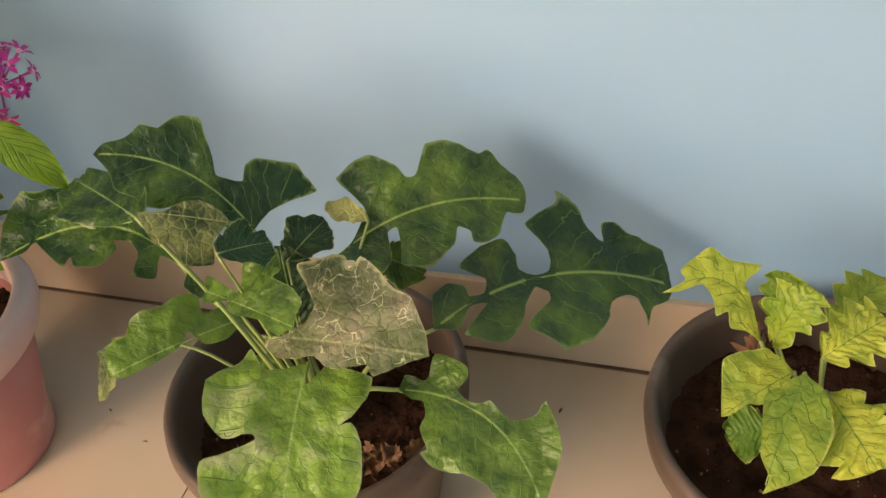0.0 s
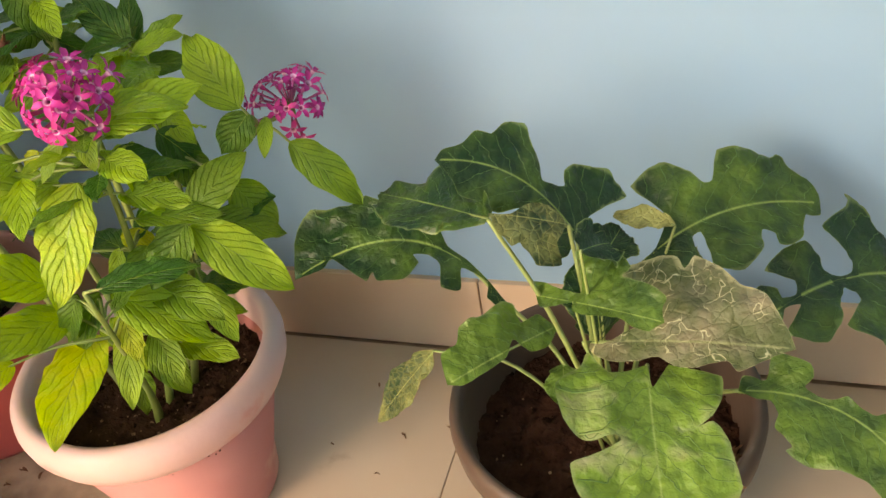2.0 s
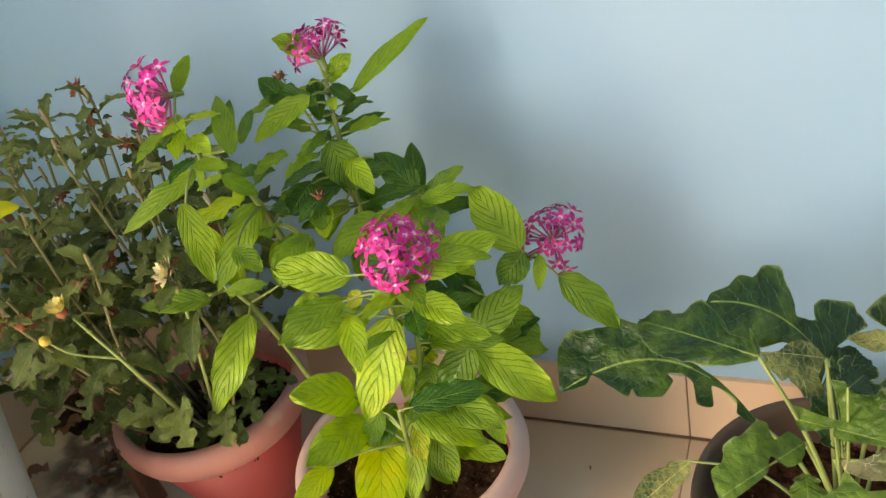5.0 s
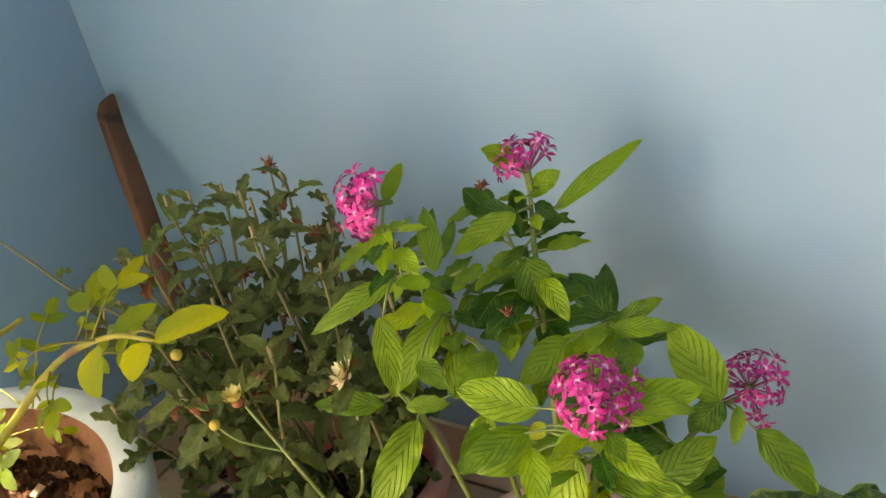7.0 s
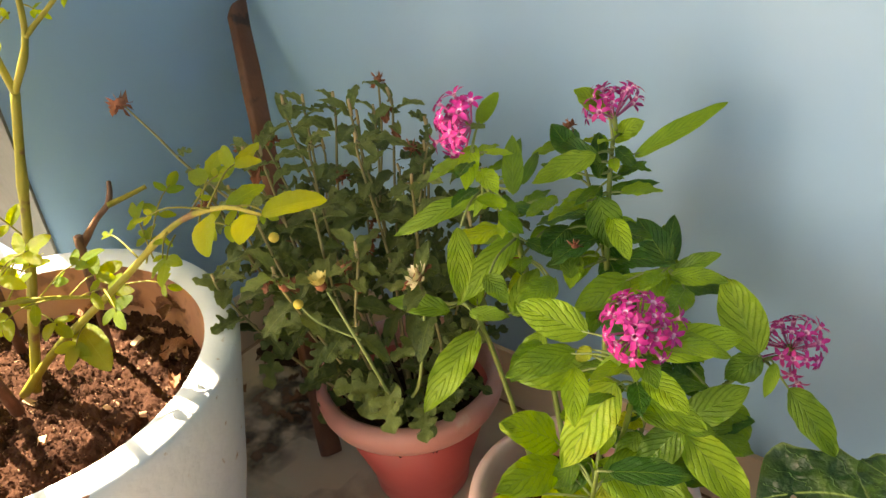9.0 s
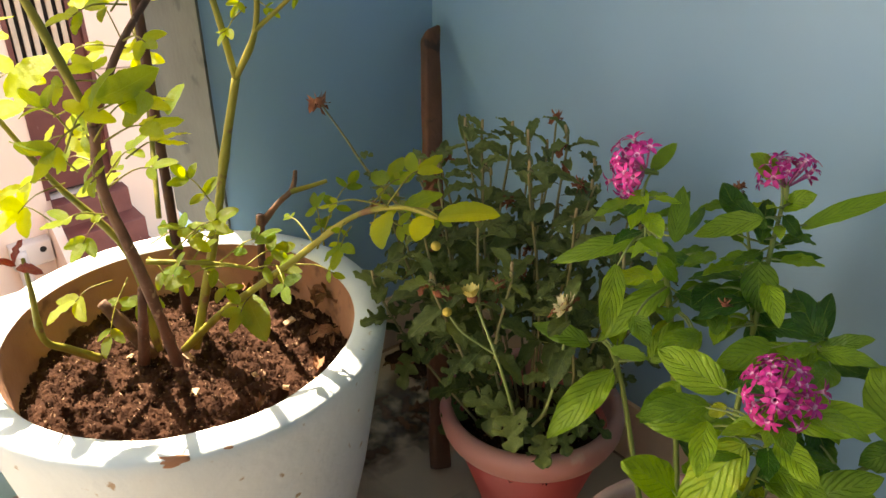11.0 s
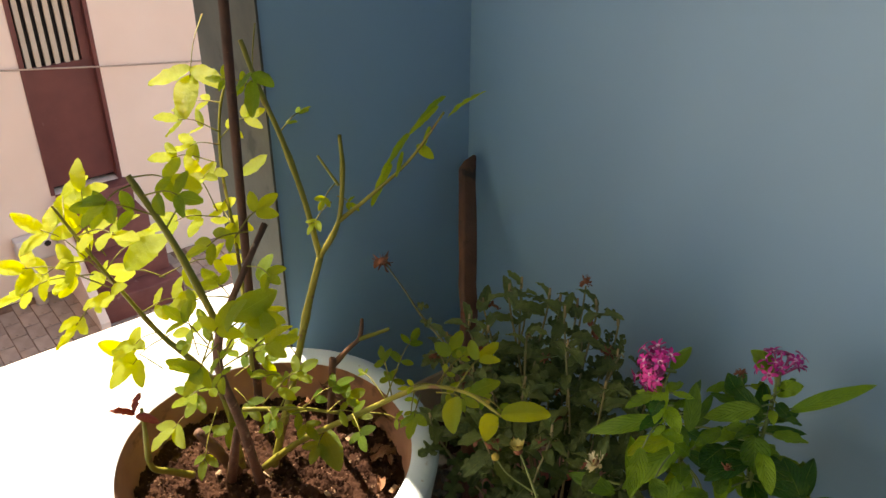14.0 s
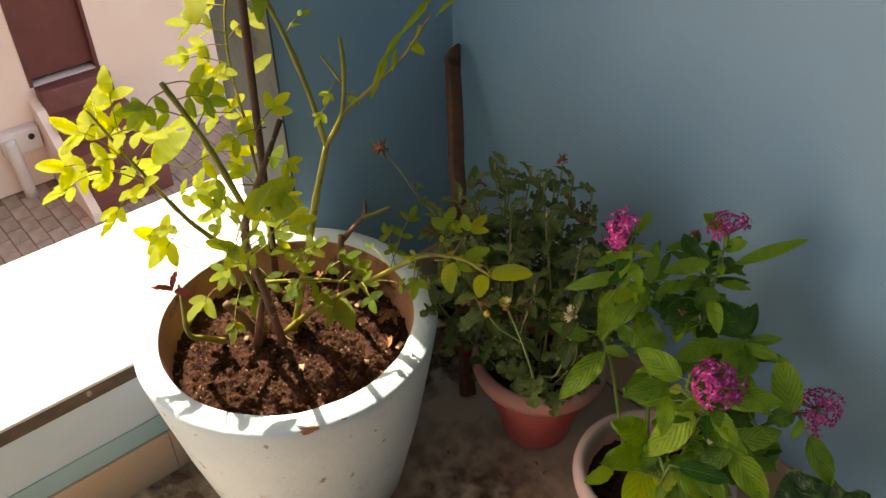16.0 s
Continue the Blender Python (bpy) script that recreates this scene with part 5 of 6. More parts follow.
    bmesh.ops.recalc_face_normals(bm, faces=bm.faces)
    bm.to_mesh(me)
    bm.free()
    me.polygons.foreach_set("use_smooth", [True] * len(me.polygons))
    me.materials.append(M_FLORET)
    return me


FLORETS = [floret_mesh(o, i) for i, o in enumerate((0.0, 0.0008, -0.0010))]


def flower_head(centre, way, count, spread=1.0, scale=1.0, seed=0, stalk=0.024):
    """A domed head of star florets that fan out from one point; centre is the middle of its face."""
    way = Vector(way).normalized()
    q0 = way.to_track_quat("Z", "Y")
    root = Vector(centre) - way * stalk * scale
    head = part("flower_head", tube_bm([root - way * 0.012, root, root + way * 0.006], 0.002, 0.0045, 7, 3), M_STEMG, pentas, "cluster of magenta star-shaped florets")
    rnd = random.Random(seed)
    for i in range(count):
        z = 1 - (i + 0.5) / count * spread
        a = i * 2.39996 + rnd.uniform(-0.25, 0.25)
        r = math.sqrt(max(0.0, 1 - z * z))
        d = q0 @ Vector((r * math.cos(a), r * math.sin(a), z))
        d = (d + Vector((rnd.uniform(-0.2, 0.2), rnd.uniform(-0.2, 0.2), rnd.uniform(-0.2, 0.2)))).normalized()
        ob = new("floret", FLORETS[i % 3])
        k, long = scale * rnd.uniform(0.82, 1.05), stalk / 0.024 * rnd.uniform(1.30, 1.85)
        ob.matrix_basis = Matrix.Translation(root + d * 0.004) @ d.to_track_quat("Z", "Y").to_matrix().to_4x4() @ pose(0, 0, 0, 0, 0, rnd.uniform(0, 72)) @ Matrix.Diagonal((k * 1.28, k * 1.28, k * long, 1))
        place(ob, head)
    for i in range(count // 4):
        a, z = i * 2.39996 + 1.0, 1 - (i + 0.5) / (count // 2) * spread
        r = math.sqrt(max(0.0, 1 - z * z))
        d = q0 @ Vector((r * math.cos(a), r * math.sin(a), z))
        ob = new("floret", FLORETS[2])
        k = scale * rnd.uniform(0.55, 0.75)
        ob.matrix_basis = Matrix.Translation(root + d * 0.003) @ d.to_track_quat("Z", "Y").to_matrix().to_4x4() @ Matrix.Diagonal((k * 0.7, k * 0.7, k * 1.4, 1))
        place(ob, head)
    return head


flower_head((-0.657, 0.380, 0.513), (0.25, -0.55, 0.8), 36, 0.90, 1.0, 3)
flower_head((-0.569, 0.524, 0.434), (0.2, -0.45, 0.85), 24, 0.90, 0.98, 5)
flower_head((-0.778, 0.538, 0.641), (-0.33, 0.17, 0.93), 19, 0.64, 0.98, 7, 0.026)
flower_head((-0.856, 0.384, 0.654), (-0.70, -0.69, 0.18), 26, 0.85, 1.0, 9, 0.024)

# withered flower heads among the pentas stems
def withered_head(plant, at, size, seed, material=None, name="withered_flower"):
    rnd = random.Random(seed)
    bm = bmesh.new()
    for k in range(26):
        d = Vector((rnd.gauss(0, 1), rnd.gauss(0, 1), rnd.gauss(0.4, 0.8))).normalized()
        e = d.cross(Vector((0.3, 0.8, 0.5))).normalized()
        a = Vector(at)
        p = [a + d * size * 0.15 - e * size * 0.12, a + d * size * 0.15 + e * size * 0.12, a + d * size * rnd.uniform(0.6, 1.1) + e * size * 0.16 + Vector((0, 0, -size * 0.25)), a + d * size * rnd.uniform(0.8, 1.2) - e * size * 0.1]
        bm.faces.new([bm.verts.new(q) for q in p])
    bmesh.ops.create_icosphere(bm, subdivisions=1, radius=size * 0.45, matrix=Matrix.Translation(at))
    return part(name, bm, material or M_DEADFLOWER, plant)


withered_head(pentas, (-0.806, 0.510, 0.613), 0.008, 2)
withered_head(pentas, (-0.770, 0.461, 0.509), 0.010, 4)
withered_head(pentas, (-0.771, 0.459, 0.488), 0.009, 5)

# potted chrysanthemum
mum = thing("chrysanthemum_plant", "dark bushy chrysanthemum with a few cream flowers and withered heads", "potted plant", (C_POT[0], C_POT[1], 0.15))
MUM_LEAVES = [lobed_blade("mum", (0, 0, 0), (0, 1, 0), (0, 0, 1), k, 0.3, 0.25, s, 0.10)[0] for k, s in ((0.15, 1.0), (0.30, 2.3), (0.08, 3.1), (0.40, 4.7))]
for me in MUM_LEAVES:
    me.materials.append(M_MUM)
MUM_TOP = [blade(ovate_outline, (0, 0, 0), (0, 1, 0), w, (0, 0, 1), k, 0.35, 0.25, s, 16, 6) for w, k, s in ((0.60, 0.22, 1.3), (0.52, 0.38, 2.9), (0.68, 0.10, 4.1))]
for me in MUM_TOP:
    me.materials.append(M_MUM)
MUM_DRY = blade(mum_outline, (0, 0, 0), (0, 1, 0), 0.6, (0, 0, 1), 0.4, 0.6, 0.7, 5.0, 12, 6, 0.0, 0.3)
MUM_DRY.materials.append(M_DEADFLOWER)


def scatter_leaf(name, mesh, plant, at, way, up, size, tone=0.3, slim=1.0):
    d = Vector(way).normalized()
    s = d.cross(Vector(up))
    s = s.normalized() if s.length > 1e-3 else Vector((1, 0, 0))
    u = s.cross(d)
    m = Matrix((s, d, u)).transposed().to_4x4()
    ob = new(name, mesh)
    ob.matrix_basis = Matrix.Translation(at) @ m @ Matrix.Diagonal((size * slim, size, size, 1))
    ob["tone"] = tone
    return place(ob, plant)


mr = random.Random(11)
MB = Vector((C_POT[0], C_POT[1], 0.155))
mum_tops, mum_spots = [], []
for k in range(30):
    a = k * 2.4
    f = math.sqrt((k + 0.5) / 30)
    top = Vector((-1.050 + 0.192 * f * math.cos(a), 0.425 + 0.175 * f * math.sin(a), 0.634 - 0.150 * f ** 2.2 + mr.uniform(-0.035, 0.006)))
    top.z -= 0.25 * max(0.0, top.y - 0.47)
    top.y = min(top.y, 0.628)
    foot = MB + Vector((0.28 * (top.x - MB.x), 0.28 * (top.y - MB.y), 0))
    mid = foot.lerp(top, 0.5) + Vector((mr.uniform(-0.02, 0.02) + 0.15 * (top.x - MB.x), mr.uniform(-0.02, 0.02) + 0.15 * (top.y - MB.y), 0.03))
    part("stem", tube_bm([foot, mid, top - Vector((0, 0, 0.012)), top + Vector((mr.uniform(-0.012, 0.012), mr.uniform(-0.012, 0.012), 0))], 0.0020, 0.0012, 6, 5), M_MUMSTEM, mum)
    mum_tops.append(top)
    line = spline([foot, mid, top], 12)
    for i in range(10):
        q = 0.38 + 0.60 * (i + mr.random() * 0.7) / 10
        p = line[min(int(q * (len(line) - 1)), len(line) - 1)]
        az = i * 2.4 + k
        young = q > 0.88
        d = Vector((math.cos(az), math.sin(az), mr.uniform(-0.1, 0.6) if young else mr.uniform(-0.7, 0.2)))
        size = mr.uniform(0.030, 0.048) if young else mr.uniform(0.044, 0.066)
        if p.z < 0.30:
            continue
        if p.y + d.y * size > 0.670:
            d.y = -abs(d.y)
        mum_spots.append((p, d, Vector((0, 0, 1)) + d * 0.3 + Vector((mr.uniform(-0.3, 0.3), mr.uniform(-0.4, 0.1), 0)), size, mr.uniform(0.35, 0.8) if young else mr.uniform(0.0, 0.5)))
for top in mum_tops:
    cut = bmesh.new()
    tube(cut, [top - Vector((0, 0, 0.004)), top + Vector((mr.uniform(-0.003, 0.003), mr.uniform(-0.003, 0.003), mr.uniform(0.006, 0.016)))], 0.0022, 0.0017, 6, 3)
    part("stem_tip", cut, M_MUMTIP, mum, "dry tan cut tip")
    for k in range(3):
        d = Vector((math.cos(k * 1.57 + top.x * 90), math.sin(k * 1.57 + top.x * 90), mr.uniform(-0.1, 0.7)))
        mum_spots.append((top - Vector((0, 0, 0.008 * k)), d, Vector((0, 0, 1)) - d * 0.3, mr.uniform(0.030, 0.046), mr.uniform(0.3, 0.8)))
# low lobed leaves over the soil and the rim
for k in range(34):
    a = -3.0 + 4.2 * k / 34 + mr.uniform(-0.1, 0.1)
    r = mr.uniform(0.04, 0.105)
    p = MB + Vector((r * math.cos(a), r * math.sin(a), mr.uniform(0.02, 0.13)))
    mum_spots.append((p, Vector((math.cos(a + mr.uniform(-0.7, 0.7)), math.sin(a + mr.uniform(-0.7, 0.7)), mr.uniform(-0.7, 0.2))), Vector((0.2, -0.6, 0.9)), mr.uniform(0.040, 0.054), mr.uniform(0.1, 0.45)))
mum_spots.sort(key=lambda q: q[0].y + q[1].y * q[3])
for at, way, up, size, tone in mum_spots[:300]:
    top_leaf = tone > 0.3 and at.z > 0.42 or mr.random() < 0.3 and at.z > 0.36
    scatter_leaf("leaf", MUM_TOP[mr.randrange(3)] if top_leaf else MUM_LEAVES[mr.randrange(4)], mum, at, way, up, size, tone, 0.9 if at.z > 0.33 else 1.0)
inner_v, inner_f, inner_uv = [], [], []
for at, way, up, size, tone in mum_spots[300::2]:
    d = way.normalized()
    s = d.cross(up)
    s = s.normalized() if s.length > 1e-3 else Vector((1, 0, 0))
    u = s.cross(d)
    src = MUM_LEAVES[mr.randrange(4)]
    n0 = len(inner_v)
    inner_v += [at + (s * v.co.x * 0.66 + d * v.co.y + u * v.co.z) * size for v in src.vertices]
    inner_f += [[i + n0 for i in q.vertices] for q in src.polygons]
    inner_uv += [tuple(x.uv) for x in src.uv_layers[0].data]
inner = bpy.data.meshes.new("inner_foliage")
inner.from_pydata(inner_v, [], inner_f)
inner.uv_layers.new(name="UVMap")
for q, uv in zip(inner.uv_layers[0].data, inner_uv):
    q.uv = uv
inner.polygons.foreach_set("use_smooth", [True] * len(inner.polygons))
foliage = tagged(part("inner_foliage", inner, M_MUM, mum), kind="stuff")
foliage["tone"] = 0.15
for k in range(16):
    at, way, up, size, tone = mum_spots[(k * 37) % 300]
    scatter_leaf("withered_leaf", MUM_DRY, mum, at, way + Vector((0, 0, -0.8)), up, mr.uniform(0.018, 0.03), 0.3)
for k in range(12):
    at, way, up, size, tone = mum_spots[(k * 53 + 11) % 260]
    withered_head(mum, at + way.normalized() * size * 0.5, mr.uniform(0.008, 0.013), 60 + k)
withered_head(mum, (-1.069, 0.513, 0.613), 0.011, 31)
part("stem", tube_bm([(-1.058, 0.47, 0.44), (-1.062, 0.50, 0.55), (-1.068, 0.512, 0.606)], 0.0018, 0.0012, 6, 5), M_MUMSTEM, mum)
withered_head(mum, (-1.284, 0.306, 0.621), 0.017, 33)
part("stem", tube_bm([MB + Vector((-0.057, -0.017, 0.078)), (-1.136, 0.402, 0.405), (-1.218, 0.339, 0.530), (-1.249, 0.321, 0.579), (-1.279, 0.307, 0.619)], 0.0022, 0.0011, 6, 5), M_MUMSTEM, mum)
for p, d in (((-1.214, 0.341, 0.524), (-0.3, -0.5, 0.5)), ((-1.219, 0.339, 0.532), (0.5, -0.2, 0.3)), ((-1.234, 0.329, 0.554), (0.5, 0.3, 0.2))):
    scatter_leaf("leaf", MUM_LEAVES[1], mum, p, d, (0, -0.4, 1), 0.022, 0.4)


def mum_flower(at, way, size, petals, seed, material=M_CREAMPETAL, cup=0.0):
    way = Vector(way).normalized()
    q0 = way.to_track_quat("Z", "Y")
    rnd = random.Random(seed)
    bm = bmesh.new()
    for ring, (lift, ln) in enumerate(((0.45, 1.0), (0.9, 0.95), (1.5, 0.8), (2.4, 0.6))):
        for k in range(petals):
            a = 2 * math.pi * (k + 0.5 * ring) / petals + rnd.uniform(-0.15, 0.15)
            d = Vector((math.cos(a), math.sin(a), lift + cup + rnd.uniform(-0.2, 0.2))).normalized()
            e = Vector((-math.sin(a), math.cos(a), 0))
            n = [d * size * 0.12 - e * size * 0.07, d * size * 0.12 + e * size * 0.07, d * size * 0.7 * ln + e * size * 0.17, d * size * ln, d * size * 0.7 * ln - e * size * 0.17]
            bm.faces.new([bm.verts.new(Vector(at) + q0 @ x) for x in n])
    head = part("flower_head", bm, material, mum, "fading cream chrysanthemum flower")
    core = bmesh.new()
    bmesh.ops.create_icosphere(core, subdivisions=2, radius=size * 0.3, matrix=Matrix.Translation(Vector(at) + way * size * 0.15))
    part("flower_centre", core, M_DEADFLOWER, head)


mum_flower((-0.968, 0.296, 0.484), (-0.15, -0.15, 0.97), 0.020, 11, 1, M_YELLOWPETAL, 1.1)
mum_flower((-0.887, 0.358, 0.490), (-0.4, -0.6, 0.6), 0.018, 13, 2)
part("stem", tube_bm([MB + Vector((0.028, -0.064, 0.068)), (-0.948, 0.345, 0.308), (-0.935, 0.308, 0.407), (-0.975, 0.307, 0.470)], 0.0026, 0.0014, 6, 5), M_STEMPALE, mum)
part("stem", tube_bm([MB + Vector((0.057, -0.054, 0.068)), (-0.914, 0.362, 0.337), (-0.890, 0.358, 0.435), (-0.887, 0.358, 0.479)], 0.0022, 0.0014, 6, 5), M_STEMPALE, mum)
part("stem", tube_bm([(-0.943, 0.313, 0.416), (-0.981, 0.293, 0.436), (-1.001, 0.288, 0.453)], 0.0014, 0.001, 6, 4), M_STEMPALE, mum)
for at, r in (((-1.002, 0.287, 0.456), 0.0055), ((-1.044, 0.305, 0.516), 0.0058)):
    bm = bmesh.new()
    bmesh.ops.create_icosphere(bm, subdivisions=2, radius=r, matrix=Matrix.Translation(at))
    part("bud", bm, M_BUD, mum, "small yellow flower bud")
for p, d, s in (((-0.948, 0.341, 0.318), (-0.7, -0.5, 0.1), 0.062), ((-0.943, 0.336, 0.328), (0.6, -0.5, -0.1), 0.064), ((-0.940, 0.312, 0.397), (-0.6, -0.4, 0.1), 0.034), ((-0.908, 0.361, 0.308), (0.5, -0.6, -0.3), 0.050)):
    scatter_leaf("leaf", MUM_LEAVES[0], mum, p, d, (0, -0.4, 1), s, 0.7)

# rose bush in the cement planter
rose = thing("rose_bush", "pruned rose bush with bright sunlit leaves and cut canes", "potted plant", (R_POT[0], R_POT[1], 0.32))
LEAFLETS = [blade(rose_outline, (0, 0, 0), (0, 1, 0), 0.62, (0, 0, 1), b, f, 0.07, s, 34, 6, 0.006, 0.06) for b, f, s in ((0.06, 0.12, 1.0), (0.14, 0.22, 2.3), (-0.08, 0.18, 3.1), (0.2, 0.05, 4.7))]
SLIM = blade(ovate_outline, (0, 0, 0), (0, 1, 0), 0.24, (0, 0, 1), 0.12, 0.3, 0.3, 2.0, 14, 6, 0.0, 0.1)
for me in LEAFLETS + [SLIM]:
    me.materials.append(M_ROSE)
rr_ = random.Random(5)


def cane(points, r0, r1, material=M_CANE, knots=0.5):
    return part("cane", tube_bm(points, r0, r1, 8, 6, knots, rr_.random() * 9), material, rose)


def rose_leaf(base, tip, leaflets, size):
    """A rose leaf: its stalk with one end leaflet and pairs along the sides; 0 leaflets: one slim drooping leaf."""
    size *= 1.25 if leaflets == 1 else 1.55 if base[0] < -1.39 else 1.08 if base[0] > -1.17 and base[2] < 0.66 else 1.2
    b, t = Vector(base), Vector(tip)
    ax = t - b
    if leaflets > 1:
        ax *= max(1.0, (0.042 if leaflets == 3 else 0.062) * size / 0.03 / ax.length)
        t = b + ax
    n = Vector((rr_.uniform(-0.1, 0.7), rr_.uniform(-0.9, -0.1), 0.8)).normalized()
    sd = ax.normalized().cross(n)
    sd = sd.normalized() if sd.length > 0.1 else Vector((1, 0, 0))
    # leaves toward the window get a lighter, yellower tone, painting their sunlit look
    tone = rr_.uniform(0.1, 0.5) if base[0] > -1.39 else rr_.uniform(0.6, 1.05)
    if leaflets == 0:
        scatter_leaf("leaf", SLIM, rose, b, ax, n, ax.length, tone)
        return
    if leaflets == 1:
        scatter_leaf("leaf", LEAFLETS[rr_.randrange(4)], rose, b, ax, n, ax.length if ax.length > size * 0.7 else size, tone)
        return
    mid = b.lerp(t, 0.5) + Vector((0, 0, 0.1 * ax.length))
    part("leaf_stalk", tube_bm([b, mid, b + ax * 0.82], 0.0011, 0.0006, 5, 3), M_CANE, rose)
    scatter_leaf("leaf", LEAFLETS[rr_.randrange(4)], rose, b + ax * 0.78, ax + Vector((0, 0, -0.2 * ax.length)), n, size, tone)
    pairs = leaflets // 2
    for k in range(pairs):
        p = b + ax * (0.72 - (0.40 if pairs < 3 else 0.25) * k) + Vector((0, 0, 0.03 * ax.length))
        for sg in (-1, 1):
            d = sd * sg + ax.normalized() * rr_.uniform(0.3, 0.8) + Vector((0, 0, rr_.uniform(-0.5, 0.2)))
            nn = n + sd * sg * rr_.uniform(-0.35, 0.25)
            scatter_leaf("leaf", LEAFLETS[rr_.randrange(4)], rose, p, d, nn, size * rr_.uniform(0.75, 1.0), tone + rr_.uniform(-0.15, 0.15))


cane([(-1.271, 0.065, 0.336), (-1.239, 0.036, 0.487), (-1.200, 0.004, 0.618), (-1.173, 0.002, 0.697)], 0.0068, 0.0050, M_BARK)
cane([(-1.173, 0.002, 0.697), (-1.190, -0.027, 0.810), (-1.229, -0.050, 0.885)], 0.0042, 0.0032)
cane([(-1.173, 0.002, 0.697), (-1.161, 0.032, 0.761), (-1.186, 0.079, 0.802)], 0.0044, 0.0034, M_BARK)
cane([(-1.343, -0.009, 0.336), (-1.337, -0.042, 0.369), (-1.332, -0.067, 0.398), (-1.324, -0.067, 0.469), (-1.316, -0.067, 0.514)], 0.0060, 0.0022)
cane([(-1.311, 0.057, 0.336), (-1.359, 0.057, 0.459), (-1.399, 0.001, 0.559), (-1.419, -0.030, 0.628), (-1.431, -0.058, 0.695), (-1.441, -0.088, 0.774)], 0.0050, 0.0016)
cane([(-1.285, 0.096, 0.337), (-1.284, 0.146, 0.493), (-1.275, 0.171, 0.599), (-1.261, 0.189, 0.682)], 0.0060, 0.0050)
cane([(-1.261, 0.189, 0.682), (-1.295, 0.190, 0.758), (-1.328, 0.183, 0.834), (-1.351, 0.171, 0.894), (-1.371, 0.161, 0.959)], 0.0042, 0.0030)
cane([(-1.261, 0.189, 0.682), (-1.245, 0.212, 0.736), (-1.239, 0.219, 0.810), (-1.236, 0.216, 0.860)], 0.0038, 0.0026)
cane([(-1.215, 0.198, 0.804), (-1.242, 0.186, 0.839)], 0.0020, 0.0014)
cane([(-1.245, 0.212, 0.736), (-1.223, 0.247, 0.770), (-1.193, 0.292, 0.821), (-1.168, 0.328, 0.885)], 0.0030, 0.0014)
cane([(-1.291, 0.083, 0.337), (-1.242, 0.123, 0.403), (-1.150, 0.174, 0.493), (-1.063, 0.208, 0.575), (-0.986, 0.218, 0.613), (-0.914, 0.209, 0.632)], 0.0056, 0.0014)
cane([(-1.248, 0.045, 0.500), (-1.215, 0.116, 0.486), (-1.187, 0.161, 0.472)], 0.0034, 0.0018)
cane([(-1.285, 0.195, 0.330), (-1.276, 0.195, 0.400), (-1.262, 0.197, 0.505)], 0.0056, 0.0050, M_BARK)
cane([(-1.264, 0.199, 0.492), (-1.254, 0.220, 0.518), (-1.250, 0.236, 0.530), (-1.262, 0.249, 0.536), (-1.272, 0.257, 0.545)], 0.0040, 0.0028, M_BARK)
cane([(-1.250, 0.236, 0.530), (-1.243, 0.258, 0.533), (-1.236, 0.281, 0.537)], 0.0034, 0.0026)
cane([(-1.300, 0.033, 0.336), (-1.258, 0.037, 0.463)], 0.0080, 0.0050, M_BARK)
cane([(-1.273, 0.077, 0.536), (-1.400, 0.132, 0.651), (-1.483, 0.160, 0.739), (-1.530, 0.188, 0.803), (-1.555, 0.216, 0.845)], 0.0032, 0.0016)
cane([(-1.313, 0.049, 0.329), (-1.329, 0.029, 0.373), (-1.344, 0.009, 0.412)], 0.010, 0.006, M_BARK)
rose_leaf((-1.203, 0.007, 0.625), (-1.188, 0.044, 0.664), 5, 0.023)
rose_leaf((-1.208, 0.008, 0.636), (-1.206, -0.002, 0.696), 5, 0.023)
rose_leaf((-1.283, 0.031, 0.557), (-1.252, -0.024, 0.536), 3, 0.023)
rose_leaf((-1.293, 0.155, 0.515), (-1.306, 0.121, 0.575), 5, 0.023)
rose_leaf((-1.281, 0.138, 0.484), (-1.276, 0.087, 0.520), 5, 0.023)
rose_leaf((-1.128, -0.013, 0.697), (-1.128, 0.030, 0.733), 3, 0.023)
rose_leaf((-1.266, 0.120, 0.448), (-1.209, 0.126, 0.442), 3, 0.023)
rose_leaf((-1.429, -0.042, 0.638), (-1.474, -0.159, 0.698), 5, 0.028)
rose_leaf((-1.446, -0.057, 0.658), (-1.442, -0.174, 0.662), 5, 0.026)
rose_leaf((-1.433, -0.039, 0.646), (-1.480, -0.117, 0.750), 5, 0.03)
rose_leaf((-1.431, -0.058, 0.695), (-1.480, -0.038, 0.789), 3, 0.03)
rose_leaf((-1.426, -0.035, 0.637), (-1.397, -0.118, 0.613), 5, 0.028)
rose_leaf((-1.417, -0.023, 0.667), (-1.405, 0.041, 0.704), 1, 0.045)
rose_leaf((-1.424, -0.041, 0.691), (-1.446, -0.054, 0.720), 3, 0.03)
rose_leaf((-1.437, 0.026, 0.625), (-1.402, 0.130, 0.639), 5, 0.026)
rose_leaf((-1.434, 0.033, 0.624), (-1.451, 0.005, 0.634), 3, 0.026)
rose_leaf((-1.224, -0.049, 0.876), (-1.209, -0.081, 0.871), 3, 0.03)
rose_leaf((-1.227, -0.050, 0.883), (-1.210, -0.015, 0.877), 3, 0.03)
rose_leaf((-1.429, 0.126, 0.693), (-1.459, 0.056, 0.692), 5, 0.026)
rose_leaf((-1.435, 0.125, 0.700), (-1.471, 0.115, 0.754), 3, 0.026)
rose_leaf((-1.502, 0.174, 0.787), (-1.538, 0.119, 0.811), 5, 0.024)
rose_leaf((-1.490, 0.156, 0.748), (-1.524, 0.094, 0.762), 5, 0.024)
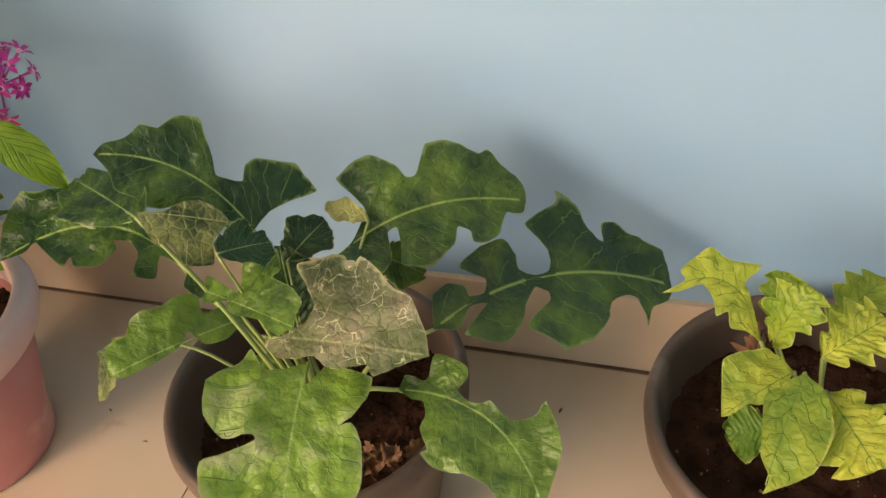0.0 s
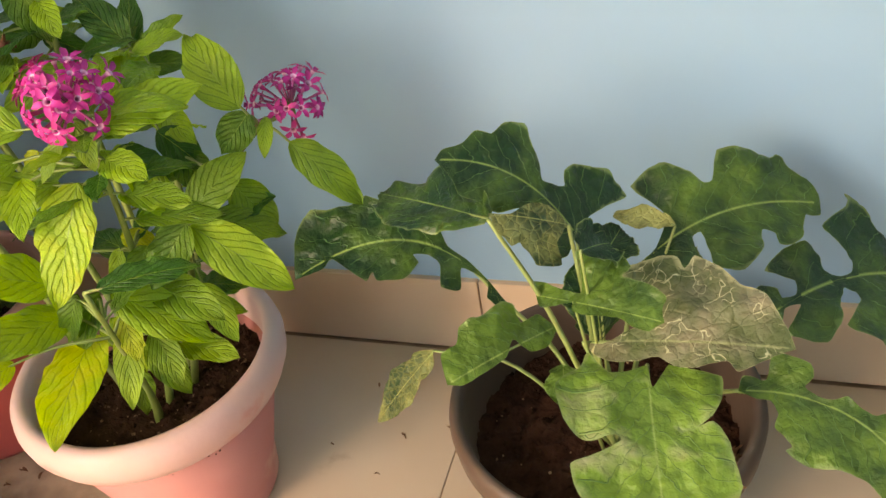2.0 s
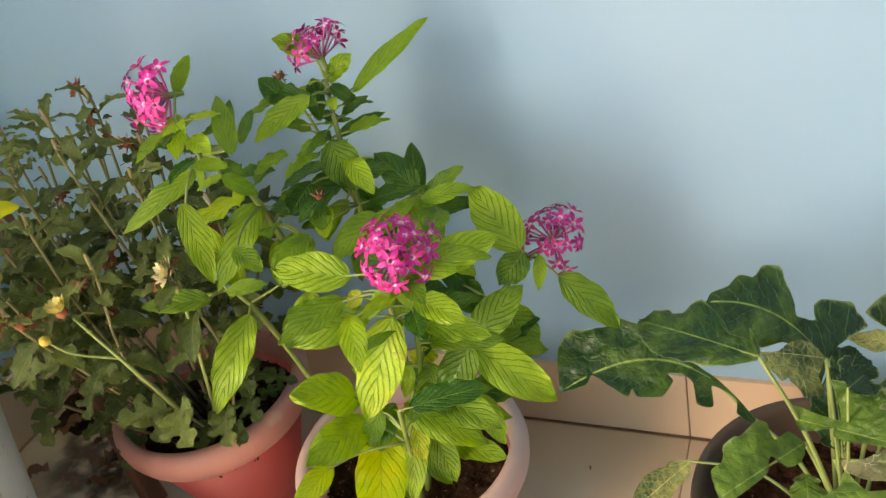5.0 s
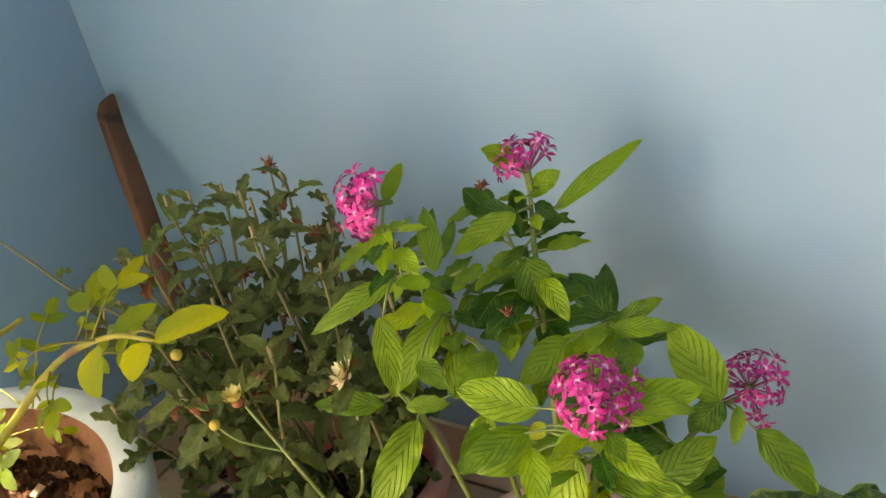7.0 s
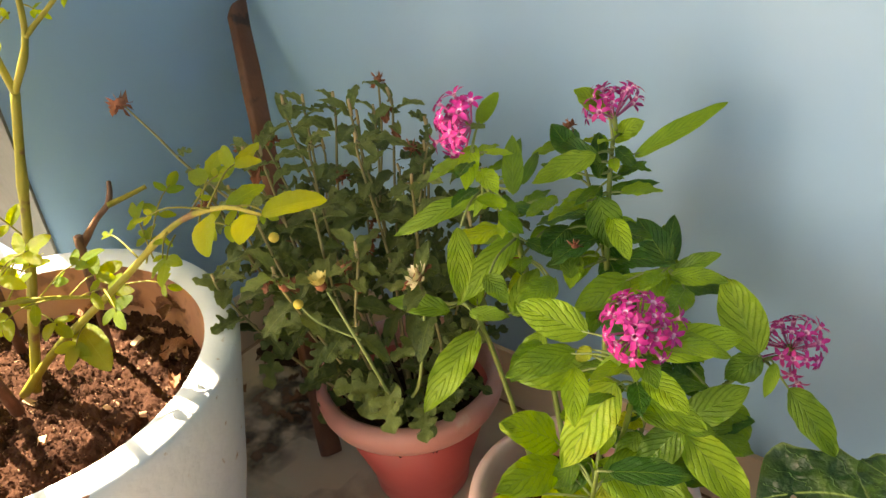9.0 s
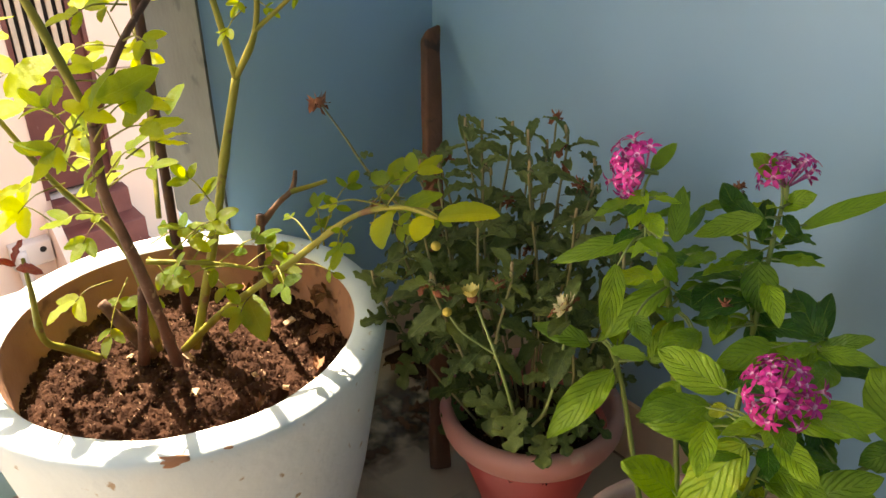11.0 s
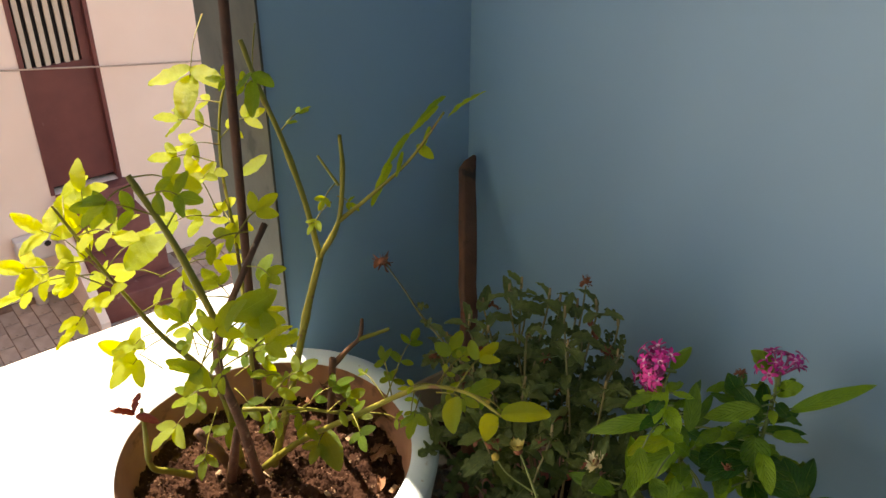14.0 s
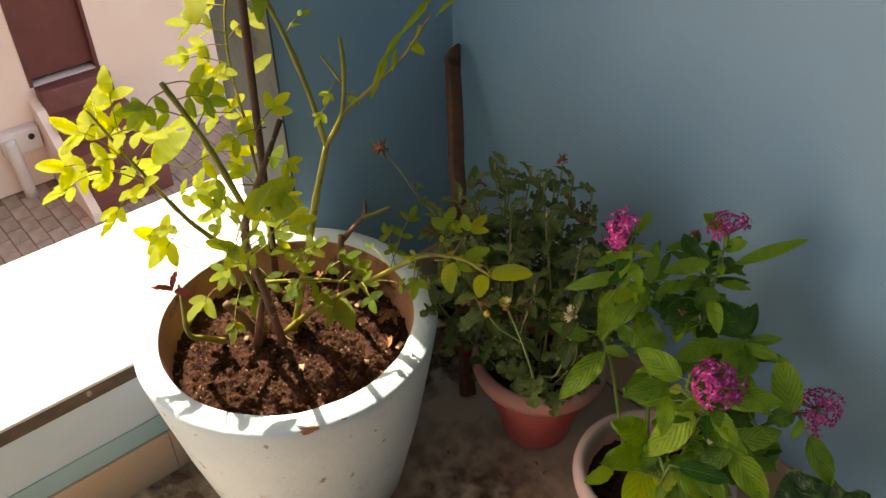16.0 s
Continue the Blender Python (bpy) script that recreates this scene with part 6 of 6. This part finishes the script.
rose_leaf((-1.497, 0.168, 0.771), (-1.517, 0.125, 0.773), 3, 0.024)
rose_leaf((-1.437, 0.139, 0.714), (-1.408, 0.140, 0.670), 3, 0.024)
rose_leaf((-1.439, 0.171, 0.742), (-1.431, 0.210, 0.767), 1, 0.03)
rose_leaf((-1.196, 0.045, 0.791), (-1.196, 0.086, 0.822), 3, 0.026)
rose_leaf((-1.192, 0.060, 0.796), (-1.193, 0.002, 0.793), 5, 0.025)
rose_leaf((-1.393, 0.012, 0.557), (-1.377, -0.063, 0.537), 3, 0.03)
rose_leaf((-1.401, 0.003, 0.562), (-1.389, -0.032, 0.565), 3, 0.026)
rose_leaf((-1.397, 0.049, 0.500), (-1.479, 0.064, 0.565), 5, 0.026)
rose_leaf((-1.148, -0.024, 0.700), (-1.178, -0.041, 0.729), 3, 0.026)
rose_leaf((-1.136, -0.001, 0.731), (-1.124, 0.056, 0.752), 1, 0.05)
rose_leaf((-1.130, -0.003, 0.723), (-1.135, 0.039, 0.722), 3, 0.03)
rose_leaf((-1.115, -0.013, 0.731), (-1.113, 0.015, 0.763), 1, 0.045)
rose_leaf((-1.113, -0.025, 0.721), (-1.100, -0.060, 0.702), 3, 0.026)
rose_leaf((-1.358, 0.050, 0.426), (-1.300, -0.010, 0.369), 5, 0.024)
rose_leaf((-1.392, 0.039, 0.411), (-1.370, -0.027, 0.407), 3, 0.03)
rose_leaf((-1.361, 0.071, 0.438), (-1.318, 0.048, 0.397), 3, 0.028)
rose_leaf((-1.361, 0.082, 0.444), (-1.335, 0.087, 0.432), 3, 0.026)
rose_leaf((-1.378, 0.093, 0.452), (-1.380, 0.152, 0.457), 5, 0.026)
rose_leaf((-1.238, 0.070, 0.503), (-1.241, 0.149, 0.534), 5, 0.026)
rose_leaf((-1.237, 0.092, 0.514), (-1.260, 0.133, 0.513), 3, 0.028)
rose_leaf((-1.215, 0.116, 0.486), (-1.202, 0.180, 0.511), 5, 0.025)
rose_leaf((-1.180, 0.135, 0.492), (-1.185, 0.183, 0.497), 3, 0.026)
rose_leaf((-1.222, 0.147, 0.427), (-1.162, 0.139, 0.395), 1, 0.034)
rose_leaf((-1.219, 0.157, 0.429), (-1.196, 0.121, 0.417), 3, 0.024)
rose_leaf((-1.157, 0.162, 0.492), (-1.110, 0.148, 0.484), 3, 0.024)
rose_leaf((-1.141, 0.207, 0.505), (-1.176, 0.290, 0.572), 7, 0.022)
rose_leaf((-1.138, 0.215, 0.508), (-1.191, 0.237, 0.545), 5, 0.022)
rose_leaf((-1.047, 0.227, 0.574), (-1.074, 0.274, 0.608), 3, 0.034)
rose_leaf((-0.995, 0.210, 0.615), (-1.005, 0.268, 0.641), 3, 0.032)
rose_leaf((-0.982, 0.220, 0.611), (-0.965, 0.255, 0.624), 1, 0.036)
rose_leaf((-0.914, 0.209, 0.632), (-0.876, 0.250, 0.636), 1, 0.038)
rose_leaf((-0.922, 0.202, 0.633), (-0.894, 0.170, 0.630), 1, 0.03)
rose_leaf((-1.058, 0.205, 0.568), (-1.027, 0.168, 0.559), 3, 0.026)
rose_leaf((-0.991, 0.206, 0.609), (-0.953, 0.174, 0.596), 1, 0.024)
rose_leaf((-1.047, 0.222, 0.571), (-1.004, 0.240, 0.576), 5, 0.022)
rose_leaf((-1.203, 0.289, 0.831), (-1.195, 0.272, 0.801), 0, 0.03)
rose_leaf((-1.222, 0.285, 0.808), (-1.216, 0.246, 0.758), 0, 0.03)
rose_leaf((-1.205, 0.302, 0.852), (-1.207, 0.266, 0.813), 0, 0.03)
rose_leaf((-1.194, 0.340, 0.883), (-1.205, 0.300, 0.849), 0, 0.03)
rose_leaf((-1.163, 0.330, 0.879), (-1.143, 0.374, 0.909), 0, 0.03)
rose_leaf((-1.195, 0.305, 0.838), (-1.175, 0.317, 0.822), 1, 0.022)
rose_leaf((-1.173, 0.335, 0.903), (-1.183, 0.301, 0.876), 0, 0.03)
rose_leaf((-1.225, 0.288, 0.815), (-1.221, 0.262, 0.782), 0, 0.03)
rose_leaf((-1.192, 0.325, 0.860), (-1.187, 0.308, 0.831), 0, 0.03)
rose_leaf((-1.260, 0.212, 0.759), (-1.261, 0.178, 0.729), 3, 0.016)
rose_leaf((-1.259, 0.221, 0.765), (-1.245, 0.233, 0.755), 3, 0.014)
rose_leaf((-1.267, 0.224, 0.780), (-1.266, 0.200, 0.756), 3, 0.014)
rose_leaf((-1.568, 0.198, 0.943), (-1.469, 0.120, 0.869), 3, 0.045)
rose_leaf((-1.372, 0.184, 0.975), (-1.332, 0.150, 0.899), 3, 0.04)
rose_leaf((-1.095, -0.013, 0.707), (-1.085, 0.024, 0.716), 3, 0.028)
rose_leaf((-1.161, 0.021, 0.726), (-1.189, 0.015, 0.742), 3, 0.026)
rose_leaf((-1.328, 0.127, 0.634), (-1.331, 0.140, 0.648), 1, 0.034)
rose_leaf((-1.144, 0.022, 0.706), (-1.124, 0.027, 0.717), 1, 0.05)
rose_leaf((-1.124, -0.033, 0.675), (-1.116, -0.051, 0.695), 3, 0.03)
rose_leaf((-1.133, -0.038, 0.691), (-1.137, -0.023, 0.709), 3, 0.03)
rose_leaf((-1.140, 0.015, 0.669), (-1.150, 0.056, 0.674), 3, 0.03)
rose_leaf((-1.398, -0.005, 0.501), (-1.421, -0.040, 0.532), 3, 0.03)
for b, t in (((-1.320, -0.075, 0.506), (-1.337, -0.104, 0.516)), ((-1.320, -0.075, 0.504), (-1.286, -0.055, 0.504)), ((-1.321, -0.076, 0.508), (-1.326, -0.061, 0.533))):
    me = blade(ovate_outline, b, t, 0.018, (0, -0.4, 1), 0.15, 0.2, 0.2, 3.0, 10, 6)
    part("leaf", me, M_REDLEAF, rose, "young dark red leaf")


def leafing(points, lo, hi, count, size, seed):
    """Leaves in turn along the upper part of a cane."""
    rnd = random.Random(seed)
    line = spline(points, 10)
    for k in range(count):
        p = line[int((lo + (hi - lo) * (k + rnd.random() * 0.6) / count) * (len(line) - 1))]
        az = k * 2.4 + seed
        d = Vector((math.cos(az), math.sin(az), rnd.uniform(-0.25, 0.5))).normalized()
        rose_leaf(tuple(p), tuple(p + d * rnd.uniform(0.05, 0.075)), rnd.choice((3, 5, 5)), size * rnd.uniform(0.8, 1.1))


leafing([(-1.311, 0.057, 0.336), (-1.359, 0.057, 0.459), (-1.399, 0.001, 0.559), (-1.419, -0.030, 0.628), (-1.431, -0.058, 0.695), (-1.441, -0.088, 0.774)], 0.5, 1.0, 7, 0.027, 1)
leafing([(-1.173, 0.002, 0.697), (-1.190, -0.027, 0.810), (-1.229, -0.050, 0.885)], 0.55, 0.98, 3, 0.026, 2)
leafing([(-1.273, 0.077, 0.536), (-1.400, 0.132, 0.651), (-1.483, 0.160, 0.739), (-1.530, 0.188, 0.803), (-1.555, 0.216, 0.845)], 0.3, 0.95, 4, 0.022, 3)
leafing([(-1.173, 0.002, 0.697), (-1.161, 0.032, 0.761), (-1.186, 0.079, 0.802)], 0.3, 0.9, 2, 0.022, 4)
leafing([(-1.271, 0.065, 0.336), (-1.239, 0.036, 0.487), (-1.200, 0.004, 0.618), (-1.173, 0.002, 0.697)], 0.55, 0.95, 4, 0.023, 5)
leafing([(-1.248, 0.045, 0.500), (-1.215, 0.116, 0.486), (-1.187, 0.161, 0.472)], 0.1, 1.0, 4, 0.021, 6)
leafing([(-1.261, 0.189, 0.682), (-1.295, 0.190, 0.758), (-1.328, 0.183, 0.834), (-1.351, 0.171, 0.894), (-1.371, 0.161, 0.959)], 0.5, 1.0, 2, 0.018, 8)
leafing([(-1.291, 0.083, 0.337), (-1.242, 0.123, 0.403), (-1.150, 0.174, 0.493), (-1.063, 0.208, 0.575), (-0.986, 0.218, 0.613), (-0.914, 0.209, 0.632)], 0.4, 0.9, 6, 0.014, 7)

# iron stake
rod = thing("iron_stake", "rusty dark iron rod standing in the planter", "rod", (-1.394, 0.129, 0.30))
part("shaft", tube_bm([(-1.400, 0.131, 0.29), (-1.342, 0.117, 0.62), (-1.285, 0.103, 0.94), (-1.204, 0.084, 1.40)], 0.0062, 0.0058, 10, 6, 0.15), M_IRON, rod)

# ---- tiles, litter and other small pieces ----
SEAM_X, TILE = -0.481, 0.797
for i in range(-2, 4):
    for j in range(-4, 1):
        x0, x1 = SEAM_X + i * TILE, SEAM_X + (i + 1) * TILE
        y1 = WALL_Y - 0.0088 + j * TILE
        y0 = y1 - TILE
        x0, x1, y0 = max(x0, WALL_X + 0.012) + 0.0007, min(x1, 2.3) - 0.0007, max(y0, -2.5)
        if x1 - x0 < 0.02 or y1 - y0 < 0.02:
            continue
        part("tile", box(bmesh.new(), (x0, y0 + 0.0007, -0.012), (x1, y1 - 0.0007, 0.0), 0.0009), M_TILE, floor, "", False)
skirt_n = structure("baseboard", boxes(((WALL_X, WALL_Y - 0.003, 0.0), (2.3, WALL_Y + 0.003, SKIRT_H - 0.003))), M_GROUT, "beige tile skirting along the blue wall")
for i in range(-2, 4):
    x0, x1 = max(SEAM_X + i * TILE, WALL_X + 0.008) + 0.0008, min(SEAM_X + (i + 1) * TILE, 2.3) - 0.0008
    part("tile", box(bmesh.new(), (x0, WALL_Y - 0.0075, 0.0030), (x1, WALL_Y + 0.002, SKIRT_H), 0.0012), M_SKIRT, skirt_n, "", False)
skirt_w = structure("baseboard_window", boxes(((SILL_X - 0.003, -2.5, 0.0), (SILL_X + 0.003, JAMB_Y, SKIRT_H - 0.003))), M_GROUT, "beige tile skirting under the window sill")
for i in range(-4, 1):
    y1 = min(-0.125 + (i + 1) * TILE, JAMB_Y)
    y0 = max(-0.125 + i * TILE, -2.5)
    part("tile", box(bmesh.new(), (SILL_X - 0.002, y0 + 0.0008, 0.003), (SILL_X + 0.0075, y1 - 0.0008, SKIRT_H), 0.0012), M_SKIRT, skirt_w, "", False)
skirt_c = structure("baseboard_corner", boxes(((WALL_X - 0.002, JAMB_Y, 0.002), (WALL_X + 0.0075, WALL_Y - 0.008, SKIRT_H))), M_SKIRT, "beige tile skirting in the corner")

# paving across the yard
paving = structure("paving", boxes(((-9.2, -2, YARD_Z - 0.2), (-4.5, 6, YARD_Z - 0.02))), M_DUST, "grey block paving of the yard")
paver_mesh = finish(box(bmesh.new(), (-0.126, -0.077, -0.03), (0.126, 0.077, 0.0), 0.008), False)
paver_mesh.materials.append(M_PAVER)
pr = random.Random(3)
for i in range(11):
    for j in range(27):
        ob = new("paver", paver_mesh)
        x, y = -9.06 + 0.262 * i, -0.1 + 0.163 * j
        ob.matrix_basis = pose(x + (0.131 if j % 2 else 0), y, YARD_Z + pr.uniform(-0.004, 0.004), pr.uniform(-1, 1), pr.uniform(-1, 1), pr.uniform(-1.5, 1.5))
        place(ob, paving)


# soil crumbs and pebbles
def crumbs(parent, c, r, z, count, seed, material, lo, hi, label):
    rnd = random.Random(seed)
    verts, faces = [], []
    base = bmesh.new()
    bmesh.ops.create_icosphere(base, subdivisions=1, radius=1.0)
    bv = [v.co.copy() for v in base.verts]
    bf = [[v.index for v in q.verts] for q in base.faces]
    base.free()
    for k in range(count):
        a, q = rnd.uniform(0, 6.283), r * math.sqrt(rnd.random())
        s = rnd.uniform(lo, hi) * (0.6 if rnd.random() < 0.7 else 1.0)
        at = Vector((c[0] + q * math.cos(a), c[1] + q * math.sin(a), z + s * 0.25 - 0.006 * (q / r) ** 2))
        rot = Euler((rnd.uniform(0, 6), rnd.uniform(0, 6), rnd.uniform(0, 6))).to_matrix()
        sc = Vector((rnd.uniform(0.7, 1.3), rnd.uniform(0.6, 1.1), rnd.uniform(0.5, 0.9)))
        n0 = len(verts)
        for v in bv:
            w = rot @ Vector((v.x * sc.x, v.y * sc.y, v.z * sc.z))
            verts.append(at + w * s * (1 + 0.35 * noise.noise(v * 1.7 + Vector((k, 0, 0)))))
        faces += [[i + n0 for i in q2] for q2 in bf]
    me = bpy.data.meshes.new("crumbs")
    me.from_pydata(verts, [], faces)
    return tagged(part("loose_soil", me, material, parent, label), kind="stuff")


M_PEBBLE = surface("pale_pebble", (0.15, 0.085, 0.055), (0.30, 0.19, 0.13), 60, 0.9, None, 0.3, 120, spec=0.1)
pots = [o for o in scene.objects if o.name.startswith("flower_pot")]
for pot, r, h, m in zip(pots, (0.118, 0.11, 0.11, 0.105), (0.130, 0.120, 0.158, 0.160), (M_REDSOIL, M_REDSOIL, M_SOIL, M_SOIL)):
    crumbs(pot, pot.location, r, h, 420, 3, m, 0.0012, 0.0042, "loose soil crumbs")
    crumbs(pot, pot.location, r, h + 0.001, 46, 8, M_PEBBLE, 0.0010, 0.0026, "small pale pebbles")
crumbs(big, cc, 0.200, 0.329, 4200, 5, M_SOIL, 0.0007, 0.0027, "dark soil lumps")
crumbs(big, cc, 0.196, 0.331, 170, 6, M_PEBBLE, 0.0008, 0.0022, "small pale pebbles")

DRY = [blade(ovate_outline, (0, 0, 0), (0, 1, 0), 0.5, (0, 0, 1), b, 0.7, 0.7, s, 10, 6) for b, s in ((0.35, 1.0), (0.5, 2.0), (-0.3, 3.0))]
for me in DRY:
    me.materials.append(M_DRYLEAF)


def litter(name, label, category, mesh, at, size, seed, group):
    rnd = random.Random(seed)
    ob = tagged(new(name, mesh), label, category, group)
    ob.matrix_basis = Matrix.Translation(at) @ pose(0, 0, 0, rnd.uniform(-14, 14), rnd.uniform(-14, 14), rnd.uniform(0, 360)) @ Matrix.Diagonal((size, size, size, 1))
    return ob


CHIPS = []
for k in range(4):
    bm = box(bmesh.new(), (-0.5, -0.3, -0.08), (0.5, 0.3, 0.08), 0.05)
    for v in bm.verts:
        v.co += Vector((noise.noise(v.co * 3 + Vector((k, 0, 0))), noise.noise(v.co * 3 + Vector((0, k, 5))), noise.noise(v.co * 2))) * 0.22
    me = finish(bm, False)
    me.materials.append(M_CHIP)
    CHIPS.append(me)
lr = random.Random(17)
for k, (x, y) in enumerate(((-1.144, 0.148), (-1.268, 0.223), (-1.279, 0.083), (-1.327, 0.025), (-1.205, 0.058), (-1.137, 0.213), (-1.19, 0.13))):
    litter("wood_chip", "pale broken chip lying on the dark soil", "wood chip", CHIPS[k % 4], (x, y, 0.334), lr.uniform(0.008, 0.016), k, "chips on the soil")
for k, (x, y) in enumerate(((-1.215, 0.225), (-1.175, 0.235), (-1.245, 0.250), (-1.14, 0.19), (-1.34, 0.250), (-1.291, 0.270), (-1.385, 0.245), (-1.19, 0.255), (-1.11, 0.15), (-1.12, 0.10))):
    litter("dry_leaf", "curled dry brown leaf lying on the soil", "dry leaf", DRY[k % 3], (x, y, 0.338), lr.uniform(0.022, 0.042), 40 + k, "dry leaves on the soil")
for k, (x, y, size) in enumerate(((-1.329, 0.252, 0.062), (-1.289, 0.270, 0.058), (-1.372, 0.240, 0.050), (-1.262, 0.262, 0.046))):
    litter("dry_leaf", "long curled dry brown leaf on the soil by the planter's wall", "dry leaf", DRY[k % 3], (x, y, 0.344), size, 140 + k, "dry leaves on the soil")
for k in range(14):
    x, y = lr.uniform(-1.48, -1.30), lr.uniform(0.42, 0.64)
    litter("dry_leaf", "crumbling dry brown leaf on the corner tiles", "dry leaf", DRY[k % 3], (x, y, 0.006), lr.uniform(0.02, 0.045), 60 + k, "dry leaves in the corner")
for k, (x, y, s) in enumerate(((-0.548, 0.528, 0.006), (-0.498, 0.545, 0.012), (-0.60, 0.60, 0.005), (-0.93, 0.33, 0.014), (-0.998, 0.335, 0.007), (-0.86, 0.36, 0.006), (-0.875, 0.33, 0.008), (-0.105, 0.40, 0.012), (-0.052, 0.345, 0.012), (-0.62, 0.50, 0.004), (-0.56, 0.47, 0.004), (-0.121, 0.597, 0.005), (-0.001, 0.549, 0.007), (-0.984, 0.405, 0.009), (-1.118, 0.295, 0.008), (-0.991, 0.381, 0.006), (-0.953, 0.397, 0.007))):
    litter("dry_leaf", "tiny dark scrap of dead leaf on the tiles", "debris", DRY[k % 3], (x, y, 0.0025), s * 1.5, 90 + k, "scraps on the tiles")


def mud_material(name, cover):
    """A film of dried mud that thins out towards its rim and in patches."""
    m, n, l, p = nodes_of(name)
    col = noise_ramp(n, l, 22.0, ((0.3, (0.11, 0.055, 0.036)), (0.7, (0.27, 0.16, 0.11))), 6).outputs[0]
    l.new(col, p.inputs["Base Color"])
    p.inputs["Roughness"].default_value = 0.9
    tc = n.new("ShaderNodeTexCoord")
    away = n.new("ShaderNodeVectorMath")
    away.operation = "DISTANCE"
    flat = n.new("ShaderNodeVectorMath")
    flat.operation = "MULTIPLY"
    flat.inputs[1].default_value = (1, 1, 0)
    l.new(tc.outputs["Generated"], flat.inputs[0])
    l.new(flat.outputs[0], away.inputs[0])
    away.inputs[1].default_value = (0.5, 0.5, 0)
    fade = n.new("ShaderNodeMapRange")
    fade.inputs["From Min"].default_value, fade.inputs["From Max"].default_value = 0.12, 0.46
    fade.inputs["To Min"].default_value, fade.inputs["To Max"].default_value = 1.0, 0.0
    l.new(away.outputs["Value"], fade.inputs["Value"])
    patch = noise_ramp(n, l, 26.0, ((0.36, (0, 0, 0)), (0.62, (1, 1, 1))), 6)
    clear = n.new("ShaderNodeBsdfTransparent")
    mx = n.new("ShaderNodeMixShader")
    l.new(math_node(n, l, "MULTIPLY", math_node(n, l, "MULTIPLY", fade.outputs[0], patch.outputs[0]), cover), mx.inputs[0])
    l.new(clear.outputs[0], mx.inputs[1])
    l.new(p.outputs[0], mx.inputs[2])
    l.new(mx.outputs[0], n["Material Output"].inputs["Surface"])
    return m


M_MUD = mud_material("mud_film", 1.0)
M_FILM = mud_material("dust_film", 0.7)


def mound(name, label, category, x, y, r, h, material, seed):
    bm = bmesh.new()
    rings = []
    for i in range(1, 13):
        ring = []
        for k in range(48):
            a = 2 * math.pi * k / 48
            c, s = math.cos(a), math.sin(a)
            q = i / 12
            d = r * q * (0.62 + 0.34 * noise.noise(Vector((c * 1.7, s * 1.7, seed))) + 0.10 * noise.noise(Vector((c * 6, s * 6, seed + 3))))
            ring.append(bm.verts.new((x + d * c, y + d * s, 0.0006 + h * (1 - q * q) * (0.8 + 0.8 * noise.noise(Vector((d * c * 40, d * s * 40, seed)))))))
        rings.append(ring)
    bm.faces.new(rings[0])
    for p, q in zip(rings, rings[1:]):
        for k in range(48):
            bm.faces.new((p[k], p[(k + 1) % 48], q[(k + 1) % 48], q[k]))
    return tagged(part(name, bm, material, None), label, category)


mound("dirt_mound", "small heap of dark swept dirt in the corner", "dirt", -1.455, 0.585, 0.105, 0.018, M_SOIL, 2.0)
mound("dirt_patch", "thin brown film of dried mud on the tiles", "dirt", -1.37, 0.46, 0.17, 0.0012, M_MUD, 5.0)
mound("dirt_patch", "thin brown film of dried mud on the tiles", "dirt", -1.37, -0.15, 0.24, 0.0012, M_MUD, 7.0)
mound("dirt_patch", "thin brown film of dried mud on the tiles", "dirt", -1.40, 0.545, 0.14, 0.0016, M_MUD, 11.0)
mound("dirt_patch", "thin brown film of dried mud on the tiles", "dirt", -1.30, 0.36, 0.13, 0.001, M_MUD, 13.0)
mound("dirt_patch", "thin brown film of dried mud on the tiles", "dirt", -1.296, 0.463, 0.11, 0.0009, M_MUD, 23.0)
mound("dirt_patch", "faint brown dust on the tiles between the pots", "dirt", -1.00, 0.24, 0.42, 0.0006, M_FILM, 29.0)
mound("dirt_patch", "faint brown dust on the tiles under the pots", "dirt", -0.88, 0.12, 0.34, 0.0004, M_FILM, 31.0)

# crumpled dead leaves hanging in the gerbera pots
for plant, at, n in ((gerbera, (-0.225, 0.420, 0.150), 7), (yellowing, (0.048, 0.585, 0.150), 5)):
    wr = random.Random(n)
    for k in range(n):
        a = Vector(at) + Vector((wr.uniform(-0.02, 0.02), wr.uniform(-0.015, 0.015), wr.uniform(-0.006, 0.012)))
        d = Vector((wr.uniform(-1, 1), wr.uniform(-1, 1), wr.uniform(-0.5, 0.5))).normalized() * wr.uniform(0.013, 0.024)
        part("withered_leaf", blade(ovate_outline, a, a + d, 0.020, (wr.uniform(-0.5, 0.5), wr.uniform(-0.5, 0.2), 1), 0.5, 0.8, 1.2, wr.random() * 9, 16, 8, 0.05), M_DRYLEAF, plant, "crumpled dead brown leaf")
